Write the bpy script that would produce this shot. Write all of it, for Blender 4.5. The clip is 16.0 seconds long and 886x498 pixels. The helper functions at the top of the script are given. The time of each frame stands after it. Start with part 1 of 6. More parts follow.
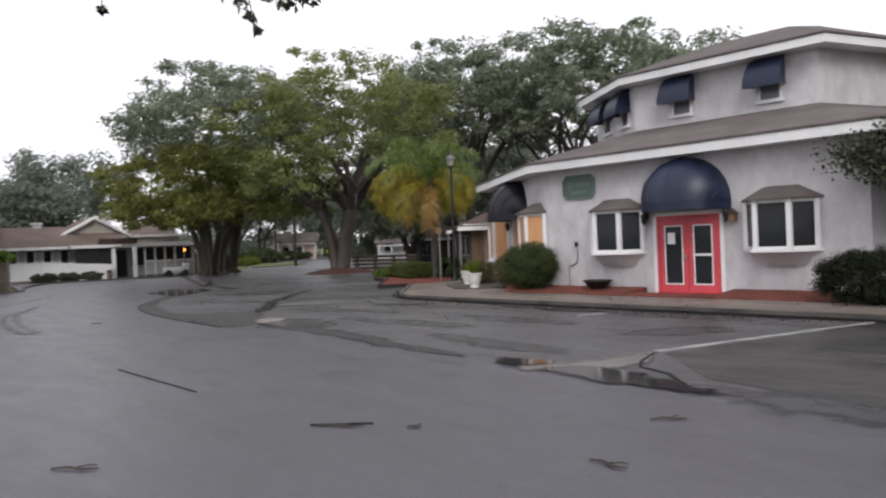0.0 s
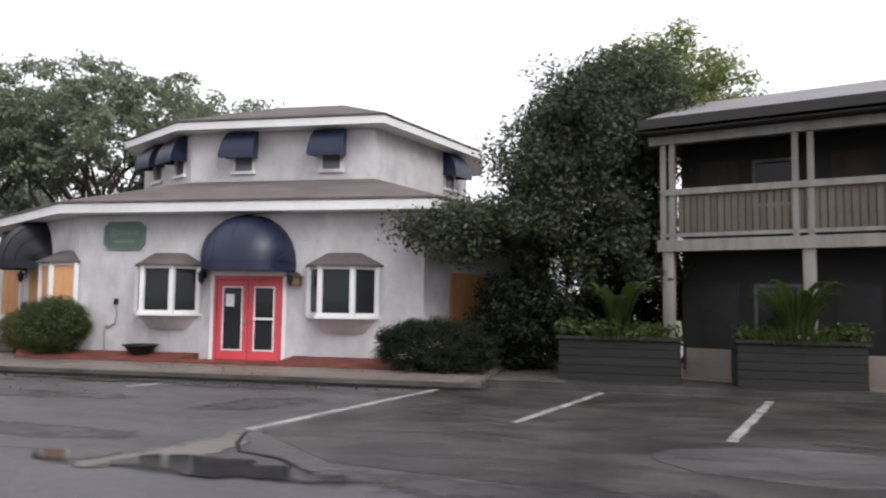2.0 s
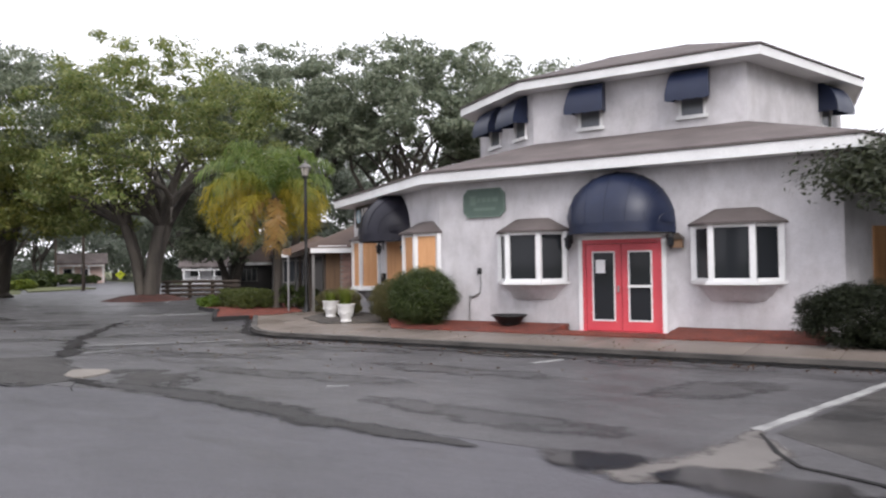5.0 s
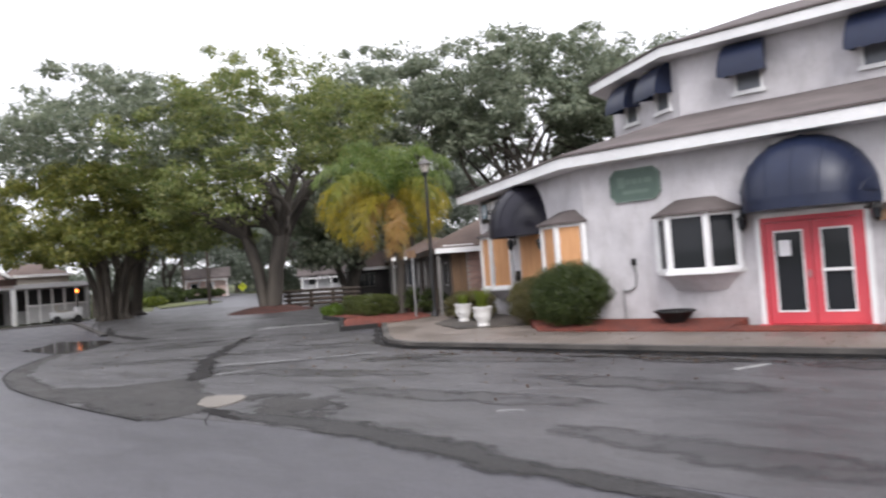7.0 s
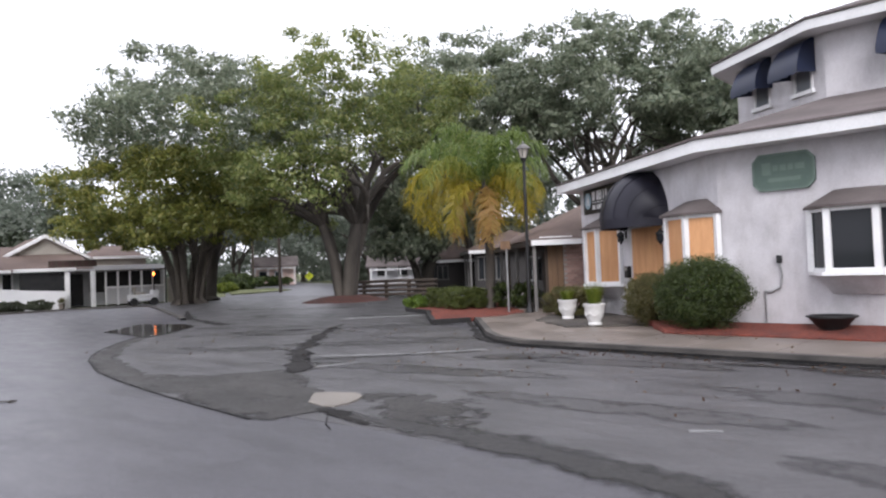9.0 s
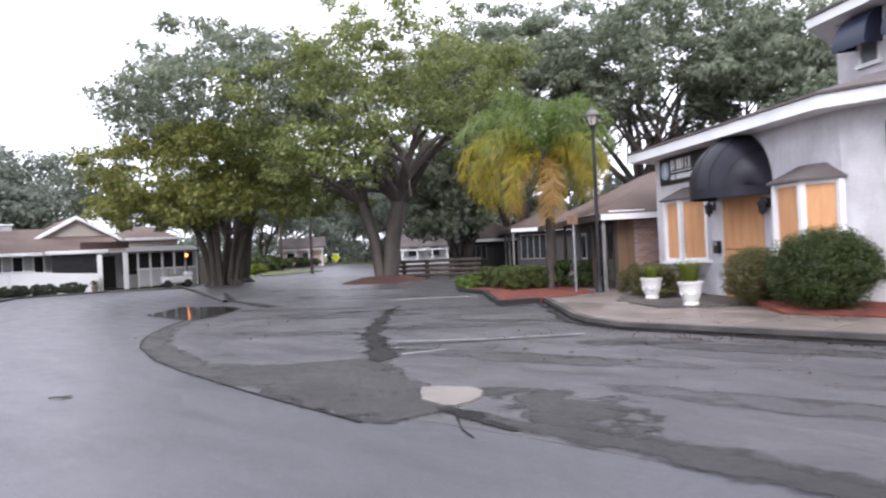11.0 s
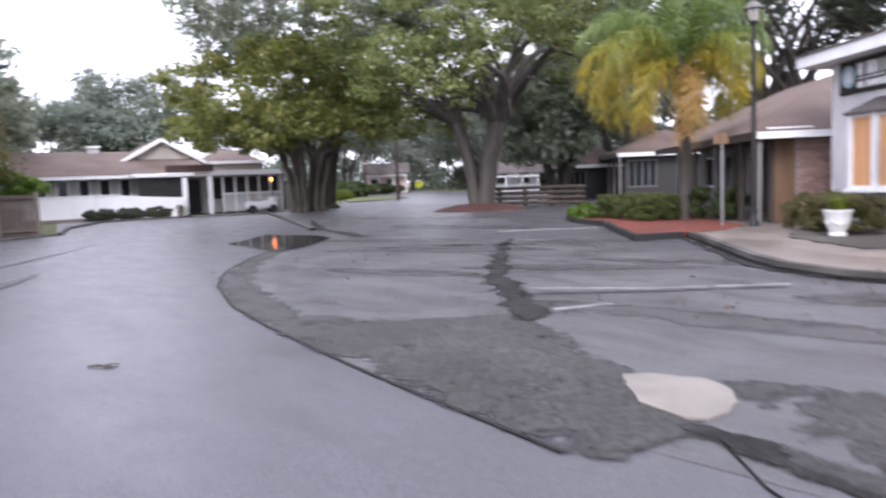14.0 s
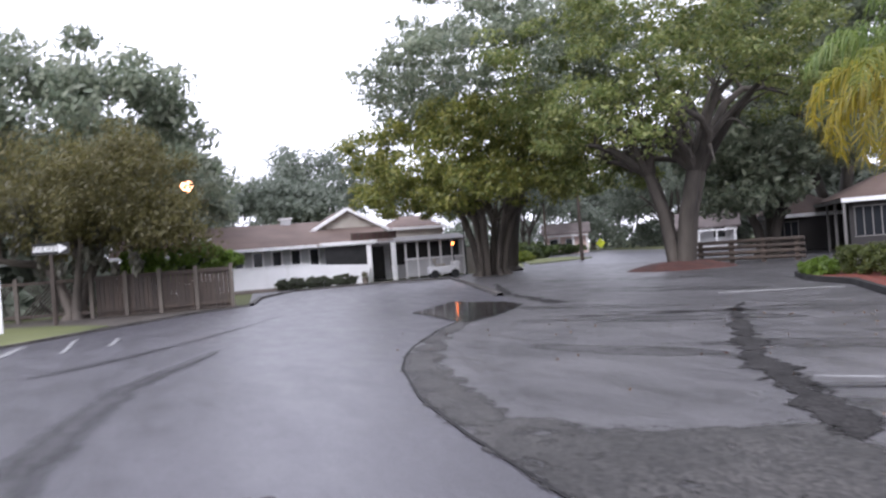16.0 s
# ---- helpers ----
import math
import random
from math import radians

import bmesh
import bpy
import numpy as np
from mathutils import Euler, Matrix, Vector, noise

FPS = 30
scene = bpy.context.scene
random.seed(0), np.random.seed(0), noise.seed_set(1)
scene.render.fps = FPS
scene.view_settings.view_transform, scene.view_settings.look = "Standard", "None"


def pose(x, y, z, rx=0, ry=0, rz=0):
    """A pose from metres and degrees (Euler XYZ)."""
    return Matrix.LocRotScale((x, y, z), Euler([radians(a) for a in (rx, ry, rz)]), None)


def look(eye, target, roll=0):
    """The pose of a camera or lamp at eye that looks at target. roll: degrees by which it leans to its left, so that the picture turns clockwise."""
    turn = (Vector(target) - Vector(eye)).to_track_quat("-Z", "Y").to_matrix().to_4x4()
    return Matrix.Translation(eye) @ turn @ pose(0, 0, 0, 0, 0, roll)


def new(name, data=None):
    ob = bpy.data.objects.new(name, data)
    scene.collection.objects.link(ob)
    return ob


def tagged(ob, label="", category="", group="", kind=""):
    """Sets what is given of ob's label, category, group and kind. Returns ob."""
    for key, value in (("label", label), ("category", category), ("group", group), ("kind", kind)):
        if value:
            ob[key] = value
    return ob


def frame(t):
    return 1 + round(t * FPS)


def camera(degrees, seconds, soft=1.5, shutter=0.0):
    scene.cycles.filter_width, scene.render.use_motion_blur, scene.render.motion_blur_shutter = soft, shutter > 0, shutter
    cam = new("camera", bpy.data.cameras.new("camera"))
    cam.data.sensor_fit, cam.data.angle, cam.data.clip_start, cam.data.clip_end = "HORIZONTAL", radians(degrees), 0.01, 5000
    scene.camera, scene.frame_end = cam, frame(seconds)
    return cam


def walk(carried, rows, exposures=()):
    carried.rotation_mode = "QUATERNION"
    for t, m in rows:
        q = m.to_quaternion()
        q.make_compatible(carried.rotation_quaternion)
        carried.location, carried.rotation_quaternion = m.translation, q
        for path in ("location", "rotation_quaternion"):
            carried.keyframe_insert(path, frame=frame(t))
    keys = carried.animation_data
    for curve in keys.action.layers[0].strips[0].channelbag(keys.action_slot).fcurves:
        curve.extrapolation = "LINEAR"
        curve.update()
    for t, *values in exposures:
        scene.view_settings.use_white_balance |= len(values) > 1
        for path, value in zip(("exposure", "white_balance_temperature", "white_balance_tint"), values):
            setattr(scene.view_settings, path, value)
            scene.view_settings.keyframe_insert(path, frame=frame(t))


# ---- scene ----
cam = camera(61.3, 16.0, soft=2.2, shutter=0.8)
PATH = [
    (0, (11.807, -18.943, 1.788), (10.323, -17.602, 1.771), -2.2),
    (0.5, (11.409, -18.802, 1.71), (10.034, -17.351, 1.705), -2.9),
    (1, (10.981, -18.356, 1.728), (9.994, -16.617, 1.758), -2.3),
    (1.5, (10.495, -18.032, 1.629), (10.009, -16.098, 1.781), -0.5),
    (2, (9.96, -17.945, 1.663), (9.543, -15.994, 1.807), 0.8),
    (2.5, (9.492, -17.904, 1.715), (8.582, -16.128, 1.846), 0.4),
    (3, (8.914, -17.747, 1.683), (8.014, -15.961, 1.713), -1.9),
    (3.5, (8.387, -17.636, 1.685), (7.346, -15.93, 1.752), -2.6),
    (4, (7.834, -17.317, 1.636), (6.773, -15.623, 1.699), -1.4),
    (4.5, (7.373, -17.222, 1.693), (6.311, -15.528, 1.746), -0.7),
    (7, (5.154, -16.026, 1.771), (3.848, -14.513, 1.821), -4.2),
    (7.5, (4.598, -15.798, 1.717), (3.165, -14.405, 1.793), -2.2),
    (8, (4.156, -15.761, 1.745), (2.702, -14.388, 1.771), -2.7),
    (8.5, (3.675, -15.645, 1.722), (2.133, -14.373, 1.782), -1.0),
    (9, (3.213, -15.625, 1.695), (1.789, -14.221, 1.743), -2.3),
    (11.5, (0.607, -15.153, 1.621), (-0.889, -13.826, 1.606), -2.7),
    (12, (0.122, -14.901, 1.633), (-1.427, -13.636, 1.606), -1.7),
    (12.5, (-0.363, -14.753, 1.618), (-1.858, -13.427, 1.539), -3.0),
    (13, (-0.857, -14.479, 1.596), (-2.408, -13.218, 1.53), -2.2),
    (13.5, (-1.367, -14.285, 1.524), (-2.85, -12.956, 1.344), -2.8),
    (14, (-1.821, -14.044, 1.548), (-3.418, -12.854, 1.365), -2.2),
    (14.5, (-2.326, -13.726, 1.544), (-3.96, -12.579, 1.418), -1.1),
    (15, (-2.768, -13.53, 1.564), (-4.482, -12.503, 1.462), -3.2),
    (15.5, (-3.294, -13.378, 1.581), (-5.129, -12.584, 1.521), -2.6),
    (16, (-3.94, -13.279, 1.53), (-5.775, -12.483, 1.538), -4.3),
]
walk(cam, [(t, look(eye, target, roll)) for t, eye, target, roll in PATH],
     exposures=[(0, 0.15, 6500, 12), (0.5, 0.65, 6500, 12), (1, 0.88, 6500, 12), (1.5, 0.27, 6500, 12), (2, 0.42, 6500, 12), (2.5, -0.2, 6150, 12), (3, 0.42, 6500, 12), (3.5, 0.35, 6500, 13), (4, 0.85, 6500, 13), (4.5, 0.6, 6450, 13), (7, 0.75, 6400, 13), (9, 0.7, 6250, 14), (11.5, 1.15, 6050, 17), (12, 0.92, 6020, 18), (12.5, 1.15, 5980, 19), (14.5, 1.27, 5980, 19), (15.5, 1.25, 5980, 19), (16, 1.0, 5980, 18)])

# ---- light ----
world = bpy.data.worlds.new("overcast_sky")
scene.world = world
world.use_nodes = True
wn, wl = world.node_tree.nodes, world.node_tree.links
wn.clear()
sky = wn.new("ShaderNodeTexSky")
sky.sky_type, sky.sun_disc = "NISHITA", False
sky.sun_elevation, sky.sun_rotation, sky.dust_density, sky.air_density = radians(39), radians(130), 4.0, 1.0
veil = wn.new("ShaderNodeMixRGB")
veil.inputs[0].default_value = 0.93
veil.inputs[2].default_value = (9.4, 9.4, 9.9, 1)
back = wn.new("ShaderNodeBackground")
back.inputs[1].default_value = 0.115
wout = wn.new("ShaderNodeOutputWorld")
wl.new(sky.outputs[0], veil.inputs[1])
wl.new(veil.outputs[0], back.inputs[0])
wl.new(back.outputs[0], wout.inputs[0])
sun = new("sun", bpy.data.lights.new("sun", "SUN"))
sun.data.energy, sun.data.angle, sun.data.color = 1.5, radians(30), (1, 0.98, 0.95)
sun.matrix_world = look((0, 0, 30), (-20, 17, 9))


# ---- materials ----
def mat(name, rough=0.7, metal=0.0):
    m = bpy.data.materials.new(name)
    m.use_nodes = True
    n = m.node_tree.nodes
    b = n["Principled BSDF"]
    b.inputs["Roughness"].default_value, b.inputs["Metallic"].default_value = rough, metal
    return m, n, m.node_tree.links, b


def ramp(n, l, source, stops):
    r = n.new("ShaderNodeValToRGB")
    while len(r.color_ramp.elements) < len(stops):
        r.color_ramp.elements.new(0.5)
    for e, (p, c) in zip(r.color_ramp.elements, stops):
        e.position = p
        e.color = (*c, 1) if isinstance(c, tuple) else (c, c, c, 1)
    l.new(source, r.inputs[0])
    return r.outputs[0]


def noise_out(n, l, scale, detail=6.0, stretch=(1, 1, 1), rough=0.6):
    co, mp, t = n.new("ShaderNodeTexCoord"), n.new("ShaderNodeMapping"), n.new("ShaderNodeTexNoise")
    mp.inputs[3].default_value = stretch
    t.inputs["Scale"].default_value, t.inputs["Detail"].default_value, t.inputs["Roughness"].default_value = scale, detail, rough
    l.new(co.outputs["Object"], mp.inputs[0])
    l.new(mp.outputs[0], t.inputs[0])
    return t.outputs[0]


def mixed(n, l, kind, fac, a, b):
    x = n.new("ShaderNodeMixRGB")
    x.blend_type = kind
    for i, v in ((0, fac), (1, a), (2, b)):
        if isinstance(v, (int, float)):
            x.inputs[i].default_value = v if i == 0 else (v, v, v, 1)
        elif isinstance(v, tuple):
            x.inputs[i].default_value = (*v, 1)
        else:
            l.new(v, x.inputs[i])
    return x.outputs[0]


def surface(name, dark, light, grain=40.0, blotch=0.6, rough=(0.6, 0.85), bump=0.2, stretch=(1, 1, 1), metal=0.0, spread=0.0, depth=0.01, gloss=0.5, chips=0.0, contrast=(0.45, 1.35), streaks=0.0, mottle=0.0):
    """A surface with large blotches and fine grain between two colours, uneven gloss and relief."""
    m, n, l, b = mat(name, rough[0], metal)
    big, fine = noise_out(n, l, blotch, 5, stretch), noise_out(n, l, grain, 8, stretch, 0.7)
    base = ramp(n, l, big, [(0.3, dark), (0.7, light)])
    tone = ramp(n, l, fine, [(0.25, 0.72), (0.75, 1.0)])
    colour = mixed(n, l, "MULTIPLY", 0.8, base, tone)
    if spread:
        info = n.new("ShaderNodeObjectInfo")
        colour = mixed(n, l, "MULTIPLY", 1.0, colour, ramp(n, l, info.outputs["Random"], [(0.0, 1 - spread), (1.0, 1.0)]))
    worn_rough = big
    if mottle:
        patchy = noise_out(n, l, 1.3, 9, (0.6, 1.5, 1), 0.72)
        colour = mixed(n, l, "MULTIPLY", mottle, colour, ramp(n, l, patchy, [(0.36, (0.5, 0.49, 0.48)), (0.5, (0.9, 0.9, 0.9)), (0.62, (1.15, 1.14, 1.12))]))
        worn_rough = patchy
    if streaks:
        runs = noise_out(n, l, 2.2, 7, (1.2, 1.2, 0.55), 0.7)
        colour = mixed(n, l, "MULTIPLY", streaks, colour, ramp(n, l, runs, [(0.34, (0.62, 0.6, 0.58)), (0.56, (1.0, 1.0, 1.0))]))
    if chips:
        co, v = n.new("ShaderNodeTexCoord"), n.new("ShaderNodeTexVoronoi")
        v.inputs["Scale"].default_value = chips
        l.new(co.outputs["Object"], v.inputs["Vector"])
        colour = mixed(n, l, "MULTIPLY", 0.7, colour, ramp(n, l, v.outputs["Color"], [(0.2, contrast[0]), (0.9, contrast[1])]))
    b.inputs["Specular IOR Level"].default_value = gloss
    l.new(colour, b.inputs["Base Color"])
    l.new(ramp(n, l, worn_rough, [(0.3, rough[0]), (0.7, rough[1])]), b.inputs["Roughness"])
    if bump:
        k = n.new("ShaderNodeBump")
        k.inputs["Strength"].default_value, k.inputs["Distance"].default_value = bump, depth
        l.new(fine, k.inputs["Height"])
        l.new(k.outputs[0], b.inputs["Normal"])
    return m


def frayed(m, amount, low=0.42, high=0.62):
    """Lets a ground stain break up and thin out towards its edge, where its cover falls."""
    n, l = m.node_tree.nodes, m.node_tree.links
    at = n.new("ShaderNodeAttribute")
    at.attribute_name = "cover"
    total = None
    for scale, k in ((1.7, amount * 1.25), (7.0, amount * 0.45)):
        t = n.new("ShaderNodeMath")
        t.operation = "MULTIPLY_ADD"
        l.new(noise_out(n, l, scale, 4, (1, 1, 1), 0.6), t.inputs[0])
        t.inputs[1].default_value = k
        if total is None:
            t.inputs[2].default_value = 0.5 - amount * 0.85
        else:
            l.new(total, t.inputs[2])
        total = t.outputs[0]
    add = n.new("ShaderNodeMath")
    add.operation = "MULTIPLY_ADD"
    l.new(at.outputs["Fac"], add.inputs[0])
    add.inputs[1].default_value = 0.5
    l.new(total, add.inputs[2])
    mask = ramp(n, l, add.outputs[0], [(low, 0.0), (high, 1.0)])
    clear, mx = n.new("ShaderNodeBsdfTransparent"), n.new("ShaderNodeMixShader")
    l.new(mask, mx.inputs[0])
    l.new(clear.outputs[0], mx.inputs[1])
    l.new(n["Principled BSDF"].outputs[0], mx.inputs[2])
    l.new(mx.outputs[0], n["Material Output"].inputs[0])
    return m


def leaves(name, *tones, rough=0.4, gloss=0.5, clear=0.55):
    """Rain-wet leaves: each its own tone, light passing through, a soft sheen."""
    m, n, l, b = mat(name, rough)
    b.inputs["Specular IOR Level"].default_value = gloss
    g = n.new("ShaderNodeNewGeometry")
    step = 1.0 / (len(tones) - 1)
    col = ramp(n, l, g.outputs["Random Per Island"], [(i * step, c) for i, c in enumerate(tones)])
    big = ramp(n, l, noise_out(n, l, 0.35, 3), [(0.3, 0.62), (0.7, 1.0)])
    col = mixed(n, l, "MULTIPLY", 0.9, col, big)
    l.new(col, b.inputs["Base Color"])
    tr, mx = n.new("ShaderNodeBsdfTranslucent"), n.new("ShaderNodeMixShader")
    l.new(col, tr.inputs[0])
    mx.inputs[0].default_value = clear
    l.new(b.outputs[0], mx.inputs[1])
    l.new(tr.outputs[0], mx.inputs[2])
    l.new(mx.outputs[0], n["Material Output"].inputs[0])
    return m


def glass(name, tint=(0.02, 0.022, 0.025), rough=0.06):
    """Window glass before an unlit room: dark, with a clear reflection."""
    m, n, l, b = mat(name, rough)
    b.inputs["Base Color"].default_value = (*tint, 1)
    b.inputs["IOR"].default_value = 1.5
    b.inputs["Specular IOR Level"].default_value = 0.2
    return m


M_ROAD = surface("wet_asphalt_road", (0.07, 0.068, 0.077), (0.095, 0.092, 0.104), 90, 0.25, (0.3, 0.5), 0.15, gloss=0.45, chips=90.0, mottle=0.3)
M_LOT = surface("worn_wet_asphalt", (0.058, 0.056, 0.059), (0.112, 0.108, 0.112), 45, 0.45, (0.3, 0.6), 0.35, gloss=0.4, chips=70.0, mottle=0.6)
M_LOT_DARK = surface("stained_wet_asphalt", (0.022, 0.021, 0.02), (0.085, 0.08, 0.076), 50, 0.6, (0.3, 0.6), 0.35, gloss=0.35, chips=70.0, mottle=0.7)
M_GUTTER = frayed(surface("coarse_chip_asphalt", (0.024, 0.0225, 0.021), (0.052, 0.049, 0.046), 16, 0.9, (0.45, 0.7), 0.7, depth=0.02, gloss=0.3, chips=32.0, contrast=(0.25, 2.1), mottle=0.5), 2.2, 0.34, 0.72)
M_SEAM = frayed(surface("dark_ragged_seam", (0.016, 0.0155, 0.015), (0.046, 0.044, 0.043), 30, 1.5, (0.7, 0.9), 0.5, gloss=0.08, chips=40.0, contrast=(0.3, 1.8)), 2.2)
M_DAMP = frayed(surface("damp_asphalt_stain", (0.044, 0.042, 0.044), (0.076, 0.073, 0.075), 50, 0.8, (0.3, 0.5), 0.3, gloss=0.35, chips=70.0), 1.5, 0.3, 0.95)
M_TRACK = frayed(surface("dark_wet_road_streak", (0.04, 0.039, 0.043), (0.062, 0.06, 0.066), 60, 0.5, (0.3, 0.45), 0.15, gloss=0.4, chips=90.0), 0.7, 0.3, 0.95)
M_BAND = frayed(surface("dark_wet_gutter_band", (0.017, 0.0165, 0.016), (0.04, 0.038, 0.037), 20, 0.9, (0.4, 0.65), 0.6, depth=0.02, gloss=0.3, chips=36.0, contrast=(0.3, 1.9)), 1.1, 0.36, 0.74)
M_CRACK = surface("dark_wet_seam", (0.009, 0.009, 0.009), (0.028, 0.027, 0.027), 30, 1.5, (0.6, 0.85), 0.5, gloss=0.18, chips=40.0, contrast=(0.3, 1.8))
M_PUDDLE, _n, _l, _b = mat("standing_water", 0.1)
_b.inputs["Base Color"].default_value = (0.025, 0.024, 0.024, 1)
frayed(M_PUDDLE, 0.9, 0.4, 0.72)
M_PAINTLINE = surface("worn_line_paint", (0.12, 0.12, 0.12), (0.4, 0.4, 0.39), 14, 2.5, (0.5, 0.7), 0.1)
M_CONCRETE = surface("wet_concrete", (0.13, 0.108, 0.092), (0.25, 0.21, 0.182), 35, 0.8, (0.32, 0.55), 0.2, gloss=0.4, spread=0.15)
# grime and the shade on the kerb face, both in this dark colour
M_KERB = surface("stained_shaded_kerb_concrete", (0.025, 0.023, 0.021), (0.11, 0.1, 0.09), 25, 1.1, (0.55, 0.8), 0.3)
M_MANHOLE = surface("pale_concrete_patch", (0.13, 0.115, 0.1), (0.24, 0.215, 0.185), 30, 1.5, (0.4, 0.65), 0.2)
M_WEDGE = frayed(surface("worn_pale_asphalt", (0.1, 0.09, 0.082), (0.165, 0.15, 0.138), 30, 1.2, (0.4, 0.6), 0.2), 1.2, 0.4, 0.7)
M_FAINTLINE = surface("faded_line_paint", (0.11, 0.11, 0.113), (0.28, 0.28, 0.28), 14, 2.5, (0.5, 0.7), 0.1)
M_MULCH = surface("red_bark_mulch", (0.1, 0.022, 0.014), (0.24, 0.055, 0.032), 45, 2.0, (0.8, 0.95), 0.9, depth=0.03, chips=30.0, contrast=(0.4, 1.5))
M_MULCH_OLD = surface("faded_bark_mulch", (0.045, 0.018, 0.014), (0.115, 0.042, 0.031), 45, 1.5, (0.8, 0.95), 0.9, depth=0.03, chips=30.0, contrast=(0.4, 1.5))
M_SOIL = surface("dark_pebbly_soil", (0.04, 0.035, 0.03), (0.11, 0.095, 0.08), 30, 1.0, (0.7, 0.95), 0.7, chips=24.0, contrast=(0.3, 1.7))
M_GRASS = surface("grass_ground", (0.06, 0.072, 0.02), (0.125, 0.135, 0.042), 60, 0.4, (0.8, 0.95), 0.6)
M_STUCCO = surface("pale_grey_stucco", (0.5, 0.485, 0.5), (0.73, 0.71, 0.73), 30, 0.7, (0.75, 0.9), 0.9, depth=0.03, streaks=0.42)
M_TRIM = surface("white_trim_paint", (0.72, 0.72, 0.72), (0.85, 0.85, 0.85), 30, 1.0, (0.45, 0.6), 0.05)
M_SHINGLE = surface("grey_brown_shingle", (0.09, 0.075, 0.072), (0.17, 0.145, 0.14), 22, 0.7, (0.8, 0.95), 0.4, gloss=0.25, spread=0.25)
M_SHINGLE_BROWN = surface("brown_shingle", (0.12, 0.085, 0.072), (0.2, 0.15, 0.13), 22, 0.6, (0.8, 0.95), 0.4, gloss=0.25, spread=0.2)
M_NAVY = surface("navy_awning_vinyl", (0.007, 0.012, 0.034), (0.015, 0.023, 0.055), 15, 1.0, (0.36, 0.48), 0.05, gloss=0.4)
M_BLACKVINYL = surface("black_awning_vinyl", (0.008, 0.008, 0.014), (0.018, 0.017, 0.028), 15, 1.0, (0.4, 0.5), 0.05, gloss=0.3)
M_RED = surface("coral_red_paint", (0.52, 0.05, 0.072), (0.64, 0.082, 0.1), 25, 1.0, (0.35, 0.5), 0.05)
M_GLASS = glass("dark_window_glass")
M_GLASS_PALE = glass("window_glass_with_blind", (0.16, 0.17, 0.19), 0.1)
M_GREENSIGN = surface("faded_green_sign_paint", (0.065, 0.105, 0.085), (0.095, 0.14, 0.115), 20, 2.0, (0.5, 0.7), 0.05)
M_GREENLIGHT = surface("pale_green_lettering", (0.1, 0.15, 0.122), (0.14, 0.19, 0.16), 20, 2.0, (0.5, 0.7), 0)
M_PLY = surface("bare_plywood", (0.5, 0.24, 0.1), (0.66, 0.36, 0.17), 12, 1.2, (0.6, 0.8), 0.1, stretch=(6, 6, 0.7))
M_BLACK = surface("black_metal", (0.012, 0.012, 0.013), (0.03, 0.03, 0.03), 20, 2, (0.4, 0.55), 0.1, metal=0.4)
M_BARK = surface("grey_brown_bark", (0.028, 0.024, 0.02), (0.095, 0.082, 0.068), 14, 1.2, (0.8, 0.95), 0.9, stretch=(1, 1, 0.25), depth=0.05)
M_BARK_PALE = surface("pale_trunk_bark", (0.05, 0.042, 0.035), (0.14, 0.12, 0.1), 14, 1.2, (0.8, 0.95), 0.8, stretch=(1, 1, 0.3), depth=0.04)
M_WOOD = surface("weathered_brown_wood", (0.035, 0.026, 0.02), (0.092, 0.068, 0.052), 18, 1.0, (0.7, 0.9), 0.4, stretch=(4, 4, 0.5), spread=0.35)
M_SLAT = surface("brown_grey_slat_wood", (0.09, 0.075, 0.06), (0.17, 0.145, 0.12), 18, 1.0, (0.7, 0.9), 0.3, stretch=(4, 4, 0.5), spread=0.3)
M_RUST = surface("dull_red_sign_paint", (0.035, 0.018, 0.016), (0.07, 0.03, 0.026), 20, 2.0, (0.5, 0.7), 0.05)
# siding brown set darker, with the lodge porch's shade in the colour
M_WOOD_WARM = surface("stained_siding_wood", (0.13, 0.073, 0.038), (0.25, 0.15, 0.08), 14, 1.0, (0.6, 0.8), 0.3, stretch=(5, 5, 0.5), spread=0.25)
M_GREYWOOD = surface("weathered_grey_timber", (0.11, 0.105, 0.1), (0.24, 0.23, 0.22), 18, 1.0, (0.7, 0.9), 0.4, stretch=(4, 4, 0.5), spread=0.2)
M_BEAM = surface("weathered_pale_beam", (0.17, 0.16, 0.145), (0.29, 0.275, 0.25), 18, 1.0, (0.7, 0.9), 0.3, stretch=(4, 4, 0.5))
# shaded copy of the white wall paint, greyed in its base colour
M_WHITE_SHADED = surface("shade_greyed_white_paint", (0.42, 0.42, 0.43), (0.56, 0.56, 0.57), 30, 0.7, (0.6, 0.8), 0.08)
# near-black panel: gallery and porch shade put into the base colour
M_MOTEL = surface("shade_dark_panel", (0.014, 0.013, 0.013), (0.034, 0.031, 0.03), 20, 0.8, (0.6, 0.85), 0.2)
M_MOTELROOF = surface("grey_motel_roof_shingle", (0.16, 0.155, 0.165), (0.25, 0.245, 0.26), 30, 0.6, (0.7, 0.9), 0.3)
M_BRICK = surface("red_brown_brick", (0.34, 0.2, 0.165), (0.52, 0.34, 0.29), 25, 2.0, (0.7, 0.9), 0.4, spread=0.35)
M_MORTAR = surface("grey_mortar", (0.28, 0.26, 0.24), (0.38, 0.36, 0.33), 40, 1.0, (0.8, 0.95), 0.3)
M_WHITE = surface("white_wall_paint", (0.76, 0.76, 0.77), (0.86, 0.86, 0.87), 30, 0.7, (0.6, 0.8), 0.08)
M_EMBLEM = surface("pale_blue_sign_paint", (0.3, 0.44, 0.52), (0.42, 0.56, 0.64), 20, 2.0, (0.5, 0.7), 0)
M_POT = surface("white_glazed_pot", (0.6, 0.59, 0.57), (0.75, 0.74, 0.72), 20, 2.0, (0.3, 0.5), 0.05)
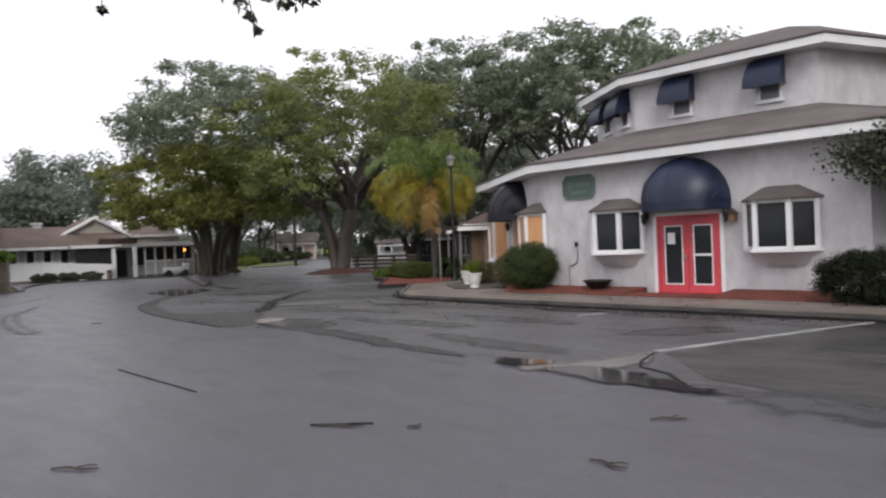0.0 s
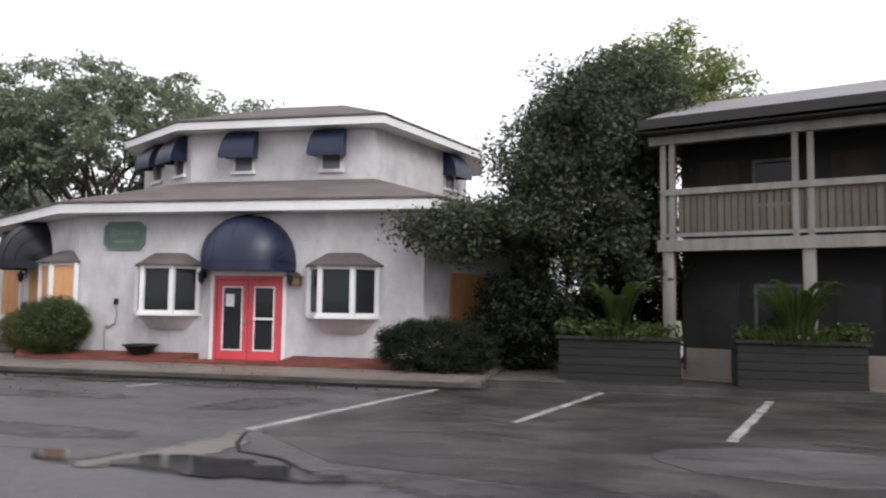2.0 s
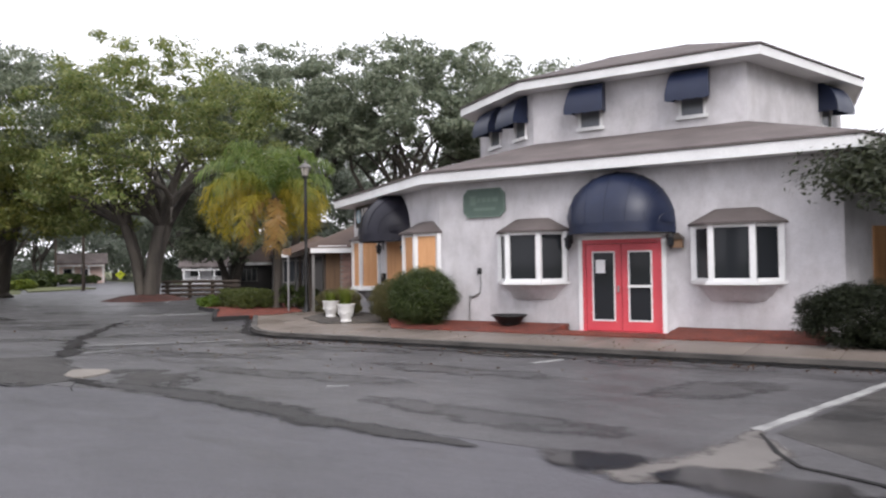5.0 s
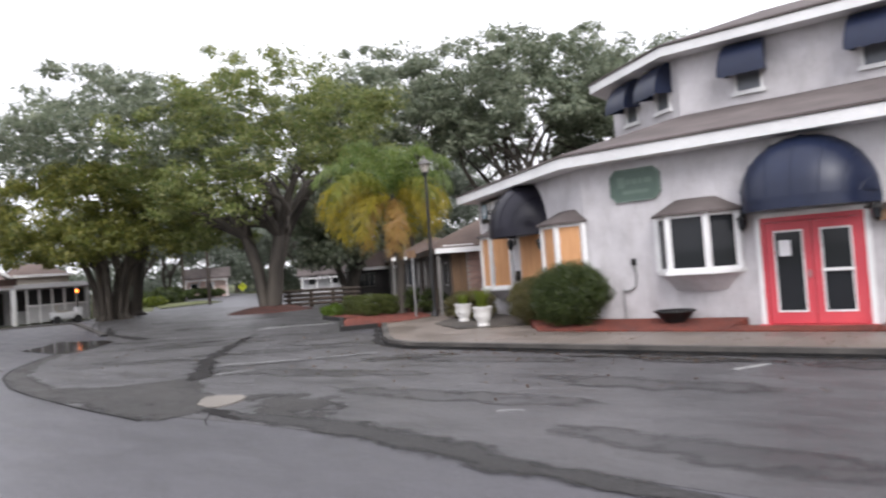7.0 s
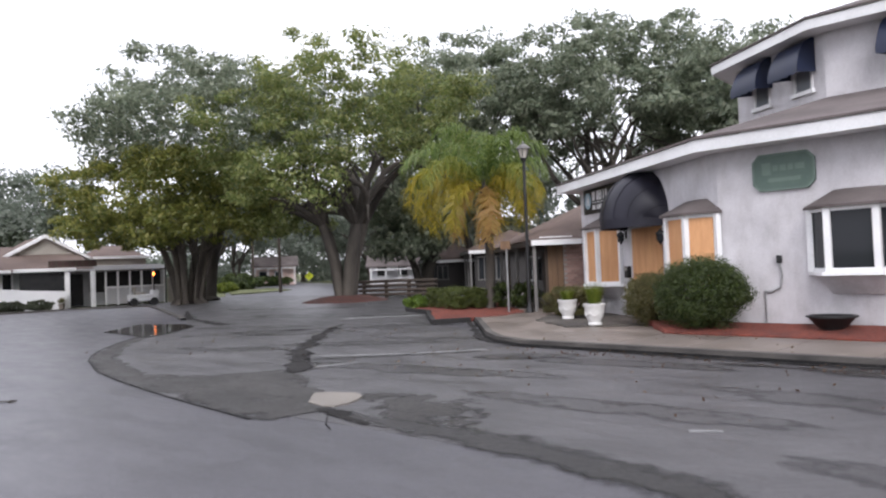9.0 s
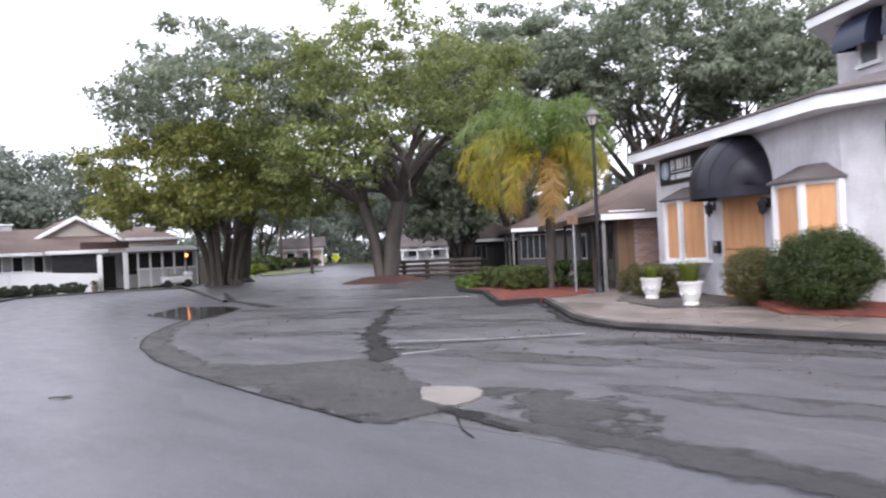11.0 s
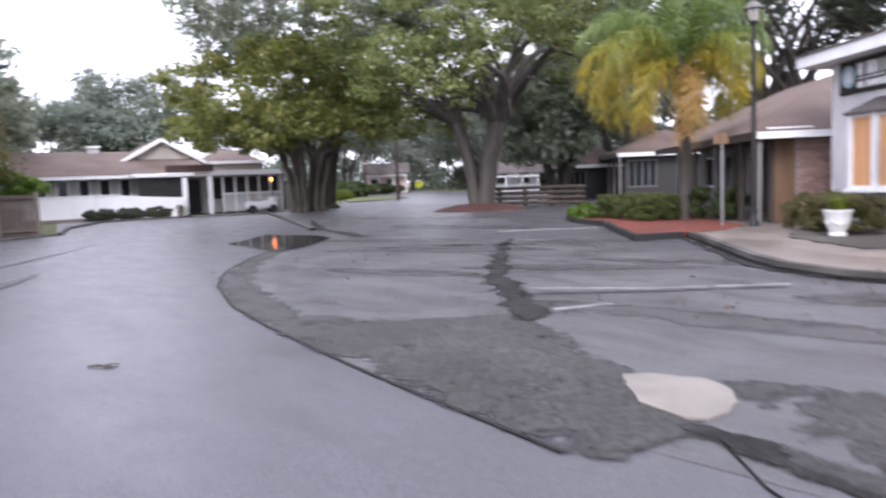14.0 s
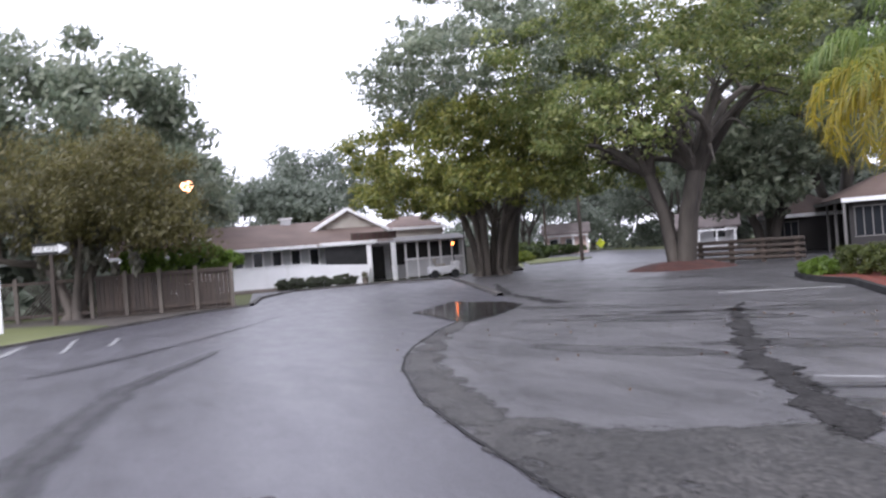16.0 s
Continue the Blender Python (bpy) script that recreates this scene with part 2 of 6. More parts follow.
M_PLANTER = surface("dark_timber_planter", (0.008, 0.008, 0.008), (0.022, 0.02, 0.019), 18, 1.0, (0.75, 0.9), 0.3, stretch=(0.5, 4, 4), spread=0.3)
M_STEEL = surface("galvanised_steel", (0.3, 0.3, 0.3), (0.42, 0.42, 0.42), 25, 2.0, (0.35, 0.5), 0.05, metal=0.7)
M_YELLOW = surface("fluorescent_yellow_sheeting", (0.62, 0.7, 0.02), (0.72, 0.8, 0.04), 20, 2.0, (0.4, 0.5), 0)
M_PINK = surface("pale_salmon_render", (0.66, 0.48, 0.42), (0.78, 0.6, 0.54), 20, 0.5, (0.7, 0.9), 0.1)
M_FAWN = surface("fawn_siding", (0.36, 0.33, 0.29), (0.48, 0.45, 0.4), 20, 0.5, (0.7, 0.9), 0.1)
M_CREAM = surface("cream_interior", (0.3, 0.27, 0.22), (0.45, 0.4, 0.33), 20, 0.5, (0.7, 0.9), 0.05)
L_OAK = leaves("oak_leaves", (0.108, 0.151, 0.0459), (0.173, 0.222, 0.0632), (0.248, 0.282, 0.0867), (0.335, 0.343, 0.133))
# back oaks: greyed and lightened, the haze before them is in the colour
L_OAK_HAZED = leaves("haze_greyed_oak_leaves", (0.142, 0.18, 0.124), (0.202, 0.245, 0.163), (0.274, 0.308, 0.213), (0.356, 0.384, 0.281))
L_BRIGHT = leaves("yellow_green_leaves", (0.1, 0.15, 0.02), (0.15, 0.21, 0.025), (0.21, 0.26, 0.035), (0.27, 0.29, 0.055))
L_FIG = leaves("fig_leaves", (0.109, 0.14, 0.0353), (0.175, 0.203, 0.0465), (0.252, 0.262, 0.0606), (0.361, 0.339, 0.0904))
L_BUSH = leaves("hedge_leaves", (0.03, 0.05, 0.014), (0.055, 0.085, 0.022), (0.09, 0.125, 0.034), (0.14, 0.175, 0.055))
L_DARKBUSH = leaves("dark_shrub_leaves", (0.02, 0.027, 0.015), (0.04, 0.05, 0.027), (0.07, 0.082, 0.045), (0.12, 0.13, 0.08), gloss=0.35)
L_EVERGREEN = leaves("evergreen_leaves", (0.042, 0.052, 0.03), (0.06, 0.072, 0.04), (0.08, 0.094, 0.053), (0.11, 0.122, 0.073), gloss=0.3, clear=0.4)
# near-black leaves: the shade under the evergreen is put into the colour
L_SHADE = leaves("shade_darkened_shrub_leaves", (0.01, 0.013, 0.007), (0.02, 0.026, 0.013), (0.042, 0.05, 0.027), gloss=0.15, clear=0.3)
L_GREYBUSH = leaves("grey_green_shrub_leaves", (0.07, 0.085, 0.055), (0.11, 0.13, 0.08), (0.16, 0.175, 0.115))
L_HEDGE = leaves("clipped_hedge_leaves", (0.06, 0.085, 0.02), (0.1, 0.13, 0.032), (0.15, 0.18, 0.045), (0.2, 0.225, 0.07))
L_LIME = leaves("bright_shrub_leaves", (0.09, 0.16, 0.02), (0.14, 0.22, 0.03), (0.19, 0.28, 0.045))
L_PALM = leaves("palm_green_leaves", (0.09, 0.15, 0.035), (0.16, 0.23, 0.055), (0.25, 0.31, 0.09))
L_PALM_MID = leaves("palm_yellow_green_leaves", (0.17, 0.21, 0.04), (0.27, 0.3, 0.05), (0.36, 0.36, 0.07))
L_PALM_OLD = leaves("palm_yellow_leaves", (0.3, 0.29, 0.035), (0.48, 0.4, 0.045), (0.62, 0.48, 0.07))
L_PALM_DEAD = leaves("palm_tan_leaves", (0.42, 0.25, 0.08), (0.55, 0.34, 0.12), (0.5, 0.38, 0.1))
L_OLIVE = leaves("sparse_olive_leaves", (0.1, 0.095, 0.035), (0.155, 0.145, 0.052), (0.22, 0.195, 0.08))
L_LITTER = leaves("fallen_brown_leaves", (0.06, 0.03, 0.015), (0.12, 0.06, 0.03), (0.2, 0.12, 0.06))
L_MOSS = leaves("grey_hanging_moss", (0.12, 0.12, 0.09), (0.19, 0.19, 0.15), (0.26, 0.25, 0.2))
# far trees and woods: aerial haze mixed into pale leaf tones
L_HAZE = leaves("hazed_distant_leaves", (0.133, 0.164, 0.124), (0.187, 0.217, 0.168), (0.242, 0.271, 0.216))


# ---- building helpers ----
def thing(name, m, label, category, group="", kind=""):
    ob = tagged(new(name), label, category, group, kind)
    ob.empty_display_size = 0.2
    ob.matrix_world = m
    return ob


def mesh_ob(name, bm, material):
    me = bpy.data.meshes.new(name)
    bmesh.ops.recalc_face_normals(bm, faces=bm.faces)
    for e in bm.edges:
        e.smooth = len(e.link_faces) == 2 and e.calc_face_angle(0) < 0.7
    for f in bm.faces:
        f.smooth = True
    bm.to_mesh(me)
    bm.free()
    me.materials.append(material)
    return new(name, me)


def part(name, bm, material, parent, label=""):
    ob = mesh_ob(name, bm, material)
    ob.parent = parent
    if label:
        ob["label"] = label
    return ob


def structure(name, bm, material, label, category):
    return tagged(mesh_ob(name, bm, material), label, category, "", "structure")


def box(bm, x0, x1, y0, y1, z0, z1, m=None, bevel=0.0):
    c = Matrix.Translation(((x0 + x1) / 2, (y0 + y1) / 2, (z0 + z1) / 2)) @ Matrix.Diagonal((x1 - x0, y1 - y0, z1 - z0, 1))
    made = bmesh.ops.create_cube(bm, size=1, matrix=(m or Matrix()) @ c)
    if bevel:
        edges = {e for v in made["verts"] for e in v.link_edges}
        bmesh.ops.bevel(bm, geom=list(edges), offset=bevel, segments=2, affect="EDGES", profile=0.5)
    return bm


def boxes(*rows, bevel=0.0):
    bm = bmesh.new()
    for r in rows:
        box(bm, *r, bevel=bevel)
    return bm


def prism(bm, pts, z0, z1):
    """A polygon of (x, y) raised from z0 to z1; z0 and z1 may be functions of the point."""
    f0 = z0 if callable(z0) else lambda p: z0
    f1 = z1 if callable(z1) else lambda p: z1
    lo = [bm.verts.new((p[0], p[1], f0(p))) for p in pts]
    hi = [bm.verts.new((p[0], p[1], f1(p))) for p in pts]
    bm.faces.new(lo[::-1])
    bm.faces.new(hi)
    for i in range(len(pts)):
        j = (i + 1) % len(pts)
        bm.faces.new((lo[i], lo[j], hi[j], hi[i]))
    return bm


def tube(bm, pts, radii, sides=8):
    """A bent, tapering rod through the points, closed at both ends."""
    pts = [Vector(p) for p in pts]
    rings, a = [], None
    for i, p in enumerate(pts):
        d = (pts[min(i + 1, len(pts) - 1)] - pts[max(i - 1, 0)]).normalized()
        a = a - d * a.dot(d) if a else d.orthogonal()
        a = a.normalized() if a.length > 0.05 else d.orthogonal().normalized()
        b = d.cross(a)
        r = radii[i] if isinstance(radii, (list, tuple)) else radii
        rings.append([bm.verts.new(p + r * (math.cos(k * math.tau / sides) * a + math.sin(k * math.tau / sides) * b)) for k in range(sides)])
    for u, v in zip(rings, rings[1:]):
        for k in range(sides):
            bm.faces.new((u[k], u[(k + 1) % sides], v[(k + 1) % sides], v[k]))
    bm.faces.new(rings[0][::-1])
    bm.faces.new(rings[-1])
    return bm


def lathe(bm, profile, sides=24, m=None):
    rings = [[bm.verts.new((m or Matrix()) @ Vector((r * math.cos(k * math.tau / sides), r * math.sin(k * math.tau / sides), z))) for k in range(sides)] for r, z in profile]
    for u, v in zip(rings, rings[1:]):
        for k in range(sides):
            bm.faces.new((u[k], u[(k + 1) % sides], v[(k + 1) % sides], v[k]))
    bm.faces.new(rings[0][::-1])
    bm.faces.new(rings[-1])
    return bm


def strip(points, widths, z, jitter=0.0, seed=1, thick=0.02):
    """A low ribbon along ground points, with uneven edges; its top lies at z."""
    rnd = random.Random(seed)
    pts = [Vector((x, y, 0)) for x, y in points]
    fine = []
    for a, b in zip(pts, pts[1:]):
        k = max(1, int((b - a).length / 0.14)) if jitter else 1
        fine += [a.lerp(b, i / k) for i in range(k)]
    fine.append(pts[-1])
    bm = bmesh.new()
    left, right = [], []
    n = len(fine)
    for i, p in enumerate(fine):
        d = (fine[min(i + 1, n - 1)] - fine[max(i - 1, 0)]).normalized()
        side = Vector((-d.y, d.x, 0))
        s = i / max(1, n - 1) * (len(widths) - 1)
        w = widths[int(s)] + (widths[min(int(s) + 1, len(widths) - 1)] - widths[int(s)]) * (s - int(s))
        for row, sign in ((left, 1), (right, -1)):
            q = p + sign * side * (w / 2 + (noise.noise(Vector((p.x * 1.7, p.y * 1.7, seed + sign))) * 2.2 + rnd.uniform(-0.35, 0.35)) * jitter * w)
            row.append((bm.verts.new((q.x, q.y, z)), bm.verts.new((q.x, q.y, z - thick))))
    for i in range(n - 1):
        bm.faces.new((left[i][0], right[i][0], right[i + 1][0], left[i + 1][0]))
        bm.faces.new((left[i][0], left[i + 1][0], left[i + 1][1], left[i][1]))
        bm.faces.new((right[i][0], right[i][1], right[i + 1][1], right[i + 1][0]))
    return bm


def ragged(points, amp=0.08, step=0.25, seed=1, closed=True):
    """The outline with many small irregular steps."""
    out = []
    for a, b in zip(points, points[1:] + (points[:1] if closed else [])):
        a, b = Vector((*a, 0)), Vector((*b, 0))
        k = max(1, int((b - a).length / step))
        side = Vector((-(b - a).y, (b - a).x, 0)).normalized()
        for i in range(k):
            p = a.lerp(b, i / k)
            q = noise.noise(Vector((p.x * 2.3, p.y * 2.3, seed))) + 0.6 * noise.noise(Vector((p.x * 7, p.y * 7, seed + 5)))
            p += side * amp * q * 1.6
            out.append((p.x, p.y))
    return out


def blot(x, y, rx, ry, seed, turn=0.0, n=46):
    """An irregular stain outline."""
    out = []
    for k in range(n):
        a = k / n * math.tau
        r = 1 + 0.45 * noise.noise(Vector((math.cos(a) * 1.3, math.sin(a) * 1.3, seed))) + 0.2 * noise.noise(Vector((math.cos(a) * 5, math.sin(a) * 5, seed)))
        u, v = rx * r * math.cos(a), ry * r * math.sin(a)
        out.append((x + u * math.cos(turn) - v * math.sin(turn), y + u * math.sin(turn) + v * math.cos(turn)))
    return out


def sheet(points, z, thick=0.02):
    return prism(bmesh.new(), points, z - thick, z)


def inside_by(pts, soft):
    """Cover of a polygon: 0 on its outline, growing to 1 over the soft width inside."""
    def cover(x, y):
        best, odd = np.full(x.shape, 1e9), np.zeros(x.shape, bool)
        for (ax, ay), (bx, by) in zip(pts, pts[1:] + pts[:1]):
            dx, dy = bx - ax, by - ay
            k = np.clip(((x - ax) * dx + (y - ay) * dy) / (dx * dx + dy * dy + 1e-9), 0, 1)
            best = np.minimum(best, np.hypot(x - ax - k * dx, y - ay - k * dy))
            if ay != by:
                odd ^= ((ay > y) != (by > y)) & (x < dx * (y - ay) / dy + ax)
        return np.where(odd, best, -3 * best) / soft
    return cover


def along_line(pts, widths):
    """Cover of a line of changing width: 1 on the line, 0 at its edges."""
    def cover(x, y):
        best = np.full(x.shape, -9.0)
        for i, ((ax, ay), (bx, by)) in enumerate(zip(pts, pts[1:])):
            dx, dy = bx - ax, by - ay
            k = np.clip(((x - ax) * dx + (y - ay) * dy) / (dx * dx + dy * dy + 1e-9), 0, 1)
            w = widths[i] + (widths[i + 1] - widths[i]) * k
            best = np.maximum(best, 1 - 2 * np.hypot(x - ax - k * dx, y - ay - k * dy) / w)
        return best
    return cover


def ground_stain(name, pts, cover, step, margin, z, material, label, category):
    """A stain lying on the ground, with its cover kept at each point of a fine net."""
    xs = np.arange(min(p[0] for p in pts) - margin, max(p[0] for p in pts) + margin + step, step)
    ys = np.arange(min(p[1] for p in pts) - margin, max(p[1] for p in pts) + margin + step, step)
    gx, gy = np.meshgrid(xs, ys, indexing="ij")
    c = cover(gx, gy)
    index, verts, cov, faces = {}, [], [], []

    def at(i, j):
        if (i, j) not in index:
            index[i, j] = len(verts)
            verts.append((xs[i], ys[j], z))
            cov.append(float(np.clip(c[i, j], -1.5, 1)))
        return index[i, j]

    live = np.maximum(np.maximum(c[:-1, :-1], c[1:, :-1]), np.maximum(c[:-1, 1:], c[1:, 1:])) > -1.3
    for i, j in zip(*np.nonzero(live)):
        faces.append((at(i, j), at(i + 1, j), at(i + 1, j + 1), at(i, j + 1)))
    me = bpy.data.meshes.new(name)
    me.from_pydata(verts, [], faces)
    me.attributes.new("cover", "FLOAT", "POINT").data.foreach_set("value", cov)
    me.materials.append(material)
    return tagged(new(name, me), label, category, "", "structure")


def foliage(name, centres, per, spread, leaf, material, parent, seed=0, droop=0.0, flat=0.75):
    """One mesh of many small bent leaves, gathered in clumps round the centres (x, y, z, radius)."""
    rng = np.random.default_rng(seed)
    c = np.repeat(np.array(centres, float), per, axis=0)
    n = len(c)
    off = rng.normal(size=(n, 3))
    off /= np.linalg.norm(off, axis=1)[:, None] + 1e-9
    off *= (rng.random(n) ** 0.45)[:, None] * c[:, 3:4] * spread
    off[:, 2] *= flat
    p = c[:, :3] + off
    if droop:
        u = rng.normal(size=(n, 3))
        u[:, 2] = u[:, 2] * 0.5 - droop
        u /= np.linalg.norm(u, axis=1)[:, None]
        v = np.cross(u, rng.normal(size=(n, 3)))
    else:
        # blades turn their faces outwards and up from the clump that bears them
        face = off / (np.linalg.norm(off, axis=1)[:, None] + 1e-9) * 0.8 + rng.normal(size=(n, 3)) * 0.55
        face[:, 2] += 0.45
        face /= np.linalg.norm(face, axis=1)[:, None] + 1e-9
        u = np.cross(face, rng.normal(size=(n, 3)))
        u /= np.linalg.norm(u, axis=1)[:, None] + 1e-9
        v = np.cross(face, u)
    v /= np.linalg.norm(v, axis=1)[:, None] + 1e-9
    s = leaf * rng.uniform(0.6, 1.4, n)[:, None]
    w = np.cross(u, v)
    quads = np.stack([p - u * s, p + v * s * 0.42 + w * s * 0.1, p + u * s, p - v * s * 0.42 + w * s * 0.1], 1).reshape(-1, 3)
    me = bpy.data.meshes.new(name)
    me.vertices.add(4 * n)
    me.vertices.foreach_set("co", quads.ravel())
    me.loops.add(4 * n)
    me.loops.foreach_set("vertex_index", np.arange(4 * n))
    me.polygons.add(n)
    me.polygons.foreach_set("loop_start", np.arange(n) * 4)
    me.update(calc_edges=True)
    me.materials.append(material)
    ob = new(name, me)
    if parent:
        ob.parent = parent
    return ob


def crown_centres(rng, cx, cy, cz, rx, ry, rz, count, r=(0.8, 1.5), hollow=0.45, lump=0.25):
    """Clump centres in an uneven dome, thinner in its middle."""
    out = []
    while len(out) < count:
        d = rng.normal(size=3)
        d /= np.linalg.norm(d)
        if d[2] < -0.45:
            continue
        k = hollow + (1 - hollow) * rng.random() ** 0.6
        k *= 1 + lump * noise.noise(Vector((d[0] * 2.2 + cx, d[1] * 2.2 + cy, d[2] * 2.2)))
        out.append((cx + d[0] * rx * k, cy + d[1] * ry * k, cz + d[2] * rz * k, rng.uniform(*r)))
    return out


def limbs(bm, rng, base, tips, r0, bend=0.12, sides=8):
    """Limbs from a base point to the tips, bent, forking twice."""
    b = Vector(base)
    for t in tips:
        t = Vector(t)
        pts, rad = [], []
        sway = Vector(rng.normal(size=3)) * (t - b).length * bend
        for i in range(6):
            k = i / 5
            p = b.lerp(t, k) + sway * math.sin(k * math.pi) + Vector((0, 0, (t - b).length * 0.1 * math.sin(k * math.pi)))
            pts.append(p)
            rad.append(max(0.025, r0 * (1 - 0.85 * k)))
        tube(bm, pts, rad, sides)
        for i in (2, 3, 4):
            q = pts[i] + Vector(rng.normal(size=3)) * (t - b).length * 0.2 + Vector((0, 0, 0.6))
            tube(bm, [pts[i], pts[i].lerp(q, 0.5) + Vector((0, 0, 0.2)), q], [rad[i] * 0.6, rad[i] * 0.4, 0.02], 6)


def tree(name, x, y, label, stems, fork, lean, crown, count, per, leaf, leafmat, r0=0.3, seed=1, barkmat=None, clump=(0.9, 1.7), hollow=0.45, nlimb=9, extra=(), flat=0.75, lump=0.3):
    """A broad tree: several stems from one foot, limbs into the crown, and clumps of leaves. crown: x, y, z, rx, ry, rz from the foot."""
    rng = np.random.default_rng(seed)
    t = thing(name, pose(x, y, 0), label, "tree")
    bm = bmesh.new()
    cx, cy, cz, rx, ry, rz = crown
    cents = crown_centres(rng, cx, cy, cz, rx, ry, rz, count, clump, hollow, lump)
    for e in extra:
        cents += crown_centres(rng, *e[:6], e[6], clump, hollow)
    for k in range(stems):
        a = k / stems * math.tau + rng.uniform(-0.4, 0.4)
        d = Vector((math.cos(a), math.sin(a), 0))
        rr = r0 * rng.uniform(0.75, 1.15)
        off = (r0 * 0.9 if stems < 6 else max(r0 * 3.2, 1.05) * rng.uniform(0.25, 1.1)) if stems > 1 else 0
        pts = [d * (off * 1.3 + rr * 0.3) + Vector((0, 0, -0.1)), d * off + Vector((0, 0, 0.35)), d * (off + lean * 0.35) + Vector((0, 0, fork * 0.55)), d * (off + lean) + Vector((0, 0, fork))]
        top = pts[-1]
        pts = pts + [top + d * 0.12 + Vector((0, 0, 0.45)), top + d * 0.3 + Vector((0, 0, 1.1))]
        tube(bm, pts, [rr * 1.6, rr * 1.1, rr * 0.95, rr * 0.82, rr * 0.6, rr * 0.2], 10)
        near = sorted([c for c in cents if c[2] > top.z + 0.7], key=lambda c: (Vector(c[:3]) - top).length * (0.6 + rng.random()))
        limbs(bm, rng, top, [c[:3] for c in near[: max(2, nlimb // stems)]], rr * 0.75)
    part("trunk", bm, barkmat or M_BARK, t)
    foliage("crown", cents, per, 1.0, leaf, leafmat, t, seed, 0.0, flat)
    return t


def shrub(name, x, y, z, rx, ry, rz, label, leafmat, count=60, per=60, leaf=0.05, seed=1, rot=0.0, square=False, category="shrub"):
    """A dense shrub or clipped hedge: a few woody stems inside a body of leaves."""
    rng = np.random.default_rng(seed)
    t = thing(name, pose(x, y, z, 0, 0, rot), label, category)
    bm = bmesh.new()
    for k in range(5):
        a = k * 1.3
        tube(bm, [(0.05 * math.cos(a), 0.05 * math.sin(a), -0.03), (rx * 0.3 * math.cos(a), ry * 0.3 * math.sin(a), rz * 0.6), (rx * 0.6 * math.cos(a), ry * 0.6 * math.sin(a), rz * 1.3)], [0.03, 0.02, 0.008], 6)
    part("stem", bm, M_BARK, t)
    cents = []
    r = 0.22 * min(rx, ry, rz) + 0.06
    for _ in range(count):
        if square:
            s = rng.uniform(-1, 1, 3)
            ax = rng.integers(0, 3)
            s[ax] = np.sign(s[ax]) * rng.uniform(0.8, 1)
            s = np.sign(s) * np.abs(s)
            q = (s[0] * (rx - r * 0.7), s[1] * (ry - r * 0.7), rz + s[2] * (rz - r * 0.7))
        else:
            d = rng.normal(size=3)
            d /= np.linalg.norm(d)
            k = 0.55 + 0.4 * rng.random() ** 0.5
            q = (d[0] * rx * k, d[1] * ry * k, max(0.06, rz + d[2] * rz * k))
        cents.append((*q, r * rng.uniform(0.8, 1.5)))
    foliage("foliage", cents, per, 1.0, leaf, leafmat, t, seed)
    return t

# ---- ground, road and paving ----
bm = bmesh.new()
bmesh.ops.create_grid(bm, x_segments=40, y_segments=40, size=900, matrix=Matrix.Translation((-30, 0, -0.05)))
structure("ground", bm, M_GRASS, "grassy ground reaching to the horizon", "ground")
ROAD = [(60, -45), (60, 16), (-12, 14), (-28, 20), (-60, 38), (-112, 60), (-118, 52), (-72, 25), (-52, 14), (-47.5, 8), (-47, -6.5), (-33.5, -8.8), (-32, -11), (-27, -14.6), (-24.5, -16.2), (-24.5, -45)]
structure("road", sheet(ROAD, 0.0, 0.04), M_ROAD, "wet dark grey asphalt road", "road")
EDGE = [(9.3, -11.1), (6.4, -11.3), (5.0, -10.7), (1.3, -10.65), (-0.7, -10.5), (-3.1, -10.6), (-6.85, -11.0), (-8.0, -10.9), (-9.6, -10.73), (-11.3, -10.47), (-13.47, -9.87), (-15.5, -8.93), (-17.8, -7.34), (-19.3, -6.0), (-21.6, -3.7), (-24.5, -2.4)]
LOT = EDGE + [(-33, 1.0), (-42, 4.2), (-47.4, 8), (-52, 13.9), (-28, 18), (-17, 4.5), (-13, 0), (-8.2, -2.6), (-6.6, -3.4), (8, -3.4), (24, -3.2), (24, -11.6)]
structure("parking_lot", sheet(LOT, 0.005), M_LOT, "older worn grey asphalt of the parking lot", "parking lot")
structure("parking_bay_ground", sheet([(5.7, -9.0), (7.0, -3.3), (23.9, -3.2), (23.9, -11.5), (9.4, -11.0), (7.2, -10.5)], 0.009), M_LOT_DARK, "dark stained wet asphalt parking bays", "parking lot")
GUTTER_OUT = [(-4.7, -11.12), (-6.85, -11.0), (-8.0, -10.9), (-9.6, -10.73), (-11.3, -10.47), (-13.47, -9.87), (-14.6, -9.4), (-15.5, -8.93), (-17.4, -7.7), (-19.3, -6.2)]
GUTTER_IN = [(-18.6, -6.2), (-17.2, -7.3), (-15.7, -8.25), (-13.6, -9.25), (-11.7, -9.75), (-9.9, -10.1), (-9.2, -9.75), (-8.5, -9.2), (-8.1, -8.3), (-7.4, -8.6), (-6.74, -8.92), (-5.66, -9.45), (-5.0, -9.95), (-4.45, -10.15), (-4.3, -10.6), (-4.45, -10.95)]
GUTTER = GUTTER_OUT + GUTTER_IN
ground_stain("gutter", GUTTER, inside_by(GUTTER, 0.22), 0.09, 0.3, 0.013, M_GUTTER, "coarse dark chip-sealed gutter along the road edge", "gutter")
structure("road_seam", strip(GUTTER_OUT, [0.03] * 10, 0.0155, 0.1, 4), M_CRACK, "thin dark seam where the road meets the older asphalt", "seam")
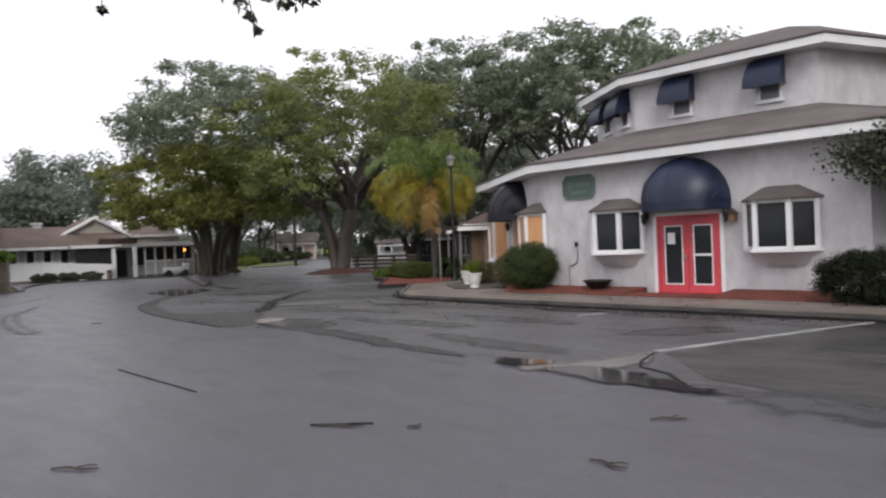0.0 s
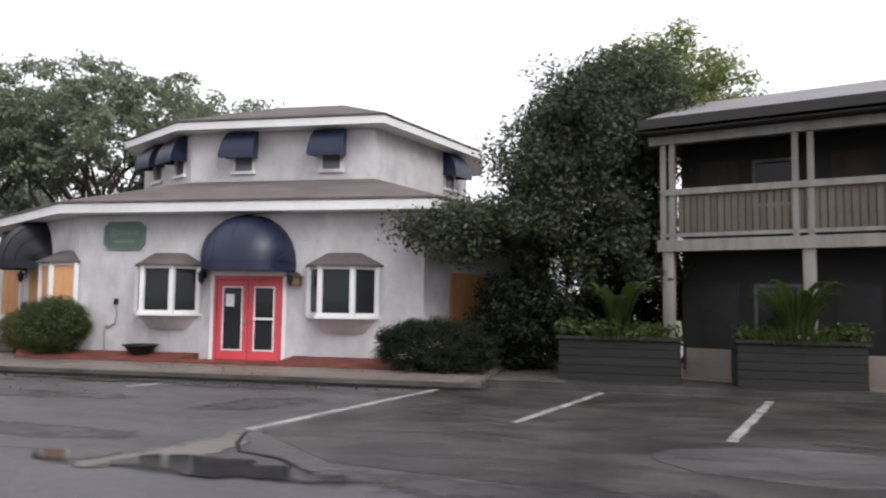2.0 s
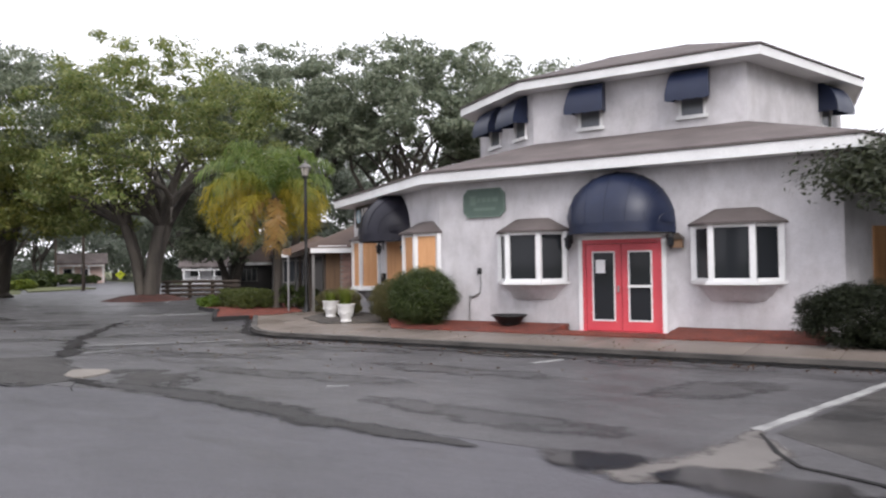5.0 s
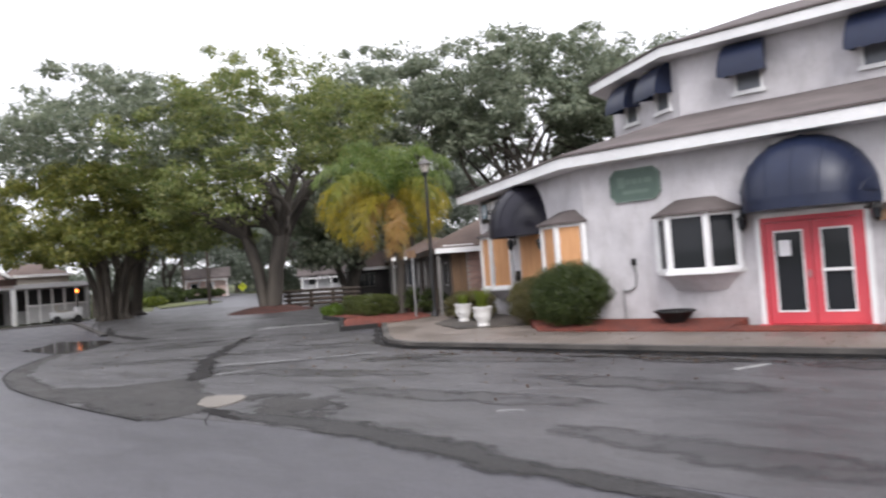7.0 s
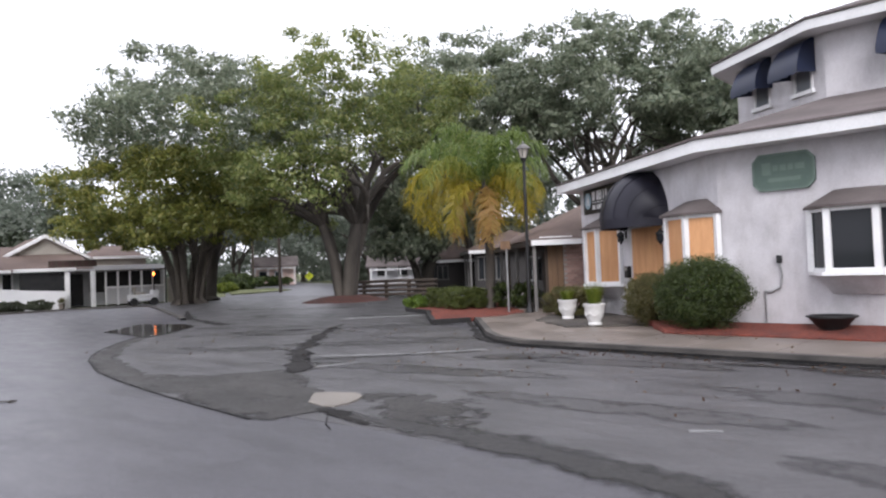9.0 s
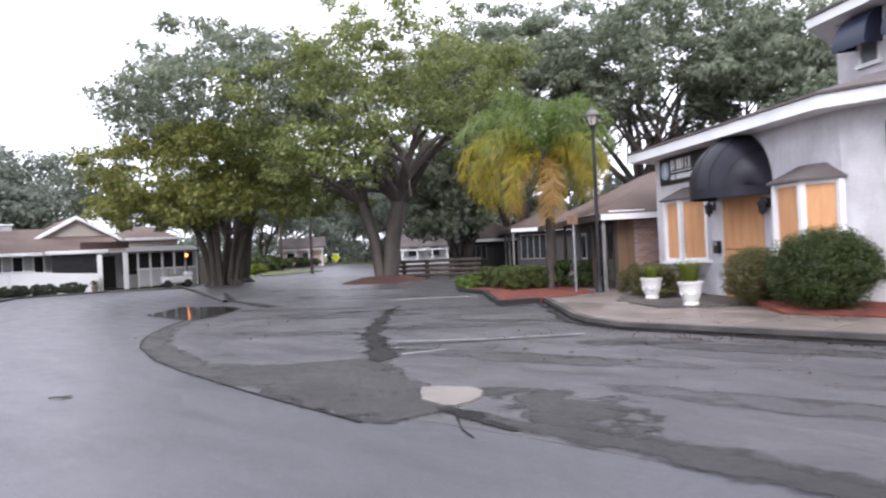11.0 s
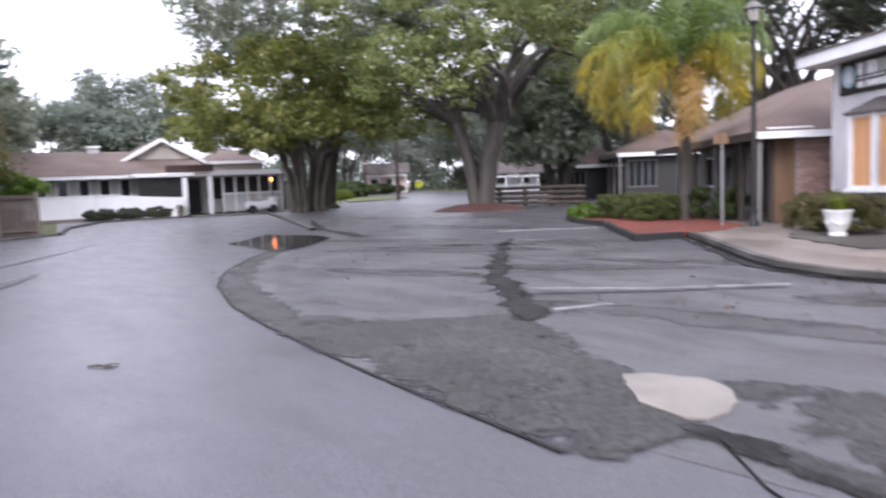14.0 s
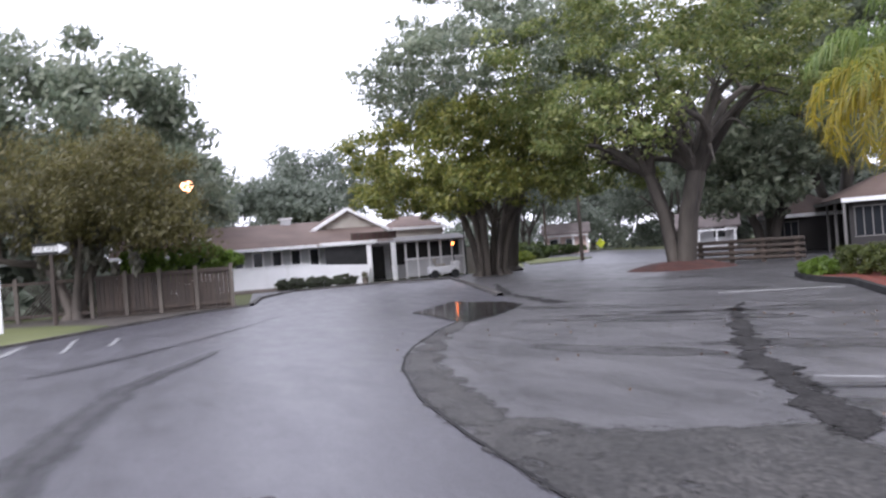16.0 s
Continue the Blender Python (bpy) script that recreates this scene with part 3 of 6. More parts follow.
STAINS = [(-12.5, -7.0, 1.6, 0.25, 0.4), (-9.5, -3.2, 1.8, 0.2, 0.3), (-13.5, -0.8, 1.5, 0.2, 0.5), (-3.5, -5.0, 2.0, 0.22, 0.1), (0.5, -6.6, 1.6, 0.3, 0.0), (-5.5, -5.0, 1.0, 0.3, 0.6), (3.2, -4.5, 1.4, 0.25, 0.0), (-21, 1.0, 3.0, 0.4, 0.3), (-28, 4.0, 3.5, 0.5, 0.3), (-16.5, -5.0, 1.2, 0.2, 0.8), (-1.5, -8.2, 2.2, 0.25, 0.05), (-6.0, -7.2, 2.4, 0.3, 0.2), (-10.5, -4.8, 1.8, 0.25, 0.6), (2.6, -9.6, 1.6, 0.3, -0.1), (-14.5, -3.8, 1.6, 0.3, 0.7), (-18.5, -3.2, 2.0, 0.3, 0.5), (4.6, -6.6, 1.0, 0.35, 0.9), (9.6, -5.8, 1.3, 0.5, 0.3), (13.6, -6.2, 1.6, 0.6, 0.1), (9.0, -9.4, 1.6, 0.35, -0.1)]
for k, (x, y, rx, ry, a) in enumerate(STAINS):
    pts = blot(x, y, rx * 1.1, ry * 1.5, k + 3, a)
    ground_stain("wet_stain", pts, inside_by(pts, ry * 0.9), 0.1, 0.3, 0.0085, M_DAMP, "dark damp stain on the asphalt", "stain")
line = [(-4.4, -10.3), (-3.0, -10.33), (-2.0, -10.26), (-0.9, -10.35), (0.2, -10.52), (1.0, -10.74), (2.35, -10.85), (3.3, -10.92)]
ground_stain("gutter.001", line, along_line(line, [0.2, 0.36, 0.55, 0.58, 0.52, 0.44, 0.34, 0.1]), 0.05, 0.4, 0.011, M_BAND, "coarse dark chip-sealed gutter along the road edge", "gutter")
haze = blot(-3.5, -9.5, 1.25, 0.62, 31, -0.35)
ground_stain("wet_stain", haze, inside_by(haze, 0.5), 0.08, 0.3, 0.0095, M_GUTTER, "fuzzy dark wet stain beside the concrete patch", "stain")
line = [(7.0, -11.0), (8.4, -11.2), (10.2, -11.35), (12.5, -11.6), (15.0, -11.7)]
ground_stain("wet_stain", line, along_line(line, [0.3, 0.7, 0.8, 0.8, 0.5]), 0.07, 0.4, 0.0105, M_DAMP, "long dark damp band along the parking bays", "stain")
CRACKS_AND_KERB_SHADE = [
    ([(-7.7, -8.5), (-8.6, -7.9), (-10.9, -6.2), (-12.9, -4.4), (-15.3, -2.1), (-15.8, -1.4)], [0.4, 0.4, 0.36, 0.3, 0.22, 0.06], 5),
    ([(-9.0, -7.3), (-8.0, -6.2), (-6.9, -4.85)], [0.24, 0.22, 0.14], 6),
    ([(-4.43, -10.25), (-4.03, -10.33), (-3.3, -10.5)], [0.16, 0.2, 0.08], 7),
    ([(5.56, -9.1), (5.82, -9.83), (6.06, -10.25), (6.66, -10.49), (7.25, -11.08)], [0.03, 0.05, 0.05, 0.06, 0.04], 8),
    ([(-8.0, -14.4), (-10.3, -14.2), (-12.4, -13.88), (-15.0, -13.3), (-17.0, -12.35), (-18.4, -11.7)], [0.5, 0.5, 0.5, 0.46, 0.34, 0.12], 9),
    ([(-17.6, -14.65), (-18.8, -13.5), (-21.5, -11.6), (-26, -9.0)], [0.18, 0.2, 0.14, 0.08], 10),
    ([(-17.5, -5.2), (-15.5, -3.4), (-14.6, -1.6)], [0.1, 0.14, 0.05], 11),
    ([(-20.5, -3.0), (-25.5, -1.8), (-32, 1.2)], [0.5, 0.45, 0.1], 12),
    ([(-4.2, -10.35), (-3.7, -10.75), (-3.4, -10.9)], [0.016, 0.01, 0.006], 14),
    ([(-17.0, -4.0), (-14.7, -2.6), (-13.6, -1.6)], [0.1, 0.16, 0.05], 17),
    # rows 21 and 22 paint the shadow line on the asphalt along the kerb
    ([(-6.7, -3.72), (-3, -3.82), (1, -3.84), (4.5, -3.8), (7.6, -3.75)], [0.16, 0.22, 0.18, 0.24, 0.14], 21),
    ([(-12.4, 0.75), (-10.5, -1.05), (-8.8, -2.7), (-7.8, -3.4), (-6.7, -3.72)], [0.14, 0.18, 0.16, 0.2, 0.16], 22),
    ([(5.3, -14.95), (5.75, -14.5)], [0.03, 0.02], 15),
    ([(-0.25, -14.95), (2.6, -14.95)], [0.014, 0.014], 16),
]
for pts, w, s in CRACKS_AND_KERB_SHADE:
    if max(w) < 0.07:
        structure("crack_or_kerb_shade", strip(pts, w, 0.017, 0.15, s), M_CRACK, "dark crack, streak or painted kerb-foot shadow line on the asphalt", "crack")
    else:
        ground_stain("crack_or_kerb_shade", pts, along_line(pts, [v * 0.85 + 0.02 for v in w]), max(0.03, max(w) * 0.16), 0.35, 0.017, M_TRACK if s in (6, 9, 10) else M_SEAM, "dark crack, streak or painted kerb-foot shadow line on the asphalt", "crack")
for k, (pts, w) in enumerate([
    ([(5.5, -8.95), (6.95, -3.45)], 0.13), ([(8.75, -7.4), (9.95, -3.35)], 0.12), ([(11.5, -8.1), (12.85, -3.7)], 0.13),
    ([(-9.4, -6.95), (-8.05, -5.9), (-6.95, -4.5)], 0.065), ([(-8.0, -8.1), (-7.7, -7.2)], 0.1), ([(-18.3, 0.3), (-16.5, 2.5)], 0.12),
    ([(-20.6, -15.9), (-24.3, -15.5)], 0.2), ([(-21.4, -14.5), (-24.9, -14.4)], 0.12), ([(-22.0, -13.6), (-23.9, -13.4)], 0.12),
    ([(1.16, -5.26), (1.45, -4.59)], 0.1), ([(-0.36, -8.86), (-0.1, -8.68)], 0.08)]):
    structure("painted_line", strip(pts, [w] * len(pts), 0.015, 0.08, 20 + k), M_FAINTLINE if k in (3, 4, 6, 7, 8) or k > 9 else M_PAINTLINE, "worn white painted parking line", "road marking")
rng = random.Random(4)
disc = ragged([(-5.52, -9.62), (-5.4, -9.48), (-5.03, -9.3), (-4.72, -9.42), (-4.54, -9.64), (-4.46, -9.86), (-4.46, -10.08), (-4.58, -10.18), (-4.98, -10.08), (-5.3, -9.85)], 0.025, 0.08, 3)
structure("concrete_patch", sheet(disc, 0.024, 0.03), M_MANHOLE, "pale rounded concrete patch in the asphalt", "patch")
disc = [(12.2 + 1.7 * math.cos(a / 26 * math.tau) * rng.uniform(0.94, 1.05), -9.35 + 0.95 * math.sin(a / 26 * math.tau) * rng.uniform(0.9, 1.06)) for a in range(26)]
structure("concrete_patch.001", sheet(disc, 0.018, 0.03), M_LOT, "rounded lighter patch in the parking bays", "patch")
wedge = ragged([(5.5, -8.95), (5.95, -9.92), (5.85, -10.6), (5.5, -11.1), (4.9, -11.35), (4.55, -11.3), (4.6, -10.9), (5.15, -10.25)], 0.05, 0.12, 5)
ground_stain("concrete_patch.002", wedge, inside_by(wedge, 0.32), 0.05, 0.15, 0.012, M_WEDGE, "worn pale wedge of asphalt at the parking line", "patch")
for k, pts in enumerate([[(4.94, -11.2), (5.26, -10.62), (6.03, -10.58), (6.77, -10.85), (7.6, -11.1), (8.3, -11.3), (6.66, -11.47), (6.02, -11.42), (5.48, -11.37)], [(3.9, -10.85), (4.15, -10.66), (5.0, -10.45), (4.72, -11.25), (4.32, -11.23)], [(-21.9, -6.5), (-24.6, -4.2), (-22.4, -3.4), (-21.0, -3.7), (-18.8, -5.7), (-18.3, -6.7)],
                         [(-2.5, -4.35), (0.8, -4.1), (2.5, -4.4), (0.2, -4.7)]]):
    fine = []
    for a, b in zip(pts, pts[1:] + pts[:1]):
        fine += [(a[0] + (b[0] - a[0]) * i / 5 + rng.uniform(-0.08, 0.08), a[1] + (b[1] - a[1]) * i / 5 + rng.uniform(-0.08, 0.08)) for i in range(5)]
    ground_stain("puddle", fine, inside_by(fine, 0.3), 0.08, 0.3, 0.02, M_PUDDLE, "shallow rain puddle on the asphalt", "puddle")
for k, (x, y, l, a) in enumerate([(5.05, -17.1, 0.42, 40), (5.58, -14.8, 0.5, 36), (7.9, -12.57, 0.36, 42), (8.3, -14.14, 0.36, -5), (6.2, -14.35, 0.14, 30), (-8.9, -12.6, 0.3, 40)]):
    d = thing("fallen_twig", pose(x, y, 0.0, 0, 0, a), "thin dark fallen twig on the wet road", "twig", "twigs on the road")
    bm = bmesh.new()
    tube(bm, [(-l / 2, 0, 0.012), (-l / 6, 0.03, 0.02), (l / 5, -0.02, 0.018), (l / 2, 0.03, 0.012)], [0.008, 0.012, 0.012, 0.005], 6)
    tube(bm, [(0, 0.01, 0.018), (l / 5, 0.1, 0.02), (l / 3, 0.12, 0.012)], [0.008, 0.006, 0.004], 6)
    part("stick", bm, M_BARK, d)

# pavement with a real kerb step, and the beds behind it
PAVE = [(7.6, -3.65), (7.6, 1.4), (5.6, 0.1), (-4.1, 0.1), (-10.7, 4.5), (-13.6, 1.9), (-12.2, 0.95), (-10.2, -0.9), (-8.5, -2.55), (-7.6, -3.2), (-6.6, -3.6)]
PAVEMENT = structure("pavement", sheet(PAVE, 0.115, 0.2), M_CONCRETE, "wet concrete pavement in front of the building", "pavement")
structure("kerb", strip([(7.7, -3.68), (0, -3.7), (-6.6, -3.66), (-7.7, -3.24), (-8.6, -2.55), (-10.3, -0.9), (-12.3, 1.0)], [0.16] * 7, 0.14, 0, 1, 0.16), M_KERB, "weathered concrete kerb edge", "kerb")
def mulch(name, pts, label):
    """A mulch strip, heaped a little towards the wall."""
    structure(name, prism(bmesh.new(), ragged(pts, 0.05, 0.2, 7), 0.05, lambda p: 0.15 + 0.13 * max(0.0, 1 - abs(p[1]) / 1.5)), M_MULCH, label, "mulch bed")


mulch("mulch_bed", [(5.4, -1.5), (5.4, -0.05), (2.3, -0.05), (2.3, -1.45)], "red bark mulch strip along the wall")
mulch("mulch_bed.001", [(-0.35, -1.45), (-0.35, -0.05), (-4.1, -0.05), (-5.3, 0.72), (-6.0, 0.2), (-4.7, -1.45)], "red bark mulch strip along the wall")
mulch("mulch_bed.002", [(2.28, -1.4), (2.28, -0.95), (-0.33, -0.95), (-0.33, -1.45)], "scattered red mulch at the doorstep")
# thin strip painting the dark shadow line, with grime, low on the kerb
structure("kerb_grime_shade", strip([(7.7, -3.775), (0, -3.795), (-6.65, -3.755), (-7.77, -3.33), (-8.68, -2.62), (-10.37, -0.97), (-12.38, 0.93)], [0.02] * 7, 0.06, 0, 1, 0.06), M_CRACK, "near-black strip for grime and painted shadow along the kerb foot", "stain")
structure("soil_bed", sheet(ragged([(-6.0, 0.3), (-5.6, 0.85), (-10.2, 3.95), (-10.6, 2.6), (-9.6, 0.5), (-7.6, -0.9)], 0.1, 0.2, 8), 0.148, 0.1), M_SOIL, "bare soil bed round the white pots", "soil bed")
structure("planting_bed", sheet(ragged([(-12.9, -0.3), (-12.0, 2.0), (-12.4, 3.4), (-17.5, 8.0), (-20.4, 5.6), (-18.6, 4.0), (-16.6, 3.2), (-14.6, 1.3)], 0.05, 0.25, 4), 0.13, 0.2), M_MULCH, "raised bed of red bark mulch", "mulch bed")
bm = strip([(-12.35, 0.75), (-12.85, -0.3), (-14.6, 1.2), (-16.7, 3.1), (-18.7, 3.9), (-20.5, 5.5)], [0.14] * 6, 0.15, 0.12, 1, 0.3)
structure("timber_edging", bm, M_PLANTER, "dark timber edging round the planting bed", "edging")
structure("walkway", sheet([(-12.1, 2.2), (-10.75, 4.5), (-9.5, 8), (-27, 22), (-29.5, 19), (-17.6, 8.1), (-12.4, 3.5)], 0.1, 0.15), M_CONCRETE, "concrete walkway along the lodge", "pavement")


# ---- restaurant ----
def wall_seg(parent, p, q, z0, z1, material, openings=(), th=0.22, name="wall"):
    """A wall from p to q, seen from outside with p to the left; openings are (x0, x1, z0, z1) along it."""
    p, q = Vector((*p, 0)), Vector((*q, 0))
    length, a = (q - p).length, math.atan2(q.y - p.y, q.x - p.x)
    m = Matrix.Translation(p) @ Matrix.Rotation(a, 4, "Z")
    bm = bmesh.new()
    xs = sorted({0.0, length, *(o[0] for o in openings), *(o[1] for o in openings)})
    zs = sorted({z0, z1, *(o[2] for o in openings), *(o[3] for o in openings)})
    verts = {}

    def at(i, j, y):
        if (i, j, y) not in verts:
            verts[i, j, y] = bm.verts.new(m @ Vector((xs[i], y, zs[j])))
        return verts[i, j, y]

    def solid(i, j):
        if not (0 <= i < len(xs) - 1 and 0 <= j < len(zs) - 1):
            return False
        x, z = (xs[i] + xs[i + 1]) / 2, (zs[j] + zs[j + 1]) / 2
        return not any(o[0] < x < o[1] and o[2] < z < o[3] for o in openings)

    for i in range(len(xs) - 1):
        for j in range(len(zs) - 1):
            if not solid(i, j):
                continue
            for y in (0, th):
                bm.faces.new((at(i, j, y), at(i + 1, j, y), at(i + 1, j + 1, y), at(i, j + 1, y)))
            for di, dj, a, b in ((-1, 0, (i, j), (i, j + 1)), (1, 0, (i + 1, j), (i + 1, j + 1)), (0, -1, (i, j), (i + 1, j)), (0, 1, (i, j + 1), (i + 1, j + 1))):
                if not solid(i + di, j + dj):
                    bm.faces.new((at(*a, 0), at(*b, 0), at(*b, th), at(*a, th)))
    part(name, bm, material, parent)
    return m


def grown(poly, d):
    """A counter-clockwise polygon, each side moved outwards by d."""
    out, n = [], len(poly)
    for i in range(n):
        a, b, c = Vector(poly[i - 1]), Vector(poly[i]), Vector(poly[(i + 1) % n])
        u, v = (b - a).normalized(), (c - b).normalized()
        nu, nv = Vector((u.y, -u.x)), Vector((v.y, -v.x))
        k = (nu + nv)
        k *= d / max(0.2, 1 + nu.dot(nv))
        out.append((b.x + k.x, b.y + k.y))
    return out


def slab_between(bm, outer, inner, zo, zi, th=0.1):
    """A sloped ring of roof from an outer polygon at height zo to an inner one at zi."""
    n = len(outer)
    o = [bm.verts.new((*p, zo)) for p in outer]
    i = [bm.verts.new((*p, zi)) for p in inner]
    o2 = [bm.verts.new((*p, zo - th)) for p in outer]
    i2 = [bm.verts.new((*p, zi - th)) for p in inner]
    for k in range(n):
        j = (k + 1) % n
        bm.faces.new((o[k], o[j], i[j], i[k]))
        bm.faces.new((o2[k], i2[k], i2[j], o2[j]))
        bm.faces.new((o[k], o2[k], o2[j], o[j]))
        bm.faces.new((i[k], i[j], i2[j], i2[k]))
    return bm


def ring(bm, outer, inner, z0, z1):
    n = len(outer)
    v = [[bm.verts.new((*p, z)) for p in poly] for poly, z in ((outer, z0), (outer, z1), (inner, z1), (inner, z0))]
    for a, b in ((0, 1), (1, 2), (2, 3), (3, 0)):
        for k in range(n):
            j = (k + 1) % n
            bm.faces.new((v[a][k], v[a][j], v[b][j], v[b][k]))
    return bm


def moved(bm, m):
    bmesh.ops.transform(bm, matrix=m, verts=bm.verts)
    return bm


def bay_window(parent, m, z0, z1, boarded=False, half=0.9, front=0.42, depth=0.52):
    """A three-sided bay: posts, sill, corbel, a small hipped roof and three panes or boards."""
    plan = [(-half, 0), (-front, -depth), (front, -depth), (half, 0)]
    sill = [(-half - 0.1, 0), (-front - 0.1, -depth - 0.13), (front + 0.1, -depth - 0.13), (half + 0.1, 0)]
    frame_ob = part("bay_window", moved(prism(bmesh.new(), sill, z0 - 0.07, z0), m), M_TRIM, parent, "white-framed bay window" + (" boarded with plywood" if boarded else ""))
    for x, y in plan:
        yy = y - 0.02 if y < 0 else y - 0.05
        part("post", moved(box(bmesh.new(), x - 0.06, x + 0.06, yy - 0.06, yy + 0.05, z0, z1), m), M_TRIM, frame_ob)
    for a, b in zip(plan, plan[1:]):
        d = Vector((b[0] - a[0], b[1] - a[1], 0))
        mm = m @ Matrix.Translation((a[0], a[1], 0)) @ Matrix.Rotation(math.atan2(d.y, d.x), 4, "Z")
        part("bottom_rail", box(bmesh.new(), 0.06, d.length - 0.06, -0.05, 0.03, z0, z0 + 0.07, mm), M_TRIM, frame_ob)
        part("top_rail", box(bmesh.new(), 0.06, d.length - 0.06, -0.05, 0.03, z1 - 0.07, z1, mm), M_TRIM, frame_ob)
    bm = bmesh.new()
    low = [(-half * 0.62, 0), (-front * 0.75, -0.1), (front * 0.75, -0.1), (half * 0.62, 0)]
    hi = [(-half + 0.02, 0), (-front, -depth + 0.03), (front, -depth + 0.03), (half - 0.02, 0)]
    lo_v, hi_v = [bm.verts.new((*p, z0 - 0.44)) for p in low], [bm.verts.new((*p, z0 - 0.072)) for p in hi]
    bm.faces.new(lo_v[::-1])
    bm.faces.new(hi_v)
    for k in range(4):
        bm.faces.new((lo_v[k], lo_v[(k + 1) % 4], hi_v[(k + 1) % 4], hi_v[k]))
    part("corbel", moved(bm, m), M_STUCCO, frame_ob)
    bm = bmesh.new()
    eave = [(-half - 0.14, 0), (-front - 0.1, -depth - 0.16), (front + 0.1, -depth - 0.16), (half + 0.14, 0)]
    top = [(-half * 0.5, 0), (-front * 0.55, -0.12), (front * 0.55, -0.12), (half * 0.5, 0)]
    rows = [[bm.verts.new((*p, z)) for p in poly] for poly, z in ((eave, z1), (eave, z1 + 0.05), (top, z1 + 0.36))]
    for a, b in zip(rows, rows[1:]):
        for k in range(4):
            bm.faces.new((a[k], a[(k + 1) % 4], b[(k + 1) % 4], b[k]))
    bm.faces.new(rows[0][::-1])
    bm.faces.new(rows[-1])
    part("bay_roof", moved(bm, m), M_SHINGLE, frame_ob, "small shingled bay roof")
    for a, b in zip(plan, plan[1:]):
        d = Vector((b[0] - a[0], b[1] - a[1], 0))
        mm = m @ Matrix.Translation((a[0], a[1], 0)) @ Matrix.Rotation(math.atan2(d.y, d.x), 4, "Z")
        bm = box(bmesh.new(), 0.05, d.length - 0.05, -0.012, 0.0, z0 + 0.06, z1 - 0.06, mm)
        part("board" if boarded else "pane", bm, M_PLY if boarded else M_GLASS, frame_ob).visible_shadow = boarded
    return frame_ob


def dome_awning(parent, m, w, h, d, z0, material, label):
    """A ribbed half-dome of vinyl over a door, with a straight valance below."""
    bm = bmesh.new()
    na, nb = 14, 8
    rows = []
    for i in range(na + 1):
        a = math.pi * i / na
        row = []
        for j in range(nb + 1):
            b = math.pi / 2 * j / nb
            x = -math.cos(a) * w / 2
            s = math.sin(a)
            y, z = -d * math.sin(b) * (0.35 + 0.65 * s) if s > 0 else 0, h * s * math.cos(b)
            shrink = 1 - 0.16 * math.sin(b) ** 2
            row.append(bm.verts.new((x * shrink, y, z0 + 0.22 + z)))
        rows.append(row)
    for a, b in zip(rows, rows[1:]):
        for j in range(nb):
            bm.faces.new((a[j], b[j], b[j + 1], a[j + 1]))
    bmesh.ops.remove_doubles(bm, verts=bm.verts, dist=0.001)
    shell = part("awning", moved(bm, m), material, parent, label)
    bm = bmesh.new()
    path = [(-w / 2, 0)] + [(-math.cos(math.pi * i / 12) * w / 2 * 0.84, -d * (0.35 + 0.65 * math.sin(math.pi * i / 12))) for i in range(13)] + [(w / 2, 0)]
    cols = [[bm.verts.new(c) for c in ((x, y, z0 + 0.24), (x, y, z0), (x * 0.985, y + 0.015, z0), (x * 0.985, y + 0.015, z0 + 0.24))] for x, y in path]
    for u, v in zip(cols, cols[1:]):
        for k in range(4):
            bm.faces.new((u[k], v[k], v[(k + 1) % 4], u[(k + 1) % 4]))
    part("valance", moved(bm, m), material, shell)
    for i in range(1, na, 2):
        a = math.pi * i / na
        pts = []
        for j in range(nb + 1):
            b = math.pi / 2 * j / nb
            s = math.sin(a)
            pts.append(m @ Vector((-math.cos(a) * w / 2 * (1 - 0.16 * math.sin(b) ** 2), -d * math.sin(b) * (0.35 + 0.65 * s) - 0.004, z0 + 0.225 + h * s * math.cos(b))))
        part("rib", tube(bmesh.new(), pts, 0.012, 5), material, shell)
    return shell


def small_awning(parent, m, w, h, d, z1):
    """A sloping navy window awning with closed cheeks and a scalloped valance."""
    bm = bmesh.new()
    nb, nx = 6, 12

    def at(i, j):
        s = j / nb
        e = i / nx - 0.5
        x = e * w * (0.84 + 0.2 * s)
        y, z = -d * (0.15 + 0.85 * math.sin(s * 1.35) / math.sin(1.35)), z1 - h * (0.25 * s + 0.75 * (1 - math.cos(s * math.pi / 2)))
        return (x, y, z)

    g = [[bm.verts.new(at(i, j)) for j in range(nb + 1)] for i in range(nx + 1)]
    hem = [bm.verts.new((g[i][nb].co.x, -d, z1 - h - 0.15 - 0.035 * abs(math.sin(i / nx * math.pi * 4)))) for i in range(nx + 1)]
    for i in range(nx):
        for j in range(nb):
            bm.faces.new((g[i][j], g[i + 1][j], g[i + 1][j + 1], g[i][j + 1]))
        bm.faces.new((g[i][nb], g[i + 1][nb], hem[i + 1], hem[i]))
    for i in (0, nx):
        foot = bm.verts.new((g[i][0].co.x, 0, z1 - h - 0.1))
        head = bm.verts.new((g[i][0].co.x, 0, z1))
        bm.faces.new((head, g[i][0], foot))
        for j in range(nb):
            bm.faces.new((g[i][j], g[i][j + 1], foot))
        bm.faces.new((g[i][nb], hem[i], foot))
    return part("window_awning", moved(bm, m), M_NAVY, parent, "sloping navy window awning")


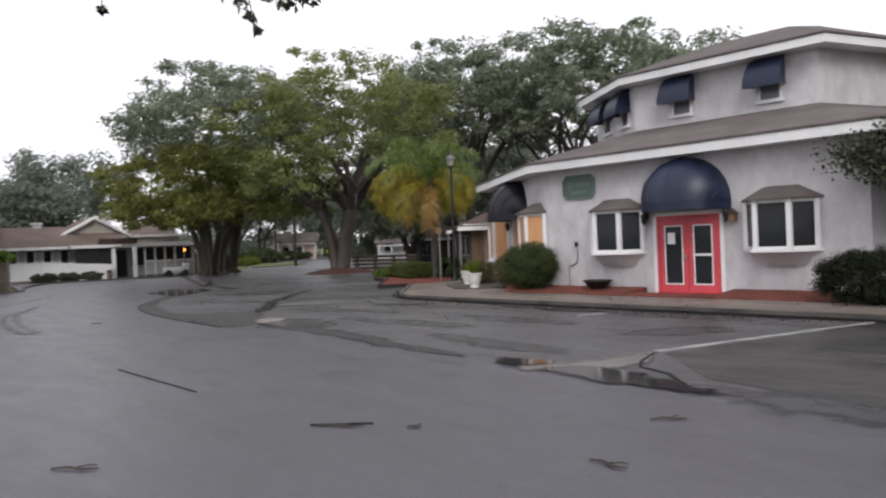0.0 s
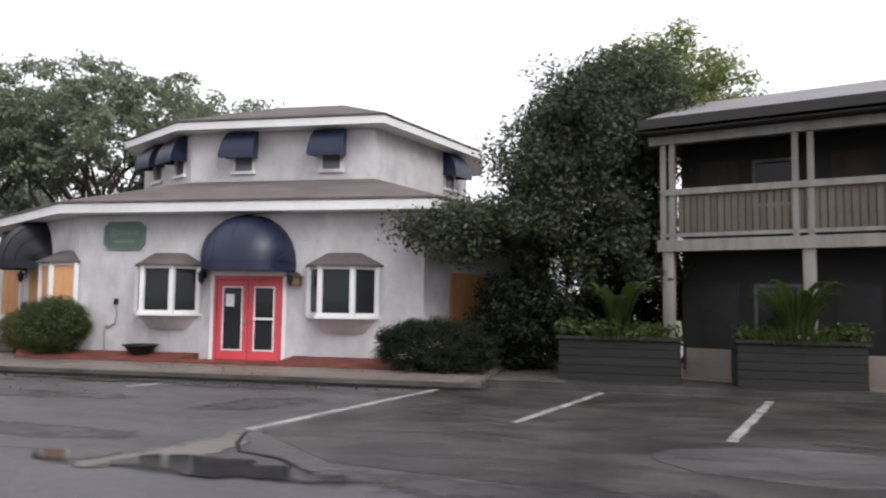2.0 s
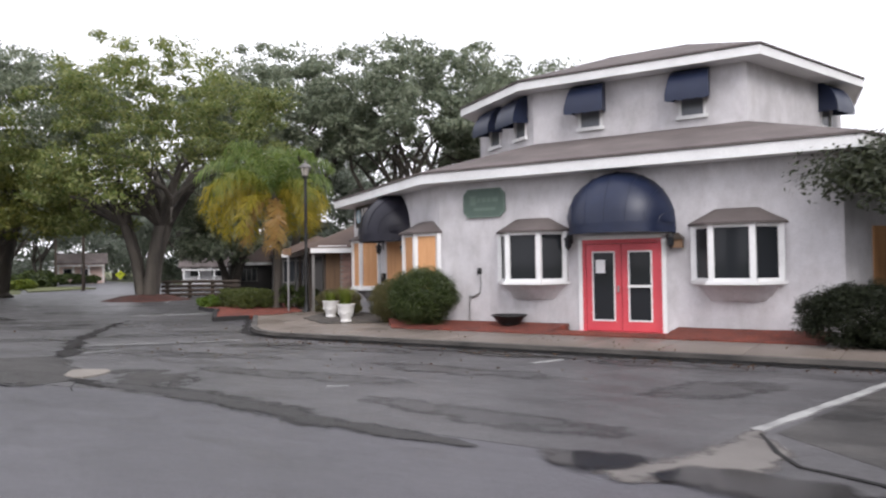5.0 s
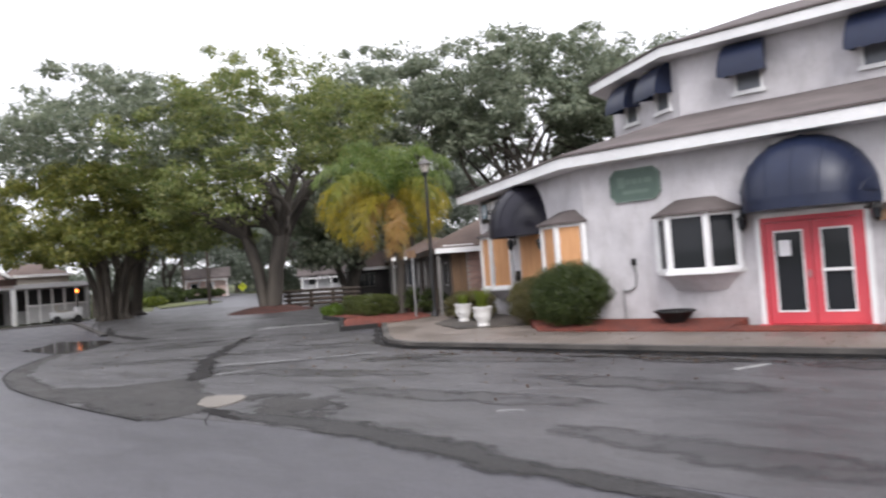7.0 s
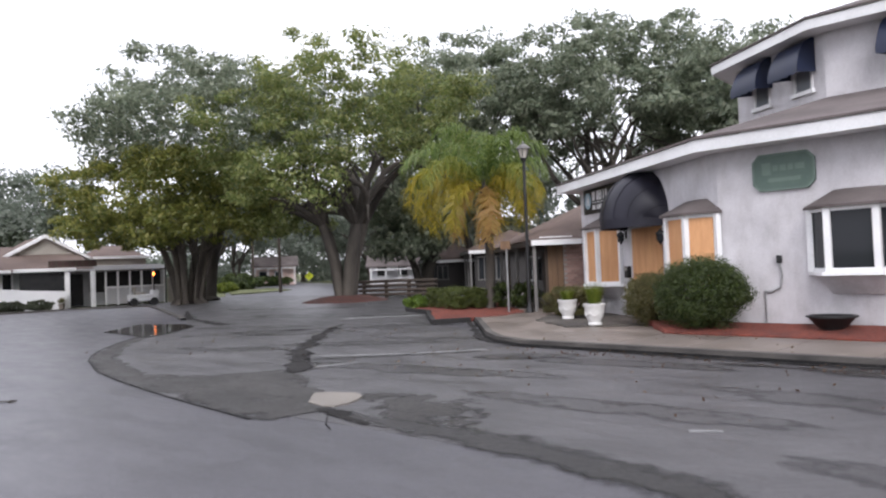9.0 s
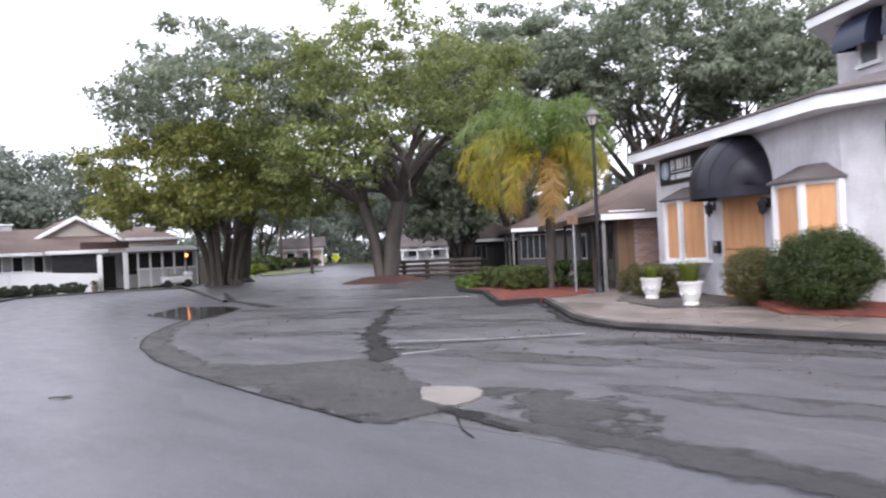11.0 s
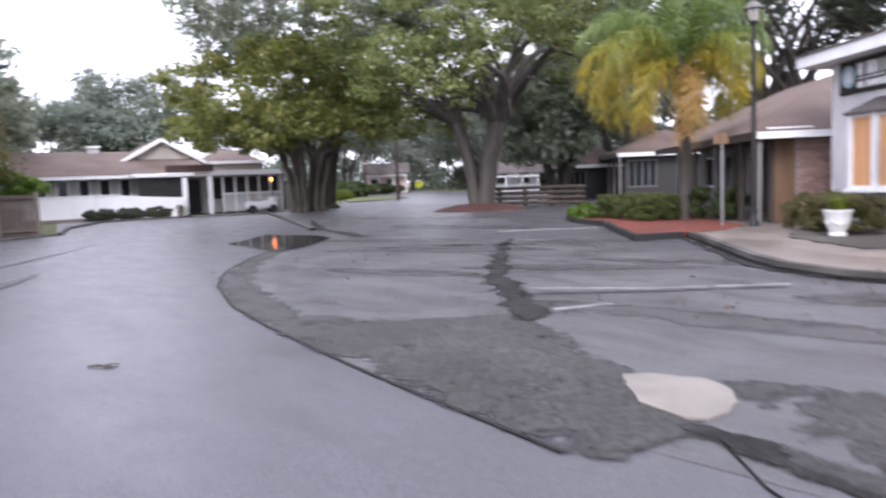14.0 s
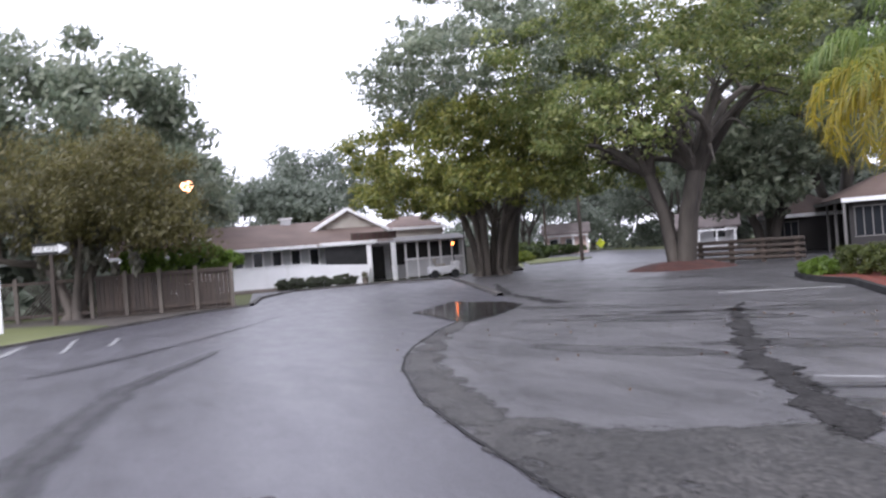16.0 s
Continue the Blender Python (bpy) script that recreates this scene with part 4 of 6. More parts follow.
def sash_window(parent, m, w, z0, z1):
    bm = bmesh.new()
    for r in ((-w / 2, -w / 2 + 0.07, z0, z1), (w / 2 - 0.07, w / 2, z0, z1), (-w / 2, w / 2, z1 - 0.07, z1), (-w / 2, w / 2, (z0 + z1) / 2 - 0.03, (z0 + z1) / 2 + 0.03)):
        box(bm, r[0], r[1], -0.03, 0.06, r[2], r[3])
    win = part("window", moved(bm, m), M_TRIM, parent, "small white upper window")
    part("sill", moved(box(bmesh.new(), -w / 2 - 0.06, w / 2 + 0.06, -0.09, 0.06, z0 - 0.08, z0 + 0.02), m), M_TRIM, win)
    pane = part("pane", moved(box(bmesh.new(), -w / 2 + 0.05, w / 2 - 0.05, 0.02, 0.032, z0, z1 - 0.05), m), M_GLASS_PALE, win)
    pane.visible_shadow = False


def wall_lamp(m, label):
    t = thing("wall_lantern", m, label, "lamp", "lanterns beside the doors")
    bm = box(bmesh.new(), -0.06, 0.06, -0.02, 0, -0.1, 0.12)
    tube(bm, [(0, -0.01, 0.05), (0, -0.1, 0.14), (0, -0.17, 0.1)], 0.014, 6)
    part("bracket", bm, M_BLACK, t)
    part("lantern_body", lathe(bmesh.new(), [(0.05, -0.2), (0.085, -0.18), (0.1, 0.0), (0.03, 0.02)], 6, Matrix.Translation((0, -0.17, 0))), M_GLASS, t)
    part("cap", lathe(bmesh.new(), [(0.13, 0.0), (0.12, 0.02), (0.02, 0.1), (0.012, 0.14)], 6, Matrix.Translation((0, -0.17, 0))), M_BLACK, t)
    part("finial", lathe(bmesh.new(), [(0.01, -0.27), (0.03, -0.23), (0.06, -0.2)], 6, Matrix.Translation((0, -0.17, 0))), M_BLACK, t)


P = [(5.65, 0), (8.1, 6.0), (8.1, 14), (-2, 15), (-8.6, 10.2), (-10.75, 4.45), (-4.1, 0)]
U = [(3.2, 3.6), (4.95, 8.9), (4.5, 12), (-3, 12.2), (-6.4, 9), (-6.0, 5.65), (-2.95, 3.6)]
rest = thing("restaurant", pose(0, 0, 0), "two-storey many-sided pale grey stucco restaurant with navy awnings", "building")
FRONT = wall_seg(rest, P[6], P[0], 0.0, 4.0, M_STUCCO, [(4.1, 6.05, 0.1, 2.3), (4.1 - 1.31 - 0.7, 4.1 - 1.31 + 0.7, 1.35, 2.45), (4.1 + 3.58 - 0.7, 4.1 + 3.58 + 0.7, 1.35, 2.45)])
SIDE = wall_seg(rest, P[5], P[6], 0.0, 4.0, M_STUCCO, [(3.75, 5.35, 0.1, 2.5), (1.5, 2.7, 1.1, 2.5), (6.52, 7.72, 1.1, 2.5)])
RIGHT = wall_seg(rest, P[0], P[1], 0.0, 4.0, M_STUCCO, [(1.3, 2.6, 1.15, 2.4)])
for a, b in ((1, 2), (2, 3), (3, 4), (4, 5)):
    wall_seg(rest, P[a], P[b], 0.0, 4.0, M_STUCCO)
UF = wall_seg(rest, U[6], U[0], 4.6, 7.0, M_STUCCO, [(2.95 - 1.12 - 0.33, 2.95 - 1.12 + 0.33, 5.7, 6.9), (2.95 + 1.8 - 0.33, 2.95 + 1.8 + 0.33, 5.7, 6.9)])
UL = wall_seg(rest, U[5], U[6], 4.6, 7.0, M_STUCCO, [(0.85, 1.5, 5.7, 6.9), (2.55, 3.2, 5.7, 6.9)])
UR = wall_seg(rest, U[0], U[1], 4.6, 7.0, M_STUCCO, [(4.2, 4.9, 5.7, 6.9)])
for a, b in ((1, 2), (2, 3), (3, 4), (4, 5)):
    wall_seg(rest, U[a], U[b], 4.6, 7.0, M_STUCCO)
part("floor", prism(bmesh.new(), grown(P, -0.23), 0.02, 0.1), M_CONCRETE, rest)
part("upper_floor", prism(bmesh.new(), grown(U, -0.24), 4.62, 4.75), M_CREAM, rest)
bm = ring(bmesh.new(), grown(P, 0.62), grown(P, 0.56), 3.92, 4.17)
part("fascia", bm, M_TRIM, rest, "white painted eave board")
part("soffit", ring(bmesh.new(), grown(P, 0.555), grown(P, 0.004), 3.93, 3.96), M_TRIM, rest)
part("roof", slab_between(bmesh.new(), grown(P, 0.66), grown(U, 0.003), 4.23, 5.4, 0.05), M_SHINGLE, rest, "grey-brown shingle skirt roof")
part("fascia", ring(bmesh.new(), grown(U, 0.62), grown(U, 0.56), 6.96, 7.2), M_TRIM, rest, "white painted eave board")
part("soffit", ring(bmesh.new(), grown(U, 0.555), grown(U, 0.004), 6.97, 7.0), M_TRIM, rest)
cap = [(0.7, 7.7), (1.4, 8.6), (0.9, 9.5), (-2.0, 9.6), (-2.8, 9.0), (-2.7, 8.2), (-2.0, 7.7)]
bm = slab_between(bmesh.new(), grown(U, 0.66), cap, 7.26, 8.85, 0.05)
prism(bm, cap, 8.7, 8.86)
part("roof", bm, M_SHINGLE, rest, "grey-brown shingle hip roof")
for m, c in ((FRONT, 4.1 - 1.31), (FRONT, 4.1 + 3.58)):
    bay_window(rest, m @ Matrix.Translation((c, 0, 0)), 1.31, 2.53)
for c in (2.1, 7.12):
    bay_window(rest, SIDE @ Matrix.Translation((c, 0, 0)), 1.02, 2.62, True)
dome_awning(rest, FRONT @ Matrix.Translation((4.1 + 0.98, 0, 0)), 2.6, 1.25, 1.15, 2.42, M_NAVY, "large rounded navy door awning")
dome_awning(rest, SIDE @ Matrix.Translation((4.6, 0, 0)), 2.4, 1.28, 1.2, 2.5, M_BLACKVINYL, "large rounded black door awning")
for m, c in ((UF, 2.95 - 1.12), (UF, 2.95 + 1.8), (UL, 1.17), (UL, 2.87), (UR, 4.55)):
    mm = m @ Matrix.Translation((c, 0, 0))
    sash_window(rest, mm, 0.72, 5.7, 6.9)
    small_awning(rest, mm, 1.12, 0.74, 0.6, 6.96)
# double door
bm = bmesh.new()
for r in ((4.02, 4.12, 0.1, 2.36), (6.05, 6.15, 0.1, 2.36), (4.02, 6.15, 2.3, 2.4)):
    box(bm, r[0], r[1], -0.04, 0.1, r[2], r[3])
door = part("door", moved(bm, FRONT), M_TRIM, rest, "closed coral red glazed double door")
bm = boxes((4.12, 4.2, -0.02, 0.08, 0.12, 2.3), (5.97, 6.05, -0.02, 0.08, 0.12, 2.3), (4.2, 5.97, -0.02, 0.08, 2.2, 2.3))
part("door_frame", moved(bm, FRONT), M_RED, door)
for k, x in enumerate((4.21, 5.095)):
    bm = bmesh.new()
    for r in ((x, x + 0.15, 0.13, 2.19), (x + 0.72, x + 0.87, 0.13, 2.19), (x + 0.15, x + 0.72, 0.13, 0.36), (x + 0.15, x + 0.72, 2.02, 2.19)):
        box(bm, r[0], r[1], 0.0, 0.05, r[2], r[3])
    part("door_leaf", moved(bm, FRONT), M_RED, door)
    bm = bmesh.new()
    for r in ((x + 0.15, x + 0.185, 0.36, 2.02), (x + 0.685, x + 0.72, 0.36, 2.02), (x + 0.185, x + 0.685, 0.36, 0.395), (x + 0.185, x + 0.685, 1.985, 2.02)):
        box(bm, r[0], r[1], -0.012, 0.0, r[2], r[3])
    part("glazing_bead", moved(bm, FRONT), M_TRIM, door)
    part("pane", moved(box(bmesh.new(), x + 0.15, x + 0.72, 0.02, 0.03, 0.36, 2.02), FRONT), M_GLASS, door).visible_shadow = False
part("push_bar", moved(boxes((5.25, 5.83, -0.06, -0.03, 1.16, 1.22), (5.27, 5.31, -0.03, 0, 1.17, 1.21), (5.77, 5.81, -0.03, 0, 1.17, 1.21)), FRONT), M_TRIM, door, "white push bar")
part("handle", moved(boxes((5.0, 5.03, -0.06, 0.0, 1.05, 1.2)), FRONT), M_STEEL, door)
part("threshold", moved(box(bmesh.new(), 4.0, 6.17, -0.25, 0.1, 0.0, 0.12), FRONT), M_RED, door, "red painted door step")
part("notice", moved(box(bmesh.new(), 4.45, 4.68, -0.004, 0.018, 1.5, 1.82), FRONT), M_WHITE, door, "white paper notice")
part("boarding", moved(box(bmesh.new(), 3.7, 5.4, -0.03, 0.0, 0.12, 2.52), SIDE), M_PLY, rest, "plywood sheets over the side door")
part("boarding", moved(boxes((3.72, 5.38, -0.036, -0.031, 1.28, 1.3)), SIDE), M_WOOD, rest)
part("boarding", moved(box(bmesh.new(), 1.15, 2.8, -0.03, 0.0, 1.05, 2.45), RIGHT), M_PLY, rest, "plywood sheet over a side window")
for m, x, z in ((FRONT, 3.82, 2.32), (FRONT, 6.3, 2.3), (SIDE, 3.3, 2.38), (SIDE, 5.62, 2.3)):
    wall_lamp(m @ pose(x, 0, z), "black metal wall lantern beside a door")
sign = thing("green_sign", FRONT @ pose(1.42, -0.005, 3.36), "faded green shop sign on the stucco wall", "sign")
def clipped(w, h, c):
    return [(-w / 2 + c, -h / 2), (w / 2 - c, -h / 2), (w / 2, -h / 2 + c), (w / 2, h / 2 - c), (w / 2 - c, h / 2), (-w / 2 + c, h / 2), (-w / 2, h / 2 - c), (-w / 2, -h / 2 + c)]
UPRIGHT = Matrix.Rotation(radians(90), 4, "X")
part("panel", moved(prism(bmesh.new(), clipped(1.22, 0.74, 0.15), 0, 0.05), UPRIGHT), M_GREENSIGN, sign)
bm = ring(bmesh.new(), clipped(1.24, 0.76, 0.15), clipped(1.16, 0.68, 0.13), 0.0, 0.062)
part("border", moved(bm, UPRIGHT), M_GREENLIGHT, sign)
for k, (x0, x1, z0, z1) in enumerate(((-0.42, -0.24, -0.05, 0.2), (-0.2, -0.1, 0.02, 0.14), (-0.06, 0.06, 0.02, 0.14), (0.1, 0.2, 0.02, 0.14), (0.24, 0.42, 0.02, 0.14), (-0.3, 0.34, -0.2, -0.12))):
    part("lettering_bar", box(bmesh.new(), x0, x1, -0.056, -0.05, z0, z1), M_GREENLIGHT, sign)
msign = thing("black_sign", SIDE @ pose(1.8, -0.005, 3.53), "black shop sign with white emblem and lettering", "sign")
part("panel", boxes((-1.4, 1.4, -0.05, 0, -0.38, 0.38)), M_BLACK, msign)
bm = lathe(bmesh.new(), [(0.25, 0), (0.25, 0.01), (0.2, 0.01), (0.2, 0)], 24, Matrix.Translation((-1.05, -0.051, 0.02)) @ UPRIGHT)
part("emblem", bm, M_EMBLEM, msign)
part("emblem_mark", moved(prism(bmesh.new(), [(-0.13, -0.14), (-0.05, -0.14), (0, 0.02), (0.05, -0.14), (0.13, -0.14), (0.02, 0.17), (-0.02, 0.17)], 0.051, 0.058), Matrix.Translation((-1.05, 0, 0.02)) @ UPRIGHT), M_WHITE, msign)
for k, w in enumerate((0.13, 0.05, 0.14, 0.12, 0.06, 0.06, 0.1)):
    x0 = -0.7 + k * 0.17
    part("lettering_bar", box(bmesh.new(), x0, x0 + w, -0.056, -0.05, 0.0, 0.28), M_WHITE, msign)
part("lettering_bar", box(bmesh.new(), -0.7, 0.5, -0.056, -0.05, -0.07, -0.045), M_WHITE, msign)
for k in range(9):
    part("lettering_bar", box(bmesh.new(), -0.7 + k * 0.135 + (0.06 if k > 1 else 0), -0.6 + k * 0.135 + (0.06 if k > 1 else 0), -0.056, -0.05, -0.27, -0.13), M_WHITE, msign)
mb = thing("mailbox", SIDE @ pose(3.42, 0, 1.35), "small dark grey wall mailbox", "mailbox")
part("body", boxes((-0.11, 0.11, -0.12, 0, -0.16, 0.16), bevel=0.015), M_BLACK, mb)
part("flap", boxes((-0.1, 0.1, -0.135, -0.12, 0.04, 0.14)), M_STEEL, mb)
meter = thing("wall_conduit", FRONT @ pose(1.2, 0, 0), "grey conduit and outlet box on the stucco wall", "conduit")
bm = bmesh.new()
tube(bm, [(0.05, -0.03, 1.5), (0.1, -0.04, 1.25), (0.05, -0.04, 1.0), (-0.15, -0.03, 0.9), (-0.26, -0.03, 0.92)], 0.02, 6)
tube(bm, [(-0.26, -0.03, 0.95), (-0.26, -0.03, 0.15)], 0.016, 6)
part("pipe", bm, M_STEEL, meter)
part("outlet_box", boxes((0.0, 0.1, -0.07, 0, 1.5, 1.66), bevel=0.01), M_BLACK, meter)
bird = thing("bird_feeder", FRONT @ pose(6.45, -0.03, 2.2), "small brown wooden house-shaped box on the wall", "ornament")
part("box", boxes((-0.1, 0.1, -0.16, 0, -0.14, 0.06)), M_WOOD_WARM, bird)
bm = bmesh.new()
prism(bm, [(-0.15, 0.05), (0.15, 0.05), (0, 0.2)], 0.0, 0.2)
part("gable_roof", moved(bm, UPRIGHT), M_WOOD, bird)
bowl = thing("bowl_planter", pose(-1.75, -0.5, 0.18), "dark iron bowl planter by the wall", "planter")
part("bowl", lathe(bmesh.new(), [(0.18, 0.0), (0.2, 0.05), (0.28, 0.12), (0.4, 0.26), (0.45, 0.28), (0.45, 0.31), (0.4, 0.31), (0.28, 0.16), (0.02, 0.12)], 28), M_BLACK, bowl)
part("foot", lathe(bmesh.new(), [(0.22, -0.03), (0.22, 0.0), (0.15, 0.03), (0.15, 0.06)], 20), M_BLACK, bowl)

# ---- pots and shrubs by the restaurant ----
def blades(n, h, spread, z0, w, seed, lean=0.35):
    """A tuft of thin arching blades."""
    rng = np.random.default_rng(seed)
    bm = bmesh.new()
    for _ in range(n):
        a, r, hh = rng.uniform(0, math.tau), spread * rng.random() ** 0.5, h * rng.uniform(0.5, 1.0)
        d = Vector((math.cos(a), math.sin(a), 0))
        side, b = Vector((-d.y, d.x, 0)) * w, d * r * 0.8 + Vector((0, 0, z0))
        mid, tip = b + d * hh * lean * 0.3 + Vector((0, 0, hh * 0.6)), b + d * hh * lean * rng.uniform(0.7, 1.5) + Vector((0, 0, hh))
        v = [bm.verts.new(c) for c in (b - side, b + side, mid + side * 0.8, mid - side * 0.8, tip)]
        bm.faces.new(v[:4])
        bm.faces.new((v[3], v[2], v[4]))
    return bm


def paddle_leaf(bm, base, d, length, width, rise):
    """A broad arching leaf with a raised midrib fold."""
    side, rows = Vector((-d.y, d.x, 0)), []
    for i in range(7):
        k = i / 6
        c = base + d * length * 0.55 * k ** 1.4 + Vector((0, 0, rise * math.sin(k * 1.9)))
        w = width * math.sin(math.pi * (0.06 + 0.94 * k) ** 0.8) * 0.5 + 0.004
        rows.append([bm.verts.new(c - side * w + Vector((0, 0, w * 0.35))), bm.verts.new(c), bm.verts.new(c + side * w + Vector((0, 0, w * 0.35)))])
    for u, v in zip(rows, rows[1:]):
        for q in (0, 1):
            bm.faces.new((u[q], u[q + 1], v[q + 1], v[q]))

for k, (x, y) in enumerate(((-7.15, -0.35), (-9.0, 1.1))):
    t = thing("plant_pot", pose(x, y, 0.15) @ Matrix.Scale(0.78, 4), "white glazed urn-shaped pot with a grassy plant", "pot", "white pots by the side door")
    part("urn", lathe(bmesh.new(), [(0.21, 0), (0.22, 0.05), (0.19, 0.09), (0.2, 0.13), (0.26, 0.24), (0.3, 0.4), (0.315, 0.56), (0.345, 0.6), (0.35, 0.66), (0.32, 0.67), (0.29, 0.6), (0.02, 0.56)], 28), M_POT, t)
    for s in (-1, 1):
        part("swag", tube(bmesh.new(), [(0.29 * math.cos(a), -0.3 * math.sin(a), 0.42 - 0.12 * math.sin((a - 0.5 - (s > 0) * 1.0) * math.pi)) for a in [0.5 + (s > 0) * 1.0 + i * 0.1 for i in range(11)]], 0.018, 6), M_POT, t)
    part("grass_tuft", blades(320, (0.8, 0.5)[k], 0.24, 0.6, 0.008, 40 + k), L_BRIGHT, t, "upright grassy leaves")
shrub("rounded_shrub", -4.3, -0.6, 0.15, 1.15, 0.72, 0.77, "dense rounded dark green shrub against the wall", L_BUSH, 260, 220, 0.024, 3, -25)
shrub("rounded_shrub", -6.0, 0.35, 0.15, 0.75, 0.6, 0.58, "lower olive green shrub beside the side door", L_OLIVE, 150, 180, 0.024, 4, -30)
shrub("clipped_hedge", -9.6, 2.2, 0.15, 1.3, 0.5, 0.42, "low clipped hedge before boarded windows", L_OLIVE, 120, 120, 0.035, 5, -33, True, "hedge")
# corner hedge, darkened in its leaf colour for the shade it stands in
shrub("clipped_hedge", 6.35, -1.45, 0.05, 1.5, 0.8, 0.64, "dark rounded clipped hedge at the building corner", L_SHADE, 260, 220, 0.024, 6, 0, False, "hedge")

# ---- big tree and shrubs between the restaurant and the motel ----
tree("evergreen_tree", 9.0, 1.6, "large dark broad evergreen tree between the buildings", 2, 2.2, 0.5, (0.4, -0.2, 4.4, 2.1, 2.2, 3.4), 290, 170, 0.066, L_EVERGREEN, 0.2, 11, None, (0.4, 0.85), 0.35, 8,
     [(-1.5, -2.0, 3.4, 1.7, 1.0, 0.7, 56), (-2.9, -2.4, 3.1, 1.2, 0.6, 0.5, 16), (1.4, -0.6, 2.6, 1.3, 1.6, 1.8, 60), (1.5, 0.5, 6.5, 1.7, 1.6, 1.9, 110)])
tree("feathery_tree", 12.6, 5.2, "tall pale green feathery tree behind the motel roof", 2, 4.0, 0.6, (-0.9, 0, 6.6, 3.0, 2.6, 3.1), 300, 170, 0.07, L_OAK, 0.16, 12, None, (0.35, 0.8), 0.3, 10)
# filler shrubs added to close bright gaps, tree shade in their leaf colour
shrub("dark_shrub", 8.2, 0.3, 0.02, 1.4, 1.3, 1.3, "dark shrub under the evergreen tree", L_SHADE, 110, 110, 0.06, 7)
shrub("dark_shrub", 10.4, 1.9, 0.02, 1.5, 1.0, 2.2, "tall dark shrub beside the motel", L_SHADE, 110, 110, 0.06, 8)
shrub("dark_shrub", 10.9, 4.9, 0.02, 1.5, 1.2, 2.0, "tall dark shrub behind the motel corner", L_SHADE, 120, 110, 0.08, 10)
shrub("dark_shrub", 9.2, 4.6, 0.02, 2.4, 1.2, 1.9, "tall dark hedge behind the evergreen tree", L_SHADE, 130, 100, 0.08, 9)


# ---- motel ----
def motel():
    a = math.degrees(math.atan2(-0.35, 0.94))
    t = thing("motel", pose(11.32, -0.46, 0, 0, 0, a), "two-storey grey timber motel block with open galleries", "building")
    n, bay = 7, 2.86
    L = n * bay
    part("gallery_floor", boxes((-0.1, L, -0.05, 7, 3.0, 3.12)), M_GREYWOOD, t)
    part("rim_board", boxes((-0.12, L, -0.1, -0.05, 2.88, 3.14)), M_BEAM, t, "pale grey floor edge board")
    part("wall", boxes((-0.05, L, 1.7, 1.95, 0, 2.99), (-0.05, L, 1.7, 1.95, 3.13, 6.0)), M_MOTEL, t, "motel wall, near-black with the gallery shade in its colour")
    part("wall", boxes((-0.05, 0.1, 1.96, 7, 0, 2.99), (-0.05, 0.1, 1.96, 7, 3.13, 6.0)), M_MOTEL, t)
    part("ground_slab", boxes((-0.3, L, -0.4, 7, -0.05, 0.14)), M_CONCRETE, t)
    part("dwarf_wall", boxes((0.5, 2.9, -0.1, 0.06, 0.14, 0.75), (3.9, 6.4, -0.1, 0.06, 0.14, 0.75), (7.2, 9.8, -0.1, 0.06, 0.14, 0.75)), M_CONCRETE, t, "low concrete wall between the posts")
    part("eave_beam", boxes((-0.3, L, -0.12, 0.08, 5.3, 5.5)), M_BEAM, t)
    part("top_rail", boxes((0, L, -0.09, 0.05, 4.14, 4.28)), M_BEAM, t)
    part("bottom_rail", boxes((0, L, -0.06, 0.02, 3.2, 3.28)), M_BEAM, t)
    slat = box(bmesh.new(), -0.06, 0.06, -0.02, 0.0, 3.22, 4.16)
    first = part("slat", slat, M_SLAT, t)
    for k in range(1, 138):
        o = new("slat", first.data)
        o.parent, o.location = t, (0.1 + k * 0.143, 0, 0)
    first.location = (0.1, 0, 0)
    for k in range(n + 1):
        for dx in ((-0.13, 0.16) if k else (0.0, 0.2)):
            part("gallery_post", boxes((k * bay + dx - 0.06, k * bay + dx + 0.06, -0.06, 0.06, 3.13, 5.3)), M_BEAM, t)
        part("ground_post", boxes((k * bay - 0.02, k * bay + 0.22, -0.06, 0.16, 0.1, 2.9), bevel=0.02), M_BEAM, t, "pale square ground floor post")
        if k < n:
            part("door_panel", boxes((k * bay + 0.4, k * bay + 1.3, 1.66, 1.7, 3.14, 5.15)), M_WOOD, t)
            win = part("window", boxes((k * bay + 1.6, k * bay + 2.6, 1.64, 1.7, 4.0, 5.1)), M_GREYWOOD, t)
            part("pane", boxes((k * bay + 1.68, k * bay + 2.52, 1.62, 1.645, 4.08, 5.02)), M_GLASS, win)
            part("door_panel", boxes((k * bay + 0.4, k * bay + 1.3, 1.66, 1.7, 0.14, 2.2)), M_BLACK, t)
            win = part("window", boxes((k * bay + 1.6, k * bay + 2.6, 1.64, 1.7, 0.9, 2.2)), M_GREYWOOD, t)
            part("pane", boxes((k * bay + 1.68, k * bay + 2.52, 1.62, 1.645, 0.98, 2.12)), M_GLASS, win)
    bm = bmesh.new()
    prism(bm, [(-0.5, 5.6), (-0.5, 5.8), (3.6, 7.15), (7.6, 5.8), (7.6, 5.6), (3.6, 6.7)], -0.4, L)
    part("roof", moved(bm, Matrix(((0, 0, 1, 0), (1, 0, 0, 0), (0, 1, 0, 0), (0, 0, 0, 1)))), M_MOTELROOF, t, "grey shingle gable roof")
    # soffit and eave board carry the dark under the roof edge as colour
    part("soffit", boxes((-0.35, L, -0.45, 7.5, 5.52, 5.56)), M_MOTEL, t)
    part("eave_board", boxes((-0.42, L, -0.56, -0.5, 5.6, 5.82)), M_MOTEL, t)


